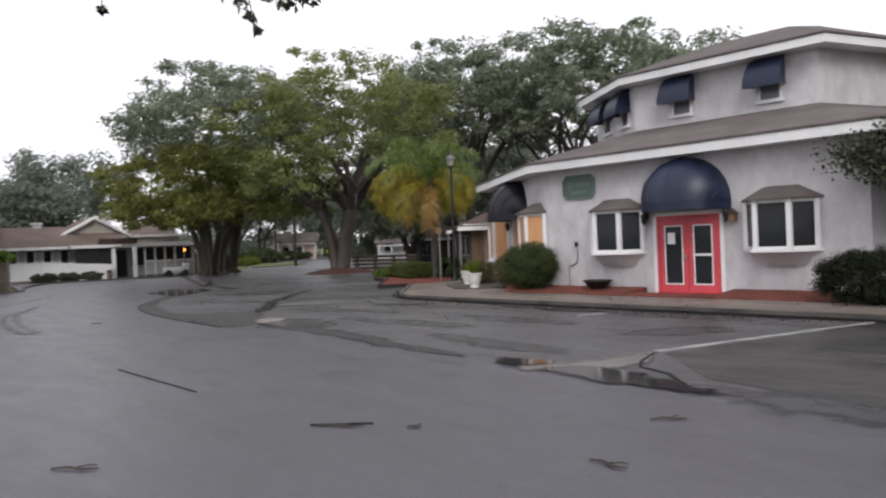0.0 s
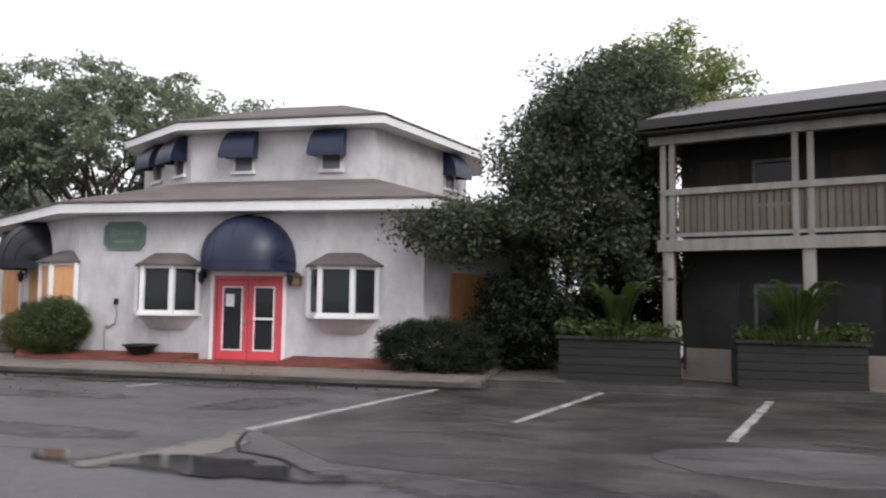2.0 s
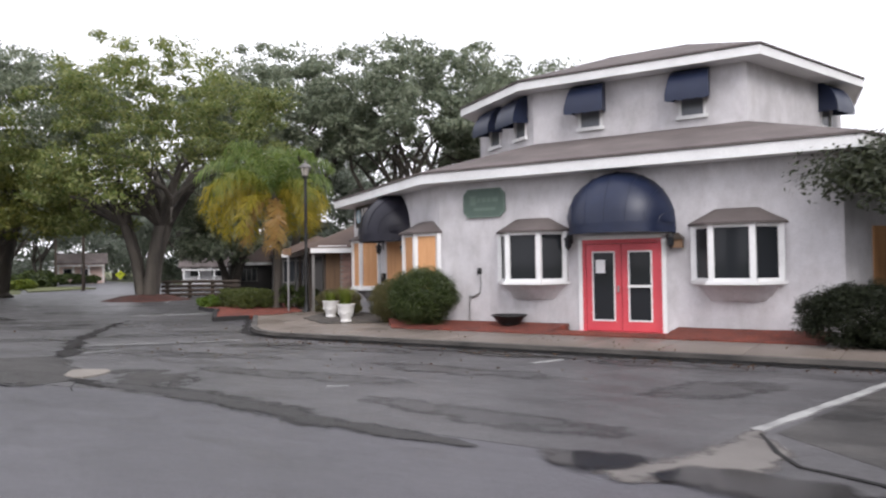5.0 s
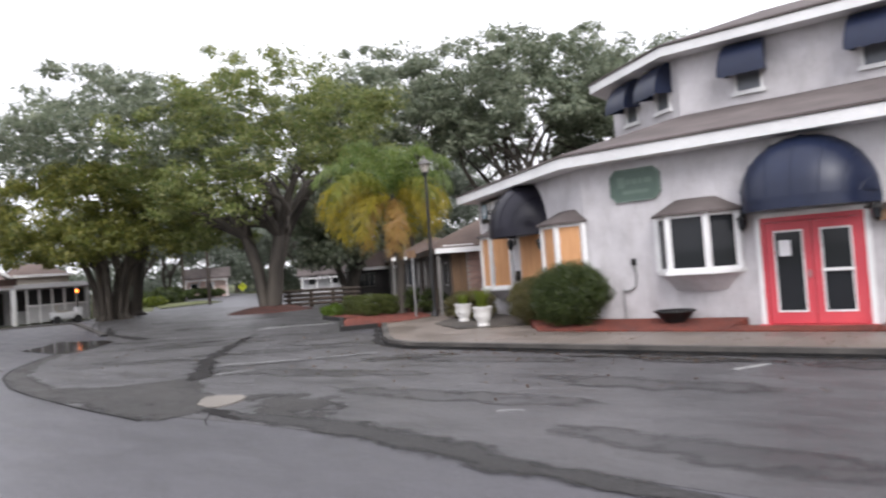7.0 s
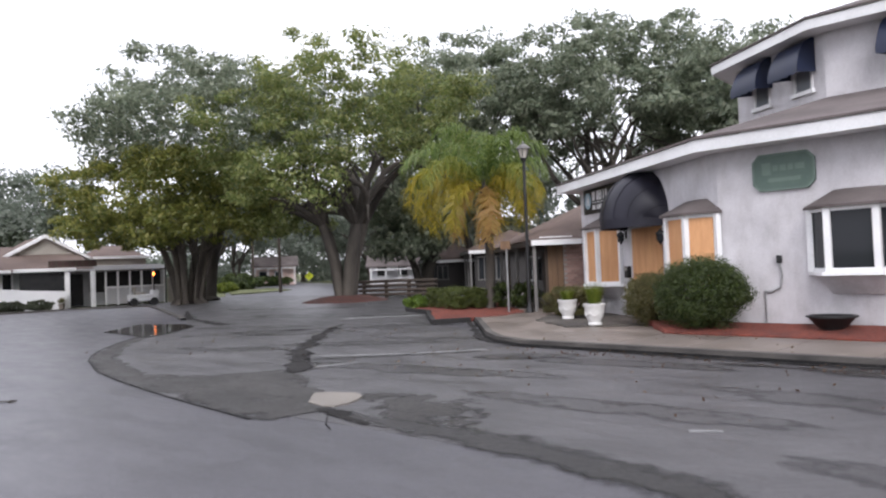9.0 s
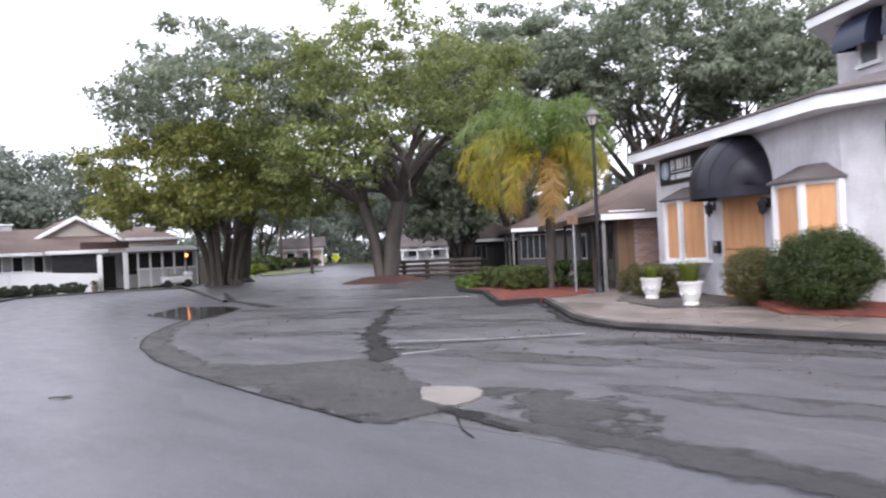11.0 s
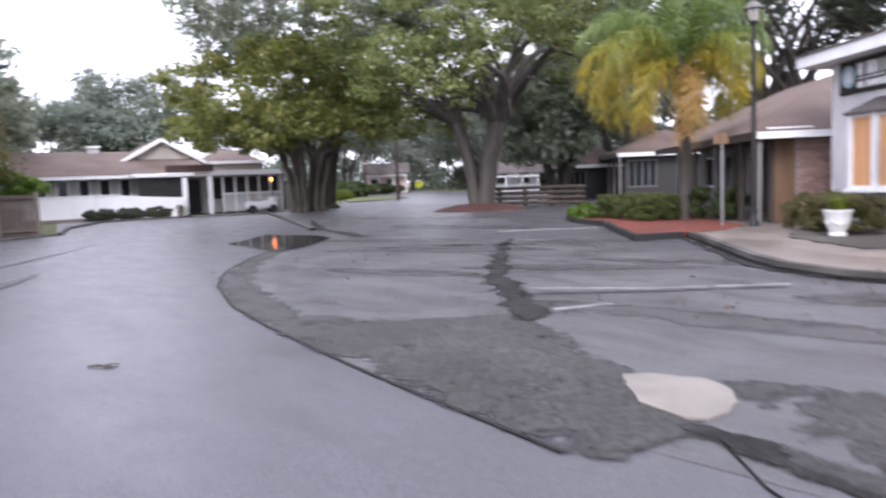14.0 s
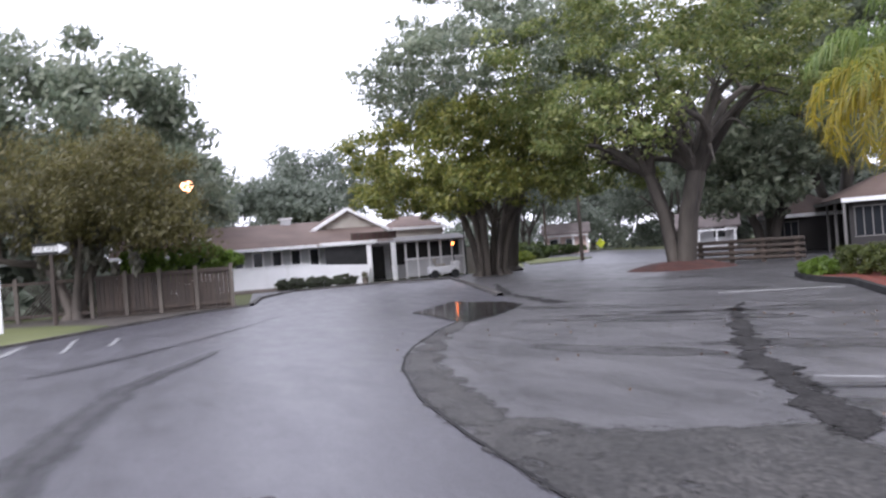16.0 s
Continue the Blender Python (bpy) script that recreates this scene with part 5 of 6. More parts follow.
motel()
structure("kerb.001", boxes((7.7, 23.5, -3.1, -2.9, -0.1, 0.14)), M_LOT_DARK, "weathered concrete kerb edge", "kerb")
structure("soil_bed.001", boxes((7.72, 9.2, -2.9, 3.0, -0.1, 0.12)), M_SOIL, "dark bare soil under the evergreen tree", "soil bed")
structure("pavement.001", boxes((9.2, 23.5, -2.9, 3.0, -0.1, 0.1)), M_LOT_DARK, "wet concrete pavement before the motel", "pavement")
def planter_box(x, y, w, a, seed, tall):
    t = thing("timber_planter", pose(x, y, 0.1, 0, 0, a), "dark timber planter box with leafy plants", "planter", "planters before the motel")
    for k in range(5):
        part("plank", boxes((-w / 2, w / 2, -0.5, -0.45, k * 0.17, k * 0.17 + 0.16)), M_PLANTER, t)
        part("plank", boxes((-w / 2, w / 2, 0.45, 0.5, k * 0.17, k * 0.17 + 0.16)), M_PLANTER, t)
        for s in (-1, 1):
            part("plank", boxes((s * w / 2 - 0.03, s * w / 2 + 0.03, -0.44, 0.44, k * 0.17, k * 0.17 + 0.16)), M_PLANTER, t)
    part("cap_rail", boxes((-w / 2 - 0.06, w / 2 + 0.06, -0.56, -0.4, 0.86, 0.92), (-w / 2 - 0.06, w / 2 + 0.06, 0.4, 0.56, 0.86, 0.92), (-w / 2 - 0.06, -w / 2 + 0.1, -0.4, 0.4, 0.86, 0.92), (w / 2 - 0.1, w / 2 + 0.06, -0.4, 0.4, 0.86, 0.92)), M_PLANTER, t)
    part("soil", boxes((-w / 2 + 0.05, w / 2 - 0.05, -0.43, 0.43, 0.6, 0.8)), M_SOIL, t)
    p = thing("planter_plant", pose(x, y, 0.9, 0, 0, a), "leafy mixed plants growing in a planter box", "plant", "plants in the motel planters")
    rng = np.random.default_rng(seed)
    cents = [(rng.uniform(-w / 2, w / 2), rng.uniform(-0.35, 0.35), rng.uniform(0.05, 0.35), 0.25) for _ in range(26)]
    foliage("foliage", cents, 60, 1.0, 0.07, L_BUSH, p, seed)
    part("grass_tuft", blades(240, 0.4, w * 0.45, 0.05, 0.012, seed, 0.9), L_BUSH, p)
    bm = bmesh.new()
    for k in range(14 if tall else 11):
        a = k * 2.4
        d = Vector((math.cos(a), math.sin(a) * 0.6, 0)).normalized()
        if tall:
            paddle_leaf(bm, Vector((0.1 * math.cos(a), 0, 0.1)), d, 1.5, 0.2, rng.uniform(0.7, 1.25))
        else:
            paddle_leaf(bm, Vector((0.15 * math.cos(a), 0.05 * math.sin(a), 0.1)), d, 1.1, 0.36, rng.uniform(0.7, 1.2))
    part("leaf_fan", bm, L_BUSH, p, "tall broad arching leaves")
    if tall:
        part("spiky_crown", blades(420, 1.3, 0.35, 0.1, 0.016, seed + 5, 0.55), L_BUSH, p, "upright feathery crown")


planter_box(10.3, -1.6, 2.4, -3, 31, False)
planter_box(13.75, -1.75, 2.3, -3, 32, True)

# ---- lodge row beyond the restaurant ----
def lodge():
    a = math.degrees(math.atan2(0.67, -0.74)) - 180
    t = thing("lodge", pose(-12.35, 3.9, 0, 0, 0, a), "low brown lodge row with a shingle roof and covered porch", "building")
    # local -x runs along the row away from the restaurant, local y back from the porch edge
    L = -13.0
    part("wall", boxes((L, -0.72, 1.75, 1.95, 0.1, 2.6)), M_GREYWOOD, t, "weathered grey timber front wall")
    part("wall", boxes((-0.7, -0.52, 0.5, 9.0, 0.1, 2.6)), M_WOOD, t)
    part("back_wall", boxes((L, -0.72, 9.0, 9.2, 0.1, 2.6)), M_WOOD, t)
    part("porch_fascia", boxes((L, 0.24, -0.14, -0.08, 2.26, 2.44)), M_WOOD, t, "dark porch edge board")
    part("end_fascia", boxes((0.18, 0.25, -0.08, 3.2, 2.28, 2.46)), M_TRIM, t, "white porch edge board")
    part("flashing", boxes((-0.1, 0.16, 0.2, 1.3, 2.5, 2.56)), M_TRIM, t, "white roof flashing")
    part("porch_ceiling", boxes((L, 0.17, -0.07, 1.74, 2.3, 2.36)), M_WOOD, t)
    bm = bmesh.new()
    c = [bm.verts.new(p) for p in ((0.27, -0.16, 2.47), (L, -0.16, 2.47), (L, 5.0, 4.7), (-4.6, 5.0, 4.7), (0.27, 9.8, 2.47), (L, 9.8, 2.47))]
    for f in ((0, 1, 2, 3), (0, 3, 4), (4, 3, 2, 5), (1, 5, 2), (0, 4, 5, 1)):
        bm.faces.new([c[k] for k in f])
    part("roof", bm, M_SHINGLE_BROWN, t, "brown shingle hip roof")
    part("corner_post", boxes((0.0, 0.1, -0.02, 0.08, 0.1, 2.3)), M_GREYWOOD, t, "pale corner post")
    for k in range(4):
        x = -1.6 - k * 2.6
        part("porch_post", boxes((x - 0.06, x + 0.06, 0.0, 0.12, 0.1, 2.3)), M_GREYWOOD if k % 2 else M_WOOD, t)
        part("door_panel", boxes((x - 1.1, x - 0.2, 1.69, 1.75, 0.12, 2.15)), M_BLACK if k % 2 else M_WOOD, t)
        win = part("window", boxes((x - 2.3, x - 1.3, 1.69, 1.75, 0.85, 2.05)), M_WHITE if k % 3 == 0 else M_GREYWOOD, t)
        part("pane", boxes((x - 2.22, x - 1.38, 1.67, 1.695, 0.93, 1.97)), M_GLASS, win)
    for k in range(3):
        part("siding_board", boxes((-0.5, -0.46, 0.5 + k * 0.2, 0.69 + k * 0.2, 0.12, 2.27)), M_WOOD_WARM, t)
    part("siding_post", boxes((-0.46, -0.4, 0.46, 0.56, 0.12, 2.27)), M_WOOD, t)
    part("mortar_bed", boxes((-0.515, -0.475, 1.11, 3.1, 0.1, 2.27)), M_MORTAR, t)
    first = part("brick", boxes((-0.5, -0.44, 0.0, 0.2, 0.0, 0.065)), M_BRICK, t)
    first.location = (0, 1.12, 0.12)
    for r in range(28):
        for q in range(9):
            o = new("brick", first.data)
            o.parent, o.location = t, (0, 1.12 + q * 0.215 + (r % 2) * 0.1, 0.12 + r * 0.077)
    bench = part("bench", boxes((-3.2, -1.9, 1.2, 1.6, 0.48, 0.54)), M_WOOD, t)
    for x in (-3.1, -2.0):
        part("bench_leg", boxes((x - 0.04, x + 0.04, 1.25, 1.55, 0.1, 0.48)), M_WOOD, bench)


lodge()


def cabin(x, y, length, h, w, label):
    """A low cabin further along the row: its end faces the lot, with a white eave board and a window."""
    t = thing("cabin", pose(x, y, 0, 0, 0, math.degrees(math.atan2(0.67, -0.74)) - 180), label, "building", "cabins beyond the lodge")
    # walls reuse the motel colour, which has porch shade in it
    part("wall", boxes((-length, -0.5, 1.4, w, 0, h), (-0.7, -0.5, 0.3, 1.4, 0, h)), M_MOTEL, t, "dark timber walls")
    part("end_fascia", boxes((0.0, 0.08, -0.1, w + 0.3, h - 0.05, h + 0.16)), M_TRIM, t, "white eave board")
    part("porch_fascia", boxes((-length, 0.0, -0.12, -0.05, h - 0.05, h + 0.13)), M_GREYWOOD, t)
    bm = bmesh.new()
    c = [bm.verts.new(p) for p in ((0.1, -0.14, h + 0.17), (-length, -0.14, h + 0.17), (-length, w / 2, h + 1.5), (-w / 2, w / 2, h + 1.5), (0.1, w + 0.3, h + 0.17), (-length, w + 0.3, h + 0.17))]
    for f in ((0, 1, 2, 3), (0, 3, 4), (4, 3, 2, 5), (1, 5, 2), (0, 4, 5, 1)):
        bm.faces.new([c[k] for k in f])
    part("roof", bm, M_SHINGLE_BROWN, t, "brown shingle hip roof")
    win = part("window", boxes((-0.5, -0.46, 0.46, 2.14, 0.76, 0.82)), M_GREYWOOD, t, "weathered mullioned window")
    part("head", boxes((-0.5, -0.46, 0.46, 2.14, h - 0.3, h - 0.24)), M_GREYWOOD, win)
    for k in range(5):
        part("mullion", boxes((-0.5, -0.46, 0.5 + k * 0.38, 0.55 + k * 0.38, 0.82, h - 0.3)), M_GREYWOOD, win)
    part("pane", boxes((-0.5, -0.48, 0.5, 2.1, 0.8, h - 0.24)), M_GLASS, win)
    for k in range(3):
        part("porch_post", boxes((-0.1 - k * 2.4, 0.02 - k * 2.4, -0.05, 0.07, 0, h)), M_GREYWOOD, t)


cabin(-28.9, 18.4, 9.0, 2.5, 6.0, "low brown cabin with a white eave board beyond the palm")
cabin(-36.8, 21.4, 9.0, 2.05, 5.0, "small low cabin with white trim beside the log rail")

# ---- planting bed: palm, lamp post, hedge, sign pole ----
def palm(x, y):
    """A queen palm: ringed trunk, steep green fronds that arch over, and hanging yellowed ones below."""
    t = thing("palm_tree", pose(x, y, 0.15), "queen palm with green upper and yellowing lower fronds", "tree")
    bm = bmesh.new()
    heights = [-0.1, 0.15, 0.4] + [0.4 + 0.2 * i for i in range(1, 20)] + [4.45, 4.7]
    tube(bm, [(0.06 * math.sin(z * 0.8), 0.04 * math.sin(z), z) for z in heights], [0.27, 0.23, 0.2] + [0.17 + 0.014 * (i % 2) - 0.0015 * i for i in range(19)] + [0.2, 0.08], 14)
    part("trunk", bm, M_BARK, t)
    rng = np.random.default_rng(8)
    fronds = [(k * 137.5, 86 - k * 4.2, rng.uniform(3.5, 4.2), 0) for k in range(10)]
    fronds += [(k * 72 + 200, 50 - k * 4, rng.uniform(3.4, 3.9), 3) for k in range(5)]
    fronds += [(212, 42, 3.9, 1), (228, 26, 3.6, 1), (196, 22, 3.5, 1), (240, 8, 3.1, 1), (30, 34, 3.5, 1), (52, 18, 3.3, 1), (10, 12, 3.2, 1), (350, 26, 3.2, 1),
               (275, 10, 3.0, 1), (120, 20, 3.4, 1), (160, 12, 3.3, 1), (85, 8, 3.2, 1), (305, -24, 2.7, 2), (318, -8, 2.8, 2), (256, -20, 2.5, 2)]
    for az, el, ln, kind in fronds:
        az, ang = radians(az + rng.uniform(-6, 6)), radians(el)
        ln *= 1 - 0.24 * max(0.0, math.cos(az - 0.65))
        d = Vector((math.cos(az), math.sin(az), 0))
        side = d.cross(Vector((0, 0, 1)))
        pts, p = [], Vector((0.1 * math.cos(az), 0.1 * math.sin(az), 4.45))
        for i in range(15):
            pts.append(p.copy())
            p += (d * math.cos(ang) + Vector((0, 0, math.sin(ang)))) * ln / 14
            ang = max(ang - radians((3.0, 4.2, 3.0, 3.6)[kind] + i * (0.95, 1.15, 1.0, 1.05)[kind]), radians(-88))
        bm = tube(bmesh.new(), pts, [0.035 - 0.0022 * i for i in range(15)], 5)
        n = 74
        for q in range(n):
            f = 1.6 + (q / n) * 12.2
            i = int(f)
            base, along = pts[i].lerp(pts[i + 1], f - i), (pts[i + 1] - pts[i]).normalized()
            size = (0.42 + 0.5 * math.sin(min(1.0, (f + 1) / 9) * math.pi / 2)) * (1 if f < 11 else 1 - (f - 11) * 0.16)
            for sgn in (-1, 1):
                out = (side * sgn * 0.62 + along * 0.62 + Vector(rng.normal(size=3)) * 0.26).normalized()
                mid = base + out * size * 0.45 + Vector((0, 0, -0.04 * size))
                tip = base + out * size * 0.66 + Vector((0, 0, -size * rng.uniform(0.35, 0.62)))
                w = along * rng.uniform(0.015, 0.023)
                v = [bm.verts.new(c) for c in (base - w, base + w, mid + w * 1.3, mid - w * 1.3, tip)]
                bm.faces.new(v[:4])
                bm.faces.new((v[3], v[2], v[4]))
        part("frond", bm, (L_PALM, L_PALM_OLD, L_PALM_DEAD, L_PALM_MID)[kind], t, ("", "yellowing drooping frond", "dead tan hanging frond", "")[kind])


palm(-15.3, 4.95)
lamp = thing("lamp_post", pose(-12.1, 3.3, 0.1), "tall dark lamp post with a square lantern", "street lamp")
part("post", tube(bmesh.new(), [(0, 0, -0.05), (0, 0, 0.5), (0.01, 0, 5.0)], [0.075, 0.06, 0.05], 12), M_BLACK, lamp)
part("base", lathe(bmesh.new(), [(0.13, -0.05), (0.13, 0.1), (0.08, 0.2), (0.07, 0.4)], 12), M_BLACK, lamp)
part("collar", lathe(bmesh.new(), [(0.05, 4.88), (0.09, 4.95), (0.1, 5.02)], 12), M_BLACK, lamp)
part("lantern_glass", lathe(bmesh.new(), [(0.1, 5.02), (0.18, 5.3), (0.17, 5.31)], 6), M_FAWN, lamp, "pale frosted tapering lantern")
for k in range(6):
    a = k * math.tau / 6
    part("lantern_bar", tube(bmesh.new(), [(0.105 * math.cos(a), 0.105 * math.sin(a), 5.02), (0.185 * math.cos(a), 0.185 * math.sin(a), 5.31)], 0.012, 5), M_BLACK, lamp)
part("lantern_cap", lathe(bmesh.new(), [(0.24, 5.31), (0.22, 5.35), (0.1, 5.46), (0.04, 5.48), (0.03, 5.56), (0.005, 5.6)], 12), M_GREYWOOD, lamp)
pole = thing("sign_pole", pose(-12.9, 3.2, 0.1), "thin grey pole with a small tan sign panel", "sign")
part("pole", tube(bmesh.new(), [(0, 0, -0.05), (0, 0, 2.35)], 0.035, 8), M_STEEL, pole)
part("sign_panel", boxes((-0.2, 0.2, -0.06, -0.04, 2.1, 2.36)), M_WOOD_WARM, pole)
shrub("clipped_hedge", -16.9, 4.75, 0.15, 1.7, 0.7, 0.38, "clipped green hedge in the mulch bed", L_HEDGE, 220, 150, 0.035, 12, -25, True, "hedge")
shrub("dark_shrub", -14.6, 5.4, 0.15, 1.2, 0.7, 0.45, "dark low shrub at the palm's foot", L_BUSH, 60, 80, 0.06, 13)
shrub("low_plant", -18.9, 4.6, 0.1, 0.6, 0.5, 0.22, "bright strappy low plants at the bed edge", L_LIME, 40, 60, 0.09, 14)

# ---- big trees ----
structure("mulch_mound", lathe(bmesh.new(), [(2.6, -0.05), (2.1, 0.1), (1.3, 0.28), (0.4, 0.36)], 28, Matrix.Translation((-30.5, 9.8, 0))), M_MULCH_OLD, "mound of red mulch round the oak", "mulch bed")
tree("live_oak", -30.5, 9.8, "huge spreading live oak with several leaning trunks", 4, 4.3, 0.95, (-0.5, 0.5, 9.2, 7.5, 8.0, 5.2), 440, 92, 0.115, L_OAK, 0.34, 21, M_BARK, (0.45, 1.15), 0.62, 28,
     [(2.0, -4.5, 6.0, 3.2, 2.8, 2.2, 46), (-3.6, -1.2, 4.5, 2.4, 2.4, 1.3, 36)], 0.5, 0.42)
tree("fig_tree", -42.0, 6.0, "broad fig tree with many bundled trunks and yellow-green leaves", 18, 3.2, 0.7, (1.0, -0.5, 6.1, 6.9, 7.2, 3.5), 380, 85, 0.13, L_FIG, 0.15, 22, M_BARK_PALE, (0.45, 1.15), 0.6, 36,
     [(4.0, -2.0, 4.6, 3.8, 4.4, 1.9, 80), (0.0, -4.0, 4.4, 3.2, 3.2, 1.6, 50)], 0.5, 0.42)
tree("oak_tree", -46.0, 9.5, "tall grey-green oak rising behind the fig tree", 3, 5.0, 1.0, (6.2, -2.4, 10.6, 7.9, 7.9, 4.7), 400, 80, 0.15, L_OAK_HAZED, 0.35, 26, M_BARK, (0.5, 1.25), 0.6, 20, (), 0.55, 0.42)

for k, (x, y, rx, rz, h, s, lm, n) in enumerate([
    (-36, 27, 9.0, 6.5, 12.3, 41, L_OAK_HAZED, 250), (-27, 32, 8.0, 6.5, 12.6, 42, L_OAK_HAZED, 220), (-19, 34, 6.5, 5.5, 11.0, 43, L_OAK_HAZED, 170), (-13, 31, 5.5, 5, 9.0, 46, L_OAK_HAZED, 120)]):
    tree("oak_tree", x, y, "tall dark oak with an open crown behind the buildings", 3, 5.0, 1.0, (0, 0, h + 0.5, rx, rx, rz), int(n * 1.5), 95, 0.19, lm, 0.35, s, M_BARK, (0.6, 1.35), 0.4, 18, (), 0.6, 0.34)
tree("oak_tree", -35.5, 20.5, "dark low-hanging oak behind the log rail", 3, 3.0, 0.8, (0, 0, 6.0, 5.0, 5.0, 3.6), 120, 110, 0.2, L_OAK_HAZED, 0.3, 47, M_BARK, (0.7, 1.3), 0.35, 12, [(1, -2, 3.4, 3.2, 2.6, 1.6, 40)])
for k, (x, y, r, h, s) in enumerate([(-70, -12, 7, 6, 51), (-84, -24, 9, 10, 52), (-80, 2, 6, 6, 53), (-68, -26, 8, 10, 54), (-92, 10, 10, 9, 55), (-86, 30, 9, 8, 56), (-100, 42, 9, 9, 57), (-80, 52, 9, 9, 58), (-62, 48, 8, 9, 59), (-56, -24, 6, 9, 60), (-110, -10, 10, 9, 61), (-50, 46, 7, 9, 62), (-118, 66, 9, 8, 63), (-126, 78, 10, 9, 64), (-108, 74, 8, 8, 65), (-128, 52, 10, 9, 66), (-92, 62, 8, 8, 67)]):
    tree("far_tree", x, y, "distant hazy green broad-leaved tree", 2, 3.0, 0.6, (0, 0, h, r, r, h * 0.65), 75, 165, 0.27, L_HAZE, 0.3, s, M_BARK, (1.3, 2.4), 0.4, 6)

# woods that close the view
rw = np.random.default_rng(99)
cents = []
for k in range(640):
    a = rw.uniform(radians(95), radians(215))
    d = rw.uniform(115, 150)
    cents.append((-5 + d * math.cos(a), -12 + d * math.sin(a), rw.uniform(0.5, 7.5) * rw.uniform(0.5, 1), rw.uniform(2.0, 3.6)))
for k in range(240):
    cents.append((rw.uniform(-66, -14), rw.uniform(40, 62), rw.uniform(0.5, 6.5), rw.uniform(1.4, 2.4)))
for k in range(240):
    cents.append((rw.uniform(-62, -41), rw.uniform(-34, -15), rw.uniform(0.4, 5.0), rw.uniform(1.0, 1.8)))
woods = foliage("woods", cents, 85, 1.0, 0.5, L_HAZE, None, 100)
tagged(woods, "hazy distant woods and thickets", "woods", "", "stuff")
structure("soil_ring", sheet([(8, 60), (-70, 75), (-70, 39), (-28, 21), (8, 15)], -0.02, 0.02), M_SOIL, "shaded leaf litter behind the buildings", "ground")

# ---- white clubhouse with porch ----
def clubhouse():
    at = pose(-49.2, -7.5, 0, 0, 0, 84)
    t = thing("clubhouse", at, "long low white clubhouse with brown shingle roof and porch", "building")
    # local x runs along the front, local -y faces the road
    # eave shade on the front wall is put in by the greyer white
    part("wall", boxes((-6, 15.5, 2.5, 2.7, 0, 2.6)), M_WHITE_SHADED, t, "white painted front wall")
    part("wall", boxes((15.3, 15.5, 2.7, 12, 0, 2.6), (-6, -5.8, 2.7, 12, 0, 2.6)), M_WHITE_SHADED, t)
    for k in range(9):
        x = -3.9 + k * 1.17
        win = part("window", boxes((x - 0.36, x - 0.25, 2.42, 2.5, 0.9, 2.42), (x + 0.25, x + 0.36, 2.42, 2.5, 0.9, 2.42), (x - 0.25, x + 0.25, 2.42, 2.5, 2.32, 2.42), (x - 0.25, x + 0.25, 2.42, 2.5, 0.9, 1.0)), M_TRIM, t)
        part("pane", boxes((x - 0.25, x + 0.25, 2.46, 2.485, 1.0, 2.32)), M_GLASS, win)
    turn = Matrix(((0, 0, 1, 0), (1, 0, 0, 0), (0, 1, 0, 0), (0, 0, 0, 1)))
    bm = prism(bmesh.new(), [(1.1, 2.42), (1.1, 2.57), (7.2, 4.3), (12.8, 2.8), (12.8, 2.6), (7.2, 4.05)], -6.5, 10.4)
    part("roof", moved(bm, turn), M_SHINGLE_BROWN, t, "brown shingle roof")
    part("fascia", boxes((-6.5, 5.5, 1.04, 1.1, 2.4, 2.58)), M_TRIM, t, "white painted eave board")
    tilt = Matrix.Rotation(math.atan2(1.73, 6.1), 4, "X")
    for x in (-1.3, -2.9):
        sky_ob = part("skylight", moved(boxes((-0.55, 0.55, -0.35, 0.35, 0.0, 0.12), bevel=0.02), Matrix.Translation((x, 4.0, 3.4)) @ tilt), M_TRIM, t, "white framed skylight")
        part("pane", moved(boxes((-0.46, 0.46, -0.27, 0.27, 0.12, 0.135)), Matrix.Translation((x, 4.0, 3.4)) @ tilt), M_GLASS, sky_ob)
    vent = part("roof_vent", boxes((3.9, 4.6, 6.8, 7.4, 4.1, 4.55), bevel=0.04), M_WHITE_SHADED, t)
    part("vent_cap", boxes((3.8, 4.7, 6.7, 7.5, 4.55, 4.66), bevel=0.03), M_TRIM, vent)
    bm = prism(bmesh.new(), [(5.2, 2.8), (11.2, 2.8), (11.2, 3.15), (8.2, 4.8), (5.2, 3.15)], -5.2, -5.0)
    part("gable_wall", moved(bm, UPRIGHT), M_FAWN, t, "fawn boarded gable")
    bm, roof = bmesh.new(), bmesh.new()
    for s in (-1, 1):
        prism(bm, [(8.2 + s * 3.3, 2.98), (8.2 + s * 3.3, 3.2), (8.2, 5.05), (8.2, 4.82)], -5.5, -4.6)
        prism(roof, [(8.2 + s * 3.3, 3.0), (8.2 + s * 3.3, 3.16), (8.2, 5.0), (8.2, 4.82)], -12, -5.5)
    part("gable_trim", moved(bm, UPRIGHT), M_TRIM, t, "white gable barge board")
    part("gable_roof", moved(roof, UPRIGHT), M_SHINGLE_BROWN, t)
    part("porch_roof", boxes((5.6, 9.0, -0.3, 2.4, 2.38, 2.6), bevel=0.02), M_TRIM, t, "white flat porch roof")
    bm = prism(bmesh.new(), [(0.2, 2.3), (0.2, 2.4), (2.45, 2.75), (2.45, 2.65)], 9.02, 15.2)
    part("awning_roof", moved(bm, turn), M_GREYWOOD, t, "grey lean-to porch roof")
    for x in (8.5, 10.05):
        part("porch_post", boxes((x - 0.14, x + 0.14, -0.2, 0.06, 0, 2.37), bevel=0.015), M_TRIM, t)
    for k in range(6):
        x = 11.0 + k * 0.78
        part("porch_post", boxes((x - 0.06, x + 0.06, 0.55, 0.67, 0, 2.35)), M_TRIM, t)
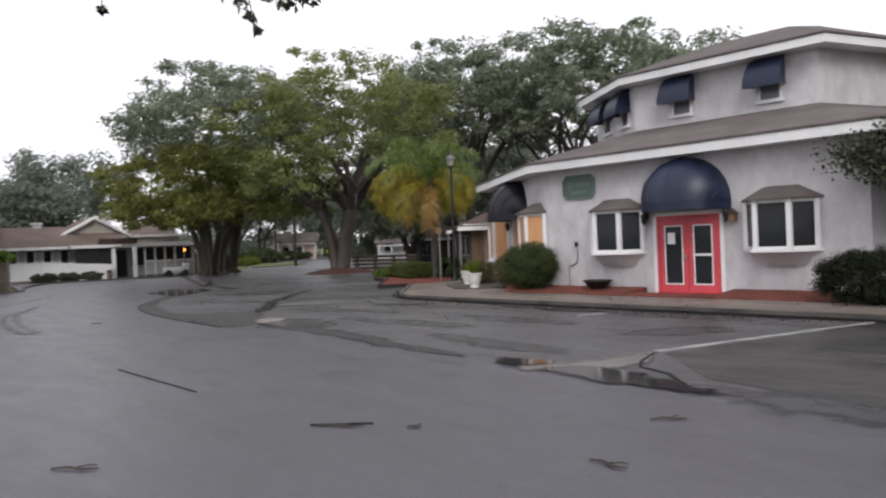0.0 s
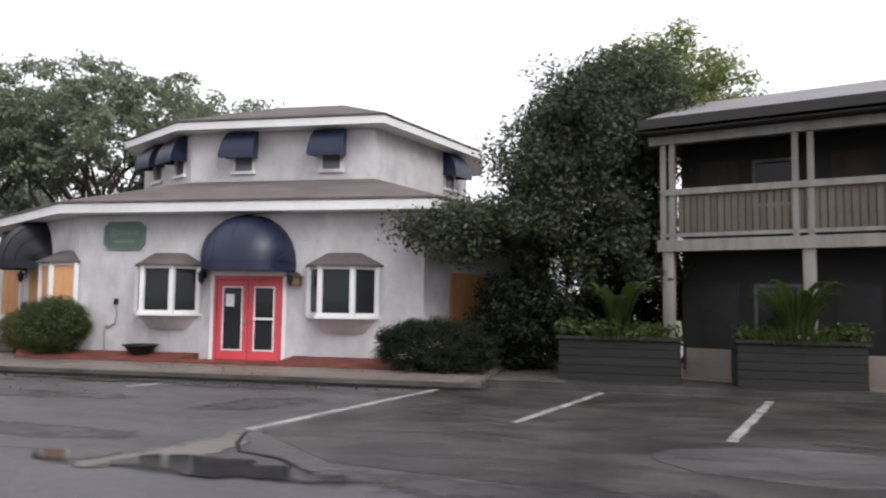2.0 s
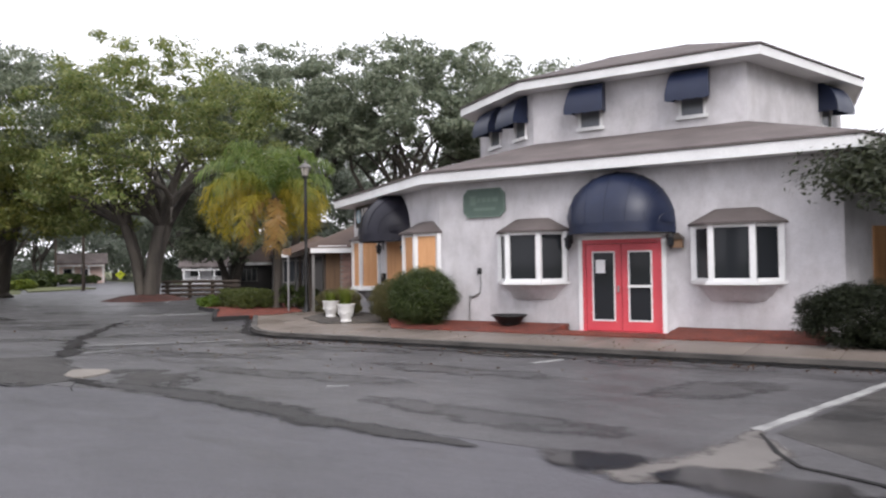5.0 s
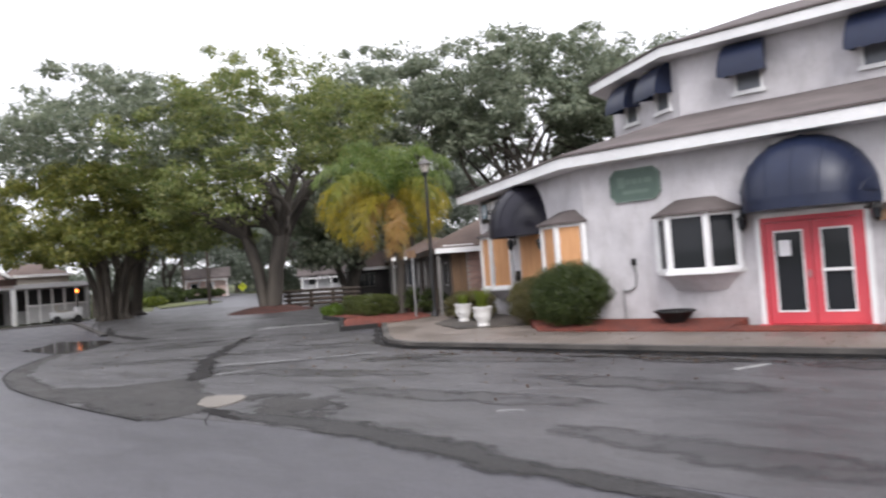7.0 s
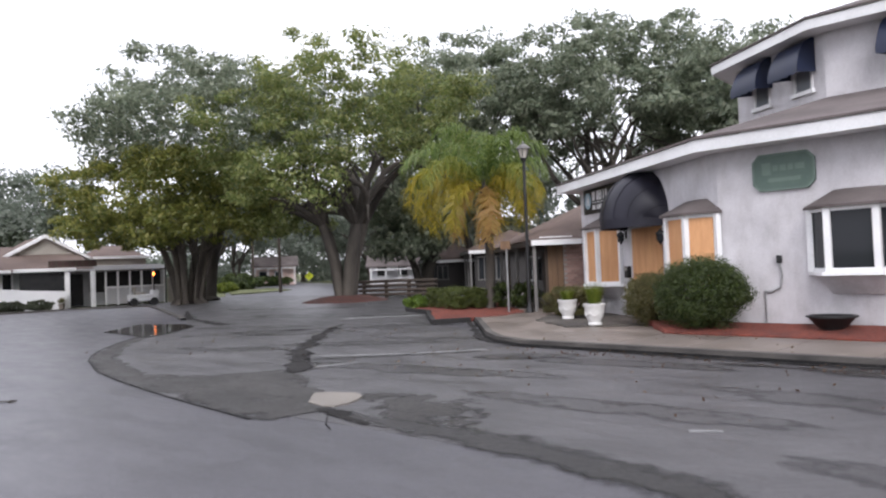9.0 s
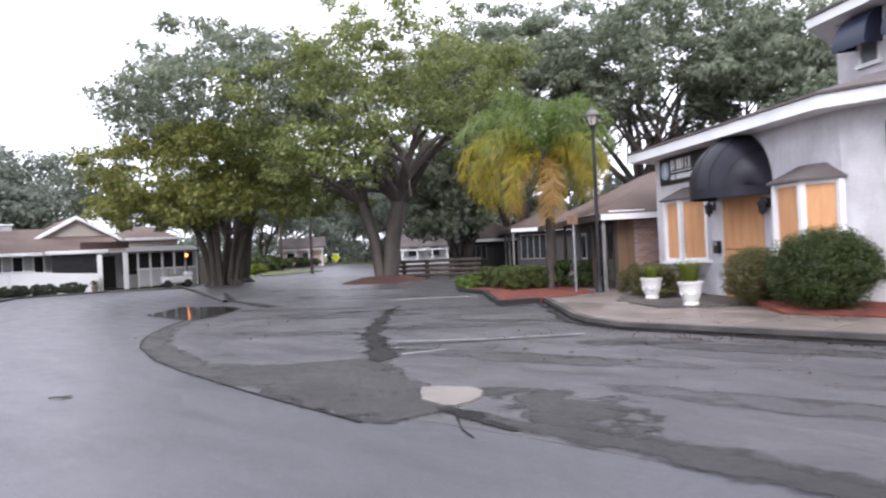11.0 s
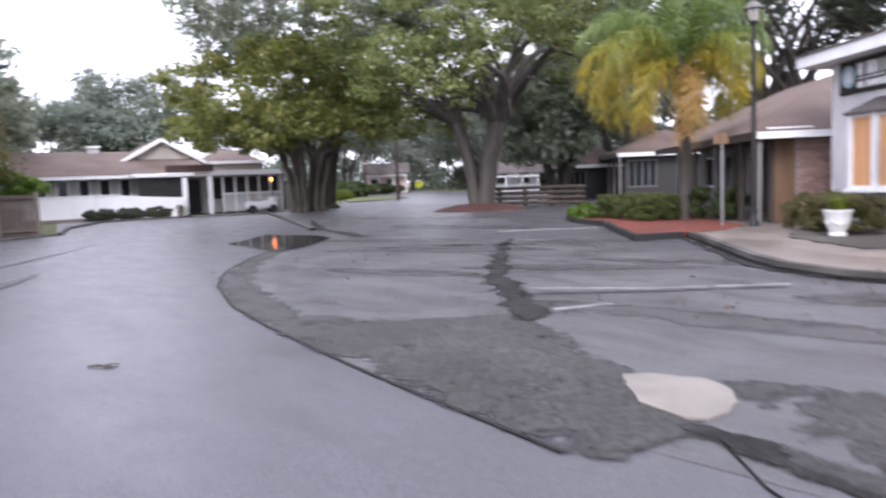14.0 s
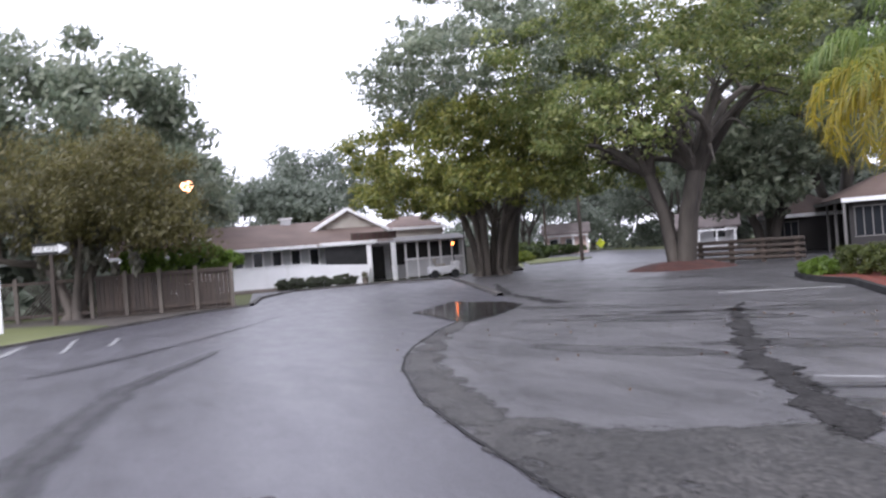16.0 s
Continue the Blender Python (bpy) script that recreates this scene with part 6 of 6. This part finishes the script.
        if k < 5:
            part("panel", boxes((x + 0.06, x + 0.72, 0.6, 0.64, 0.12, 1.15)), M_WHITE_SHADED, t)
    part("porch_rail", boxes((10.9, 15.0, 0.52, 0.7, 1.16, 1.28)), M_TRIM, t)
    part("screen", boxes((10.4, 15.2, 2.38, 2.44, 0.9, 2.3)), M_BLACK, t, "dark insect screen")
    part("screen", boxes((5.8, 8.36, 0.0, 0.04, 1.1, 2.36)), M_BLACK, t, "dark insect screen")
    part("low_wall", boxes((5.6, 8.36, -0.2, -0.05, 0, 1.05)), M_WHITE, t)
    bm = prism(bmesh.new(), [(-6.0, 0.0), (8.3, 0.0), (8.3, 1.12), (6.2, 1.25), (4.6, 1.4), (-6.0, 1.4)], 0.55, 0.7)
    part("ramp_wall", moved(bm, UPRIGHT), M_WHITE, t, "white ramp parapet")
    part("ramp_cap", boxes((-6.0, 4.6, -0.76, -0.5, 1.4, 1.46)), M_TRIM, t)
    for x in (-3.5, -0.6, 2.2, 3.4):
        part("ramp_pier", boxes((x - 0.1, x + 0.1, -0.76, -0.7, 0, 1.4)), M_TRIM, t)
    part("ramp_footing", boxes((-6.0, 3.6, -1.0, -0.72, -0.05, 0.16)), M_CONCRETE, t)
    part("doorway", boxes((8.9, 10.0, 2.38, 2.5, 0.05, 2.2)), M_BLACK, t)
    part("entrance_sign_board", boxes((7.5, 10.4, 0.3, 0.36, 2.66, 3.1)), M_WOOD, t, "dark timber sign board on the porch roof")
    for k in range(7):
        part("sign_letter_bar", boxes((7.6 + k * 0.4, 7.88 + k * 0.4, 0.27, 0.3, 2.7, 3.05)), M_RUST, t)
    part("far_wing_roof", boxes((10.45, 15.4, 2.72, 12, 2.62, 2.74)), M_SHINGLE_BROWN, t)
    part("wing_wall", boxes((11.2, 14.7, 4.0, 9, 2.75, 3.3)), M_FAWN, t, "fawn upper wing wall")
    part("fascia", boxes((11.0, 14.9, 3.7, 3.78, 3.24, 3.42)), M_TRIM, t, "white painted eave board")
    bm = bmesh.new()
    low = [bm.verts.new(p) for p in ((11.0, 3.8, 3.32), (14.9, 3.8, 3.32), (14.9, 9.2, 3.32), (11.0, 9.2, 3.32))]
    tops = [bm.verts.new(p) for p in ((12.2, 6.5, 4.3), (13.7, 6.5, 4.3))]
    for f in ((low[0], low[1], tops[1], tops[0]), (low[2], low[3], tops[0], tops[1]), (low[1], low[2], tops[1]), (low[3], low[0], tops[0]), (low[3], low[2], low[1], low[0])):
        bm.faces.new(f)
    part("wing_roof", bm, M_SHINGLE_BROWN, t, "brown shingle hip roof")
    for k, x in enumerate((3.5, 5.1, 6.6)):
        p = at @ Vector((x, -1.5, 0))
        shrub("low_shrub", p.x, p.y, 0, 0.5, 1.0 - 0.1 * k, 0.32, "low rounded grey-green shrub before the white ramp wall", L_GREYBUSH, 70, 110, 0.05, 15 + k, 0)
    p = at @ Vector((8.0, -0.75, 0))
    pot = thing("plant_pot", Matrix.Translation(p), "small grey pot plant at the porch post", "pot")
    part("urn", lathe(bmesh.new(), [(0.14, 0), (0.2, 0.3), (0.23, 0.32), (0.2, 0.33), (0.02, 0.28)], 18), M_CONCRETE, pot)
    foliage("leaves", [(0, 0, 0.52, 0.28)], 160, 1.0, 0.06, L_OLIVE, pot, 71)
    p = at @ Vector((16.2, 1.2, 0))
    screen = thing("board_fence", Matrix.Translation(p) @ Matrix.Rotation(radians(84), 4, "Z"), "tan close-boarded fence panel beside the clubhouse", "fence")
    for k in range(12):
        part("board", boxes((-0.9 + k * 0.17, -0.74 + k * 0.17, -0.02, 0.02, 0, 1.75)), M_FAWN, screen)


clubhouse()
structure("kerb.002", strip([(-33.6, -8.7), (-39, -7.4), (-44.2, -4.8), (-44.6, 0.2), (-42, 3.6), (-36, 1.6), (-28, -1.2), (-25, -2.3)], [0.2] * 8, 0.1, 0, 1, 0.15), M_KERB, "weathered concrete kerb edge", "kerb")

# ---- fence corner with lattice, climber, bare mossy tree and one-way sign ----
def fence():
    t = thing("timber_fence", pose(-34.0, -9.3, 0, 0, 0, 0), "dark weathered timber fence with a lattice stretch", "fence")
    pts = [Vector((0, 0, 0)), Vector((-0.4, -2.6, 0)), Vector((-1.2, -5.0, 0)), Vector((-2.2, -7.6, 0)), Vector((-3.0, -11, 0))]
    for i, (a, b) in enumerate(zip(pts, pts[1:])):
        d = (b - a)
        m = Matrix.Translation(a) @ Matrix.Rotation(math.atan2(d.y, d.x), 4, "Z")
        n = int(d.length / 1.0)
        for k in range(n + (i == 3)):
            part("post", moved(boxes((k * d.length / n - 0.07, k * d.length / n + 0.07, -0.07, 0.07, -0.05, 1.72)), m), M_SLAT, t)
        part("rail", moved(boxes((0, d.length, -0.04, 0.04, 1.45, 1.55)), m), M_WOOD, t)
        part("rail", moved(boxes((0, d.length, -0.04, 0.04, 0.2, 0.3)), m), M_WOOD, t)
        if i in (0, 1):
            for k in range(int(d.length / 0.16)):
                part("board", moved(boxes((k * 0.16, k * 0.16 + 0.15, -0.075, -0.05, 0.02, 1.6)), m), M_WOOD, t)
        else:
            bm = bmesh.new()
            for k in range(-8, int(d.length / 0.16)):
                for s in (-1, 1):
                    x0 = k * 0.16 if s > 0 else k * 0.16 + 1.2
                    p0, p1 = Vector((x0, 0.012 * s - 0.055, 0.3)), Vector((x0 + 1.2 * s, 0.012 * s - 0.055, 1.5))
                    if min(p0.x, p1.x) < 0 or max(p0.x, p1.x) > d.length:
                        continue
                    tube(bm, [p0, p1], 0.02, 4)
            ob = part("lattice", moved(bm, m), M_WOOD, t, "weathered diagonal lattice")


fence()
shrub("climbing_shrub", -36.2, -11.0, 1.25, 1.1, 2.6, 0.75, "bright green climber spilling over the fence", L_LIME, 110, 80, 0.13, 16, 8)
shrub("climbing_shrub", -36.4, -11.2, 0.0, 0.6, 1.8, 0.7, "dark climber stems behind the fence", L_DARKBUSH, 50, 60, 0.12, 17, 8)
bare = tree("mossy_tree", -35.6, -14.9, "sparse olive tree draped with grey moss", 3, 2.2, 0.9, (0.0, 0.3, 4.6, 4.2, 4.2, 2.7), 190, 140, 0.085, L_OLIVE, 0.2, 23, M_BARK_PALE, (0.5, 1.1), 0.35, 16, [(0.8, 1.8, 3.2, 2.8, 3.2, 1.7, 120)])
rng2 = np.random.default_rng(77)
foliage("moss", [(rng2.uniform(-2.6, 2.6), rng2.uniform(-3.2, 3.6), rng2.uniform(1.7, 4.6), rng2.uniform(0.12, 0.3)) for _ in range(60)], 40, 1.0, 0.16, L_MOSS, bare, 9, droop=1.6, flat=2.0)
tree("oak_tree", -44, -15.5, "tall grey-green oak behind the fence", 3, 4.0, 0.8, (0, 0, 8.2, 6.0, 7.0, 4.6), 130, 130, 0.22, L_OAK_HAZED, 0.32, 24, M_BARK, (0.8, 1.6), 0.4, 14)
tree("oak_tree", -56, -12.5, "tall grey-green oak behind the clubhouse", 2, 4.0, 0.8, (0, 0.6, 6.8, 5.6, 5.8, 3.8), 110, 130, 0.24, L_OAK_HAZED, 0.3, 25, M_BARK, (0.8, 1.6), 0.4, 10)
structure("soil_verge", sheet([(-33.4, -9.0), (-33.2, -10.8), (-29.5, -13.6), (-30.2, -16.0), (-37.5, -22), (-38, -9)], 0.01, 0.05), M_SOIL, "brown leaf-strewn soil at the fence foot", "soil bed")
structure("grass_verge", sheet([(-24.6, -16.3), (-27, -14.75), (-29.5, -13.7), (-32.6, -15.6), (-35.5, -20), (-36, -40), (-24.7, -40)], 0.03, 0.06), M_GRASS, "strip of wet green grass beside the road", "grass")
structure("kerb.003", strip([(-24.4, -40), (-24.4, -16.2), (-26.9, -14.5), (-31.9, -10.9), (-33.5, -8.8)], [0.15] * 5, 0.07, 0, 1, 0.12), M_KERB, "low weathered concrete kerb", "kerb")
ow = thing("road_sign", pose(-33.0, -15.4, 0, 0, 0, 78), "black road sign with a white arrow on a steel post", "road sign")
part("post", boxes((-0.055, 0.055, -0.045, 0.045, -0.1, 2.8), bevel=0.008), M_WOOD, ow)
part("sign_panel", boxes((-0.6, 0.6, -0.06, -0.045, 2.45, 2.85)), M_BLACK, ow)
bm = prism(bmesh.new(), [(-0.55, -0.09), (0.25, -0.09), (0.25, -0.17), (0.56, 0), (0.25, 0.17), (0.25, 0.09), (-0.55, 0.09)], 0.06, 0.068)
part("arrow", moved(bm, Matrix.Translation((0, 0, 2.65)) @ UPRIGHT), M_WHITE, ow)
words = bpy.data.curves.new("lettering", "FONT")
words.body, words.size, words.align_x, words.align_y, words.extrude = "ONE WAY", 0.17, "CENTER", "CENTER", 0.001
words.materials.append(M_BLACK)
letters = new("lettering", words)
letters.parent, letters.matrix_local = ow, Matrix.Translation((-0.13, -0.071, 2.65)) @ UPRIGHT
wp = thing("white_post", pose(-30.6, -16.75, 0, 0, 0, 0), "square white painted wooden post on the grass", "post")
part("shaft", boxes((-0.07, 0.07, -0.07, 0.07, -0.05, 1.75), bevel=0.01), M_TRIM, wp)
part("post_cap", boxes((-0.085, 0.085, -0.085, 0.085, 1.75, 1.8), bevel=0.01), M_TRIM, wp)

# lit street lamp beyond the fence
sl = thing("street_lamp", pose(-50.5, -9.3, 0, 0, 0, 80), "lit orange street lamp on a tall dark post", "street lamp")
part("post", tube(bmesh.new(), [(0, 0, -0.1), (0, 0, 5.6), (0, -0.2, 6.3)], [0.1, 0.07, 0.05], 10), M_BLACK, sl)
m_glow, n_, l_, b_ = mat("orange_lamp_glow", 0.4)
b_.inputs["Base Color"].default_value = (0.9, 0.6, 0.4, 1)
b_.inputs["Emission Color"].default_value = (1.0, 0.42, 0.2, 1)
b_.inputs["Emission Strength"].default_value = 4.5
part("globe", lathe(bmesh.new(), [(0.05, 6.2), (0.22, 6.3), (0.34, 6.5), (0.32, 6.72), (0.18, 6.86), (0.02, 6.9)], 16), m_glow, sl, "glowing orange globe")
part("lamp_cap", lathe(bmesh.new(), [(0.34, 6.82), (0.3, 6.9), (0.05, 7.0)], 16), M_BLACK, sl)

m_pale, n_, l_, b_ = mat("white_lamp_glow", 0.4)
b_.inputs["Emission Color"].default_value = (1.0, 0.9, 0.78, 1)
b_.inputs["Emission Strength"].default_value = 3.0
sl = thing("street_lamp", pose(-47.4, 7.1, 0, 0, 0, 80), "small lit white lamp on a dark post under the fig tree", "street lamp")
part("post", tube(bmesh.new(), [(0, 0, -0.1), (0, 0, 3.8)], [0.07, 0.04], 8), M_BLACK, sl)
part("globe", lathe(bmesh.new(), [(0.03, 3.8), (0.08, 3.85), (0.1, 3.92), (0.08, 3.99), (0.02, 4.02)], 12), m_pale, sl, "glowing white globe")

low = thing("garden_lamp", pose(-45.9, 5.6, 0, 0, 0, 80), "low lit orange garden lamp beside the fig tree", "lamp")
part("post", tube(bmesh.new(), [(0, 0, -0.1), (0, 0, 1.92)], [0.05, 0.035], 8), M_BLACK, low)
m_ember, n_, l_, b_ = mat("deep_orange_lamp_glow", 0.4)
b_.inputs["Base Color"].default_value = (0.8, 0.3, 0.1, 1)
b_.inputs["Emission Color"].default_value = (1.0, 0.2, 0.03, 1)
b_.inputs["Emission Strength"].default_value = 7
part("globe", lathe(bmesh.new(), [(0.02, 1.92), (0.07, 1.96), (0.085, 2.02), (0.06, 2.08), (0.01, 2.1)], 12), m_ember, low, "glowing deep orange globe")

# ---- far things down the road ----
ys = thing("warning_sign", pose(-103, 57, -0.05, 0, 0, 55), "fluorescent yellow diamond road sign on a post", "road sign")
part("post", tube(bmesh.new(), [(0, 0, -0.1), (0, 0, 1.7)], 0.04, 8), M_STEEL, ys)
part("sign_panel", moved(boxes((-0.55, 0.55, -0.06, -0.045, -0.55, 0.55)), Matrix.Translation((0, 0, 1.1)) @ Matrix.Rotation(radians(45), 4, "Y")), M_YELLOW, ys)
part("symbol", boxes((-0.06, 0.06, -0.066, -0.061, 1.1, 1.4), (-0.14, 0.02, -0.066, -0.061, 1.2, 1.28)), M_BLACK, ys)
def far_house(x, y, a, w, d, h, wallmat, label, roofmat):
    t = thing("house", pose(x, y, 0, 0, 0, a), label, "house")
    part("wall", boxes((-w / 2, w / 2, -d / 2, d / 2, -0.05, h)), wallmat, t)
    bm = bmesh.new()
    prism(bm, [(-d / 2 - 0.5, h), (-d / 2 - 0.5, h + 0.15), (0, h + 1.6), (d / 2 + 0.5, h + 0.15), (d / 2 + 0.5, h)], -w / 2 - 0.4, w / 2 + 0.4)
    part("roof", moved(bm, Matrix(((0, 0, 1, 0), (1, 0, 0, 0), (0, 1, 0, 0), (0, 0, 0, 1)))), roofmat, t)
    for k in range(int(w / 2.2)):
        x0 = -w / 2 + 0.7 + k * 2.2
        win = part("window", boxes((x0, x0 + 1.2, -d / 2 - 0.06, -d / 2, 0.9, 2.1)), M_TRIM, t)
        part("pane", boxes((x0 + 0.1, x0 + 1.1, -d / 2 - 0.08, -d / 2 - 0.055, 1.0, 2.0)), M_GLASS, win)
    part("porch_roof", boxes((-w / 2, w / 2, -d / 2 - 1.1, -d / 2 - 0.3, h - 0.3, h - 0.15)), M_TRIM, t)
    for k in range(4):
        part("porch_post", boxes((-w / 2 + 0.2 + k * (w - 0.4) / 3 - 0.08, -w / 2 + 0.2 + k * (w - 0.4) / 3 + 0.08, -d / 2 - 1.05, -d / 2 - 0.9, -0.05, h - 0.3)), M_TRIM, t)


def utility_pole(x, y, h):
    t = thing("utility_pole", pose(x, y, 0), "weathered wooden utility pole beside the far road", "pole", "poles along the far road")
    part("shaft", tube(bmesh.new(), [(0, 0, -0.2), (0, 0, h * 0.5), (0.03, 0, h)], [0.16, 0.14, 0.11], 10), M_WOOD, t)
    part("cross_arm", boxes((-0.9, 0.9, -0.06, 0.06, h - 0.5, h - 0.36)), M_WOOD, t)


utility_pole(-55.2, 21.2, 6.5)
utility_pole(-80.0, 33.0, 7.0)
far_house(-95, 45.5, 57, 6, 6, 2.7, M_PINK, "pale salmon house with a white porch down the road", M_SHINGLE)
far_house(-59.5, 38.5, 47, 5, 5, 1.9, M_WHITE, "small white house half hidden behind the oak", M_SHINGLE)
shrub("roadside_shrub", -72, 25.5, 0, 2.5, 1.5, 0.8, "green roadside shrubs before a house", L_BUSH, 60, 60, 0.2, 18)
shrub("roadside_shrub", -88, 40, 0, 3.5, 1.5, 0.7, "green shrubs before the salmon house", L_BUSH, 60, 60, 0.25, 29, 55)
shrub("roadside_shrub", -78, 29.5, 0, 4.0, 1.5, 0.9, "green roadside shrubs under the trees", L_BUSH, 70, 60, 0.25, 28, 30)
shrub("roadside_shrub", -66, 21.5, 0, 2.0, 1.2, 0.5, "bright green roadside shrubs", L_BRIGHT, 50, 60, 0.2, 19)
structure("grass_island", sheet([(-56, 16.8), (-72, 24.8), (-70, 29.5), (-60, 25.5), (-57, 20)], 0.08, 0.12), M_GRASS, "grassy verge along the far road", "grass")
rail = thing("log_rail", pose(-29.9, 13.2, 0, 0, 0, 25), "dark weathered log rail fence near the oak", "fence")
for k in range(4):
    part("post", boxes((-2.2 + k * 1.45 - 0.09, -2.2 + k * 1.45 + 0.09, -0.09, 0.09, -0.05, 1.08)), M_WOOD, rail)
for z in (0.2, 0.46, 0.72, 0.98):
    part("rail", tube(bmesh.new(), [(-2.5, -0.1, z), (0, -0.08, z + 0.02), (2.5, -0.1, z)], 0.09, 8), M_WOOD, rail)
cart = thing("golf_cart", pose(-45.3, 4.6, 0, 0, 0, 75), "small white open cart parked at the porch", "cart")
part("body", boxes((-0.9, 0.9, -0.55, 0.55, 0.28, 0.7), (0.5, 0.95, -0.5, 0.5, 0.7, 0.95), bevel=0.06), M_WHITE, cart)
part("seat", boxes((-0.5, 0.1, -0.5, 0.5, 0.7, 0.85), (-0.6, -0.48, -0.5, 0.5, 0.85, 1.2), bevel=0.03), M_FAWN, cart)
for x in (-0.6, 0.62):
    for y in (-0.52, 0.52):
        part("wheel", lathe(bmesh.new(), [(0.1, -0.08), (0.24, -0.08), (0.26, 0), (0.24, 0.08), (0.1, 0.08)], 16, Matrix.Translation((x, y, 0.24)) @ UPRIGHT), M_BLACK, cart)

# ---- overhanging branch near the start ----
ob_tree = thing("overhanging_tree", pose(-1.0, -22.5, 0), "roadside oak with a leafy branch over the road", "tree")
rngb = np.random.default_rng(5)
bm = bmesh.new()
tube(bm, [(0, 0, -0.1), (0.05, 0, 1.5), (0.2, 0.3, 3.5), (0.8, 1.2, 5.4)], [0.4, 0.3, 0.26, 0.2], 10)
arm = [Vector((0.8, 1.2, 5.4)), Vector((3.0, 4.0, 5.5)), Vector((5.0, 6.2, 5.2)), Vector((5.7, 7.2, 5.0)), Vector((6.4, 8.4, 4.85))]
tube(bm, arm, [0.14, 0.1, 0.06, 0.04, 0.015], 8)
cents = []
for s, drop, r in ((0.0, 0.75, 0.05), (0.02, 0.5, 0.07), (0.5, 0.58, 0.1), (0.56, 0.66, 0.11), (0.6, 0.8, 0.08), (0.63, 0.95, 0.05), (0.66, 0.55, 0.11), (0.72, 0.6, 0.14), (0.77, 0.66, 0.14), (0.82, 0.55, 0.13), (0.86, 0.62, 0.12), (0.96, 0.42, 0.1), (0.98, 0.55, 0.09), (1.02, 0.5, 0.06), (0.9, 0.4, 0.14), (0.8, 0.4, 0.14), (0.68, 0.4, 0.12)):
    q = Vector((5.08, 6.1, 5.1)).lerp(Vector((6.25, 8.15, 5.15)), s)
    tip = q - Vector((0, 0, drop + 0.12))
    a = min(arm, key=lambda p: (p - q).length)
    tube(bm, [a, a.lerp(tip, 0.5) + Vector((0, 0, 0.06)), tip], [0.012, 0.008, 0.004], 5)
    cents.append((tip.x, tip.y, tip.z, r))
limbs(bm, rngb, (0.6, 0.9, 5.0), [(-1.2, 0.2, 7.2), (0.2, -1.2, 7.6), (1.4, 0.2, 7.8), (-0.6, 1.4, 7.4)], 0.16)
part("trunk", bm, M_BARK, ob_tree)
foliage("crown", crown_centres(rngb, 0.2, 0.0, 7.2, 2.3, 2.2, 1.7, 70, (0.4, 0.9)), 90, 1.0, 0.08, L_OAK, ob_tree, 6)
foliage("leaves", cents, 26, 1.0, 0.05, L_DARKBUSH, ob_tree, 3)

structure("tree_verge", sheet(blot(-1.0, -22.6, 1.6, 1.2, 6), 0.03, 0.05), M_SOIL, "bare soil round the roadside oak", "soil bed")

# ---- pavement slabs ----
slab = boxes((0.008, 1.492, 0.0, 2.06, 0.0, 0.03), bevel=0.006)
first = part("slab", slab, M_CONCRETE, PAVEMENT)
first.location = (-6.2, -3.58, 0.105)
for k in range(1, 9):
    o = new("slab", first.data)
    o.parent, o.location = PAVEMENT, (-6.2 + 1.5 * k, -3.58, 0.105)

# ---- fallen leaves ----
rl = np.random.default_rng(12)
cents = [(rl.uniform(-6.5, 7.4), -3.95 - abs(rl.normal()) * 0.25, 0.022, 0.5) for _ in range(60)]
cents += [(rl.uniform(-8, 5), rl.uniform(-7.5, -4.2), 0.02, 1.3) for _ in range(30)]
cents += [(rl.uniform(-6, 7), rl.uniform(-3.4, -1.6), 0.145, 0.7) for _ in range(20)]
cents += [(rl.uniform(-18, -9), rl.uniform(-8.5, -1.0), 0.02, 1.6) for _ in range(26)]
litter = foliage("leaf_litter", cents, 5, 1.0, 0.03, L_LITTER, None, 44, 0.0, 0.02)
tagged(litter, "scattered small brown fallen leaves", "leaf litter", "", "stuff")
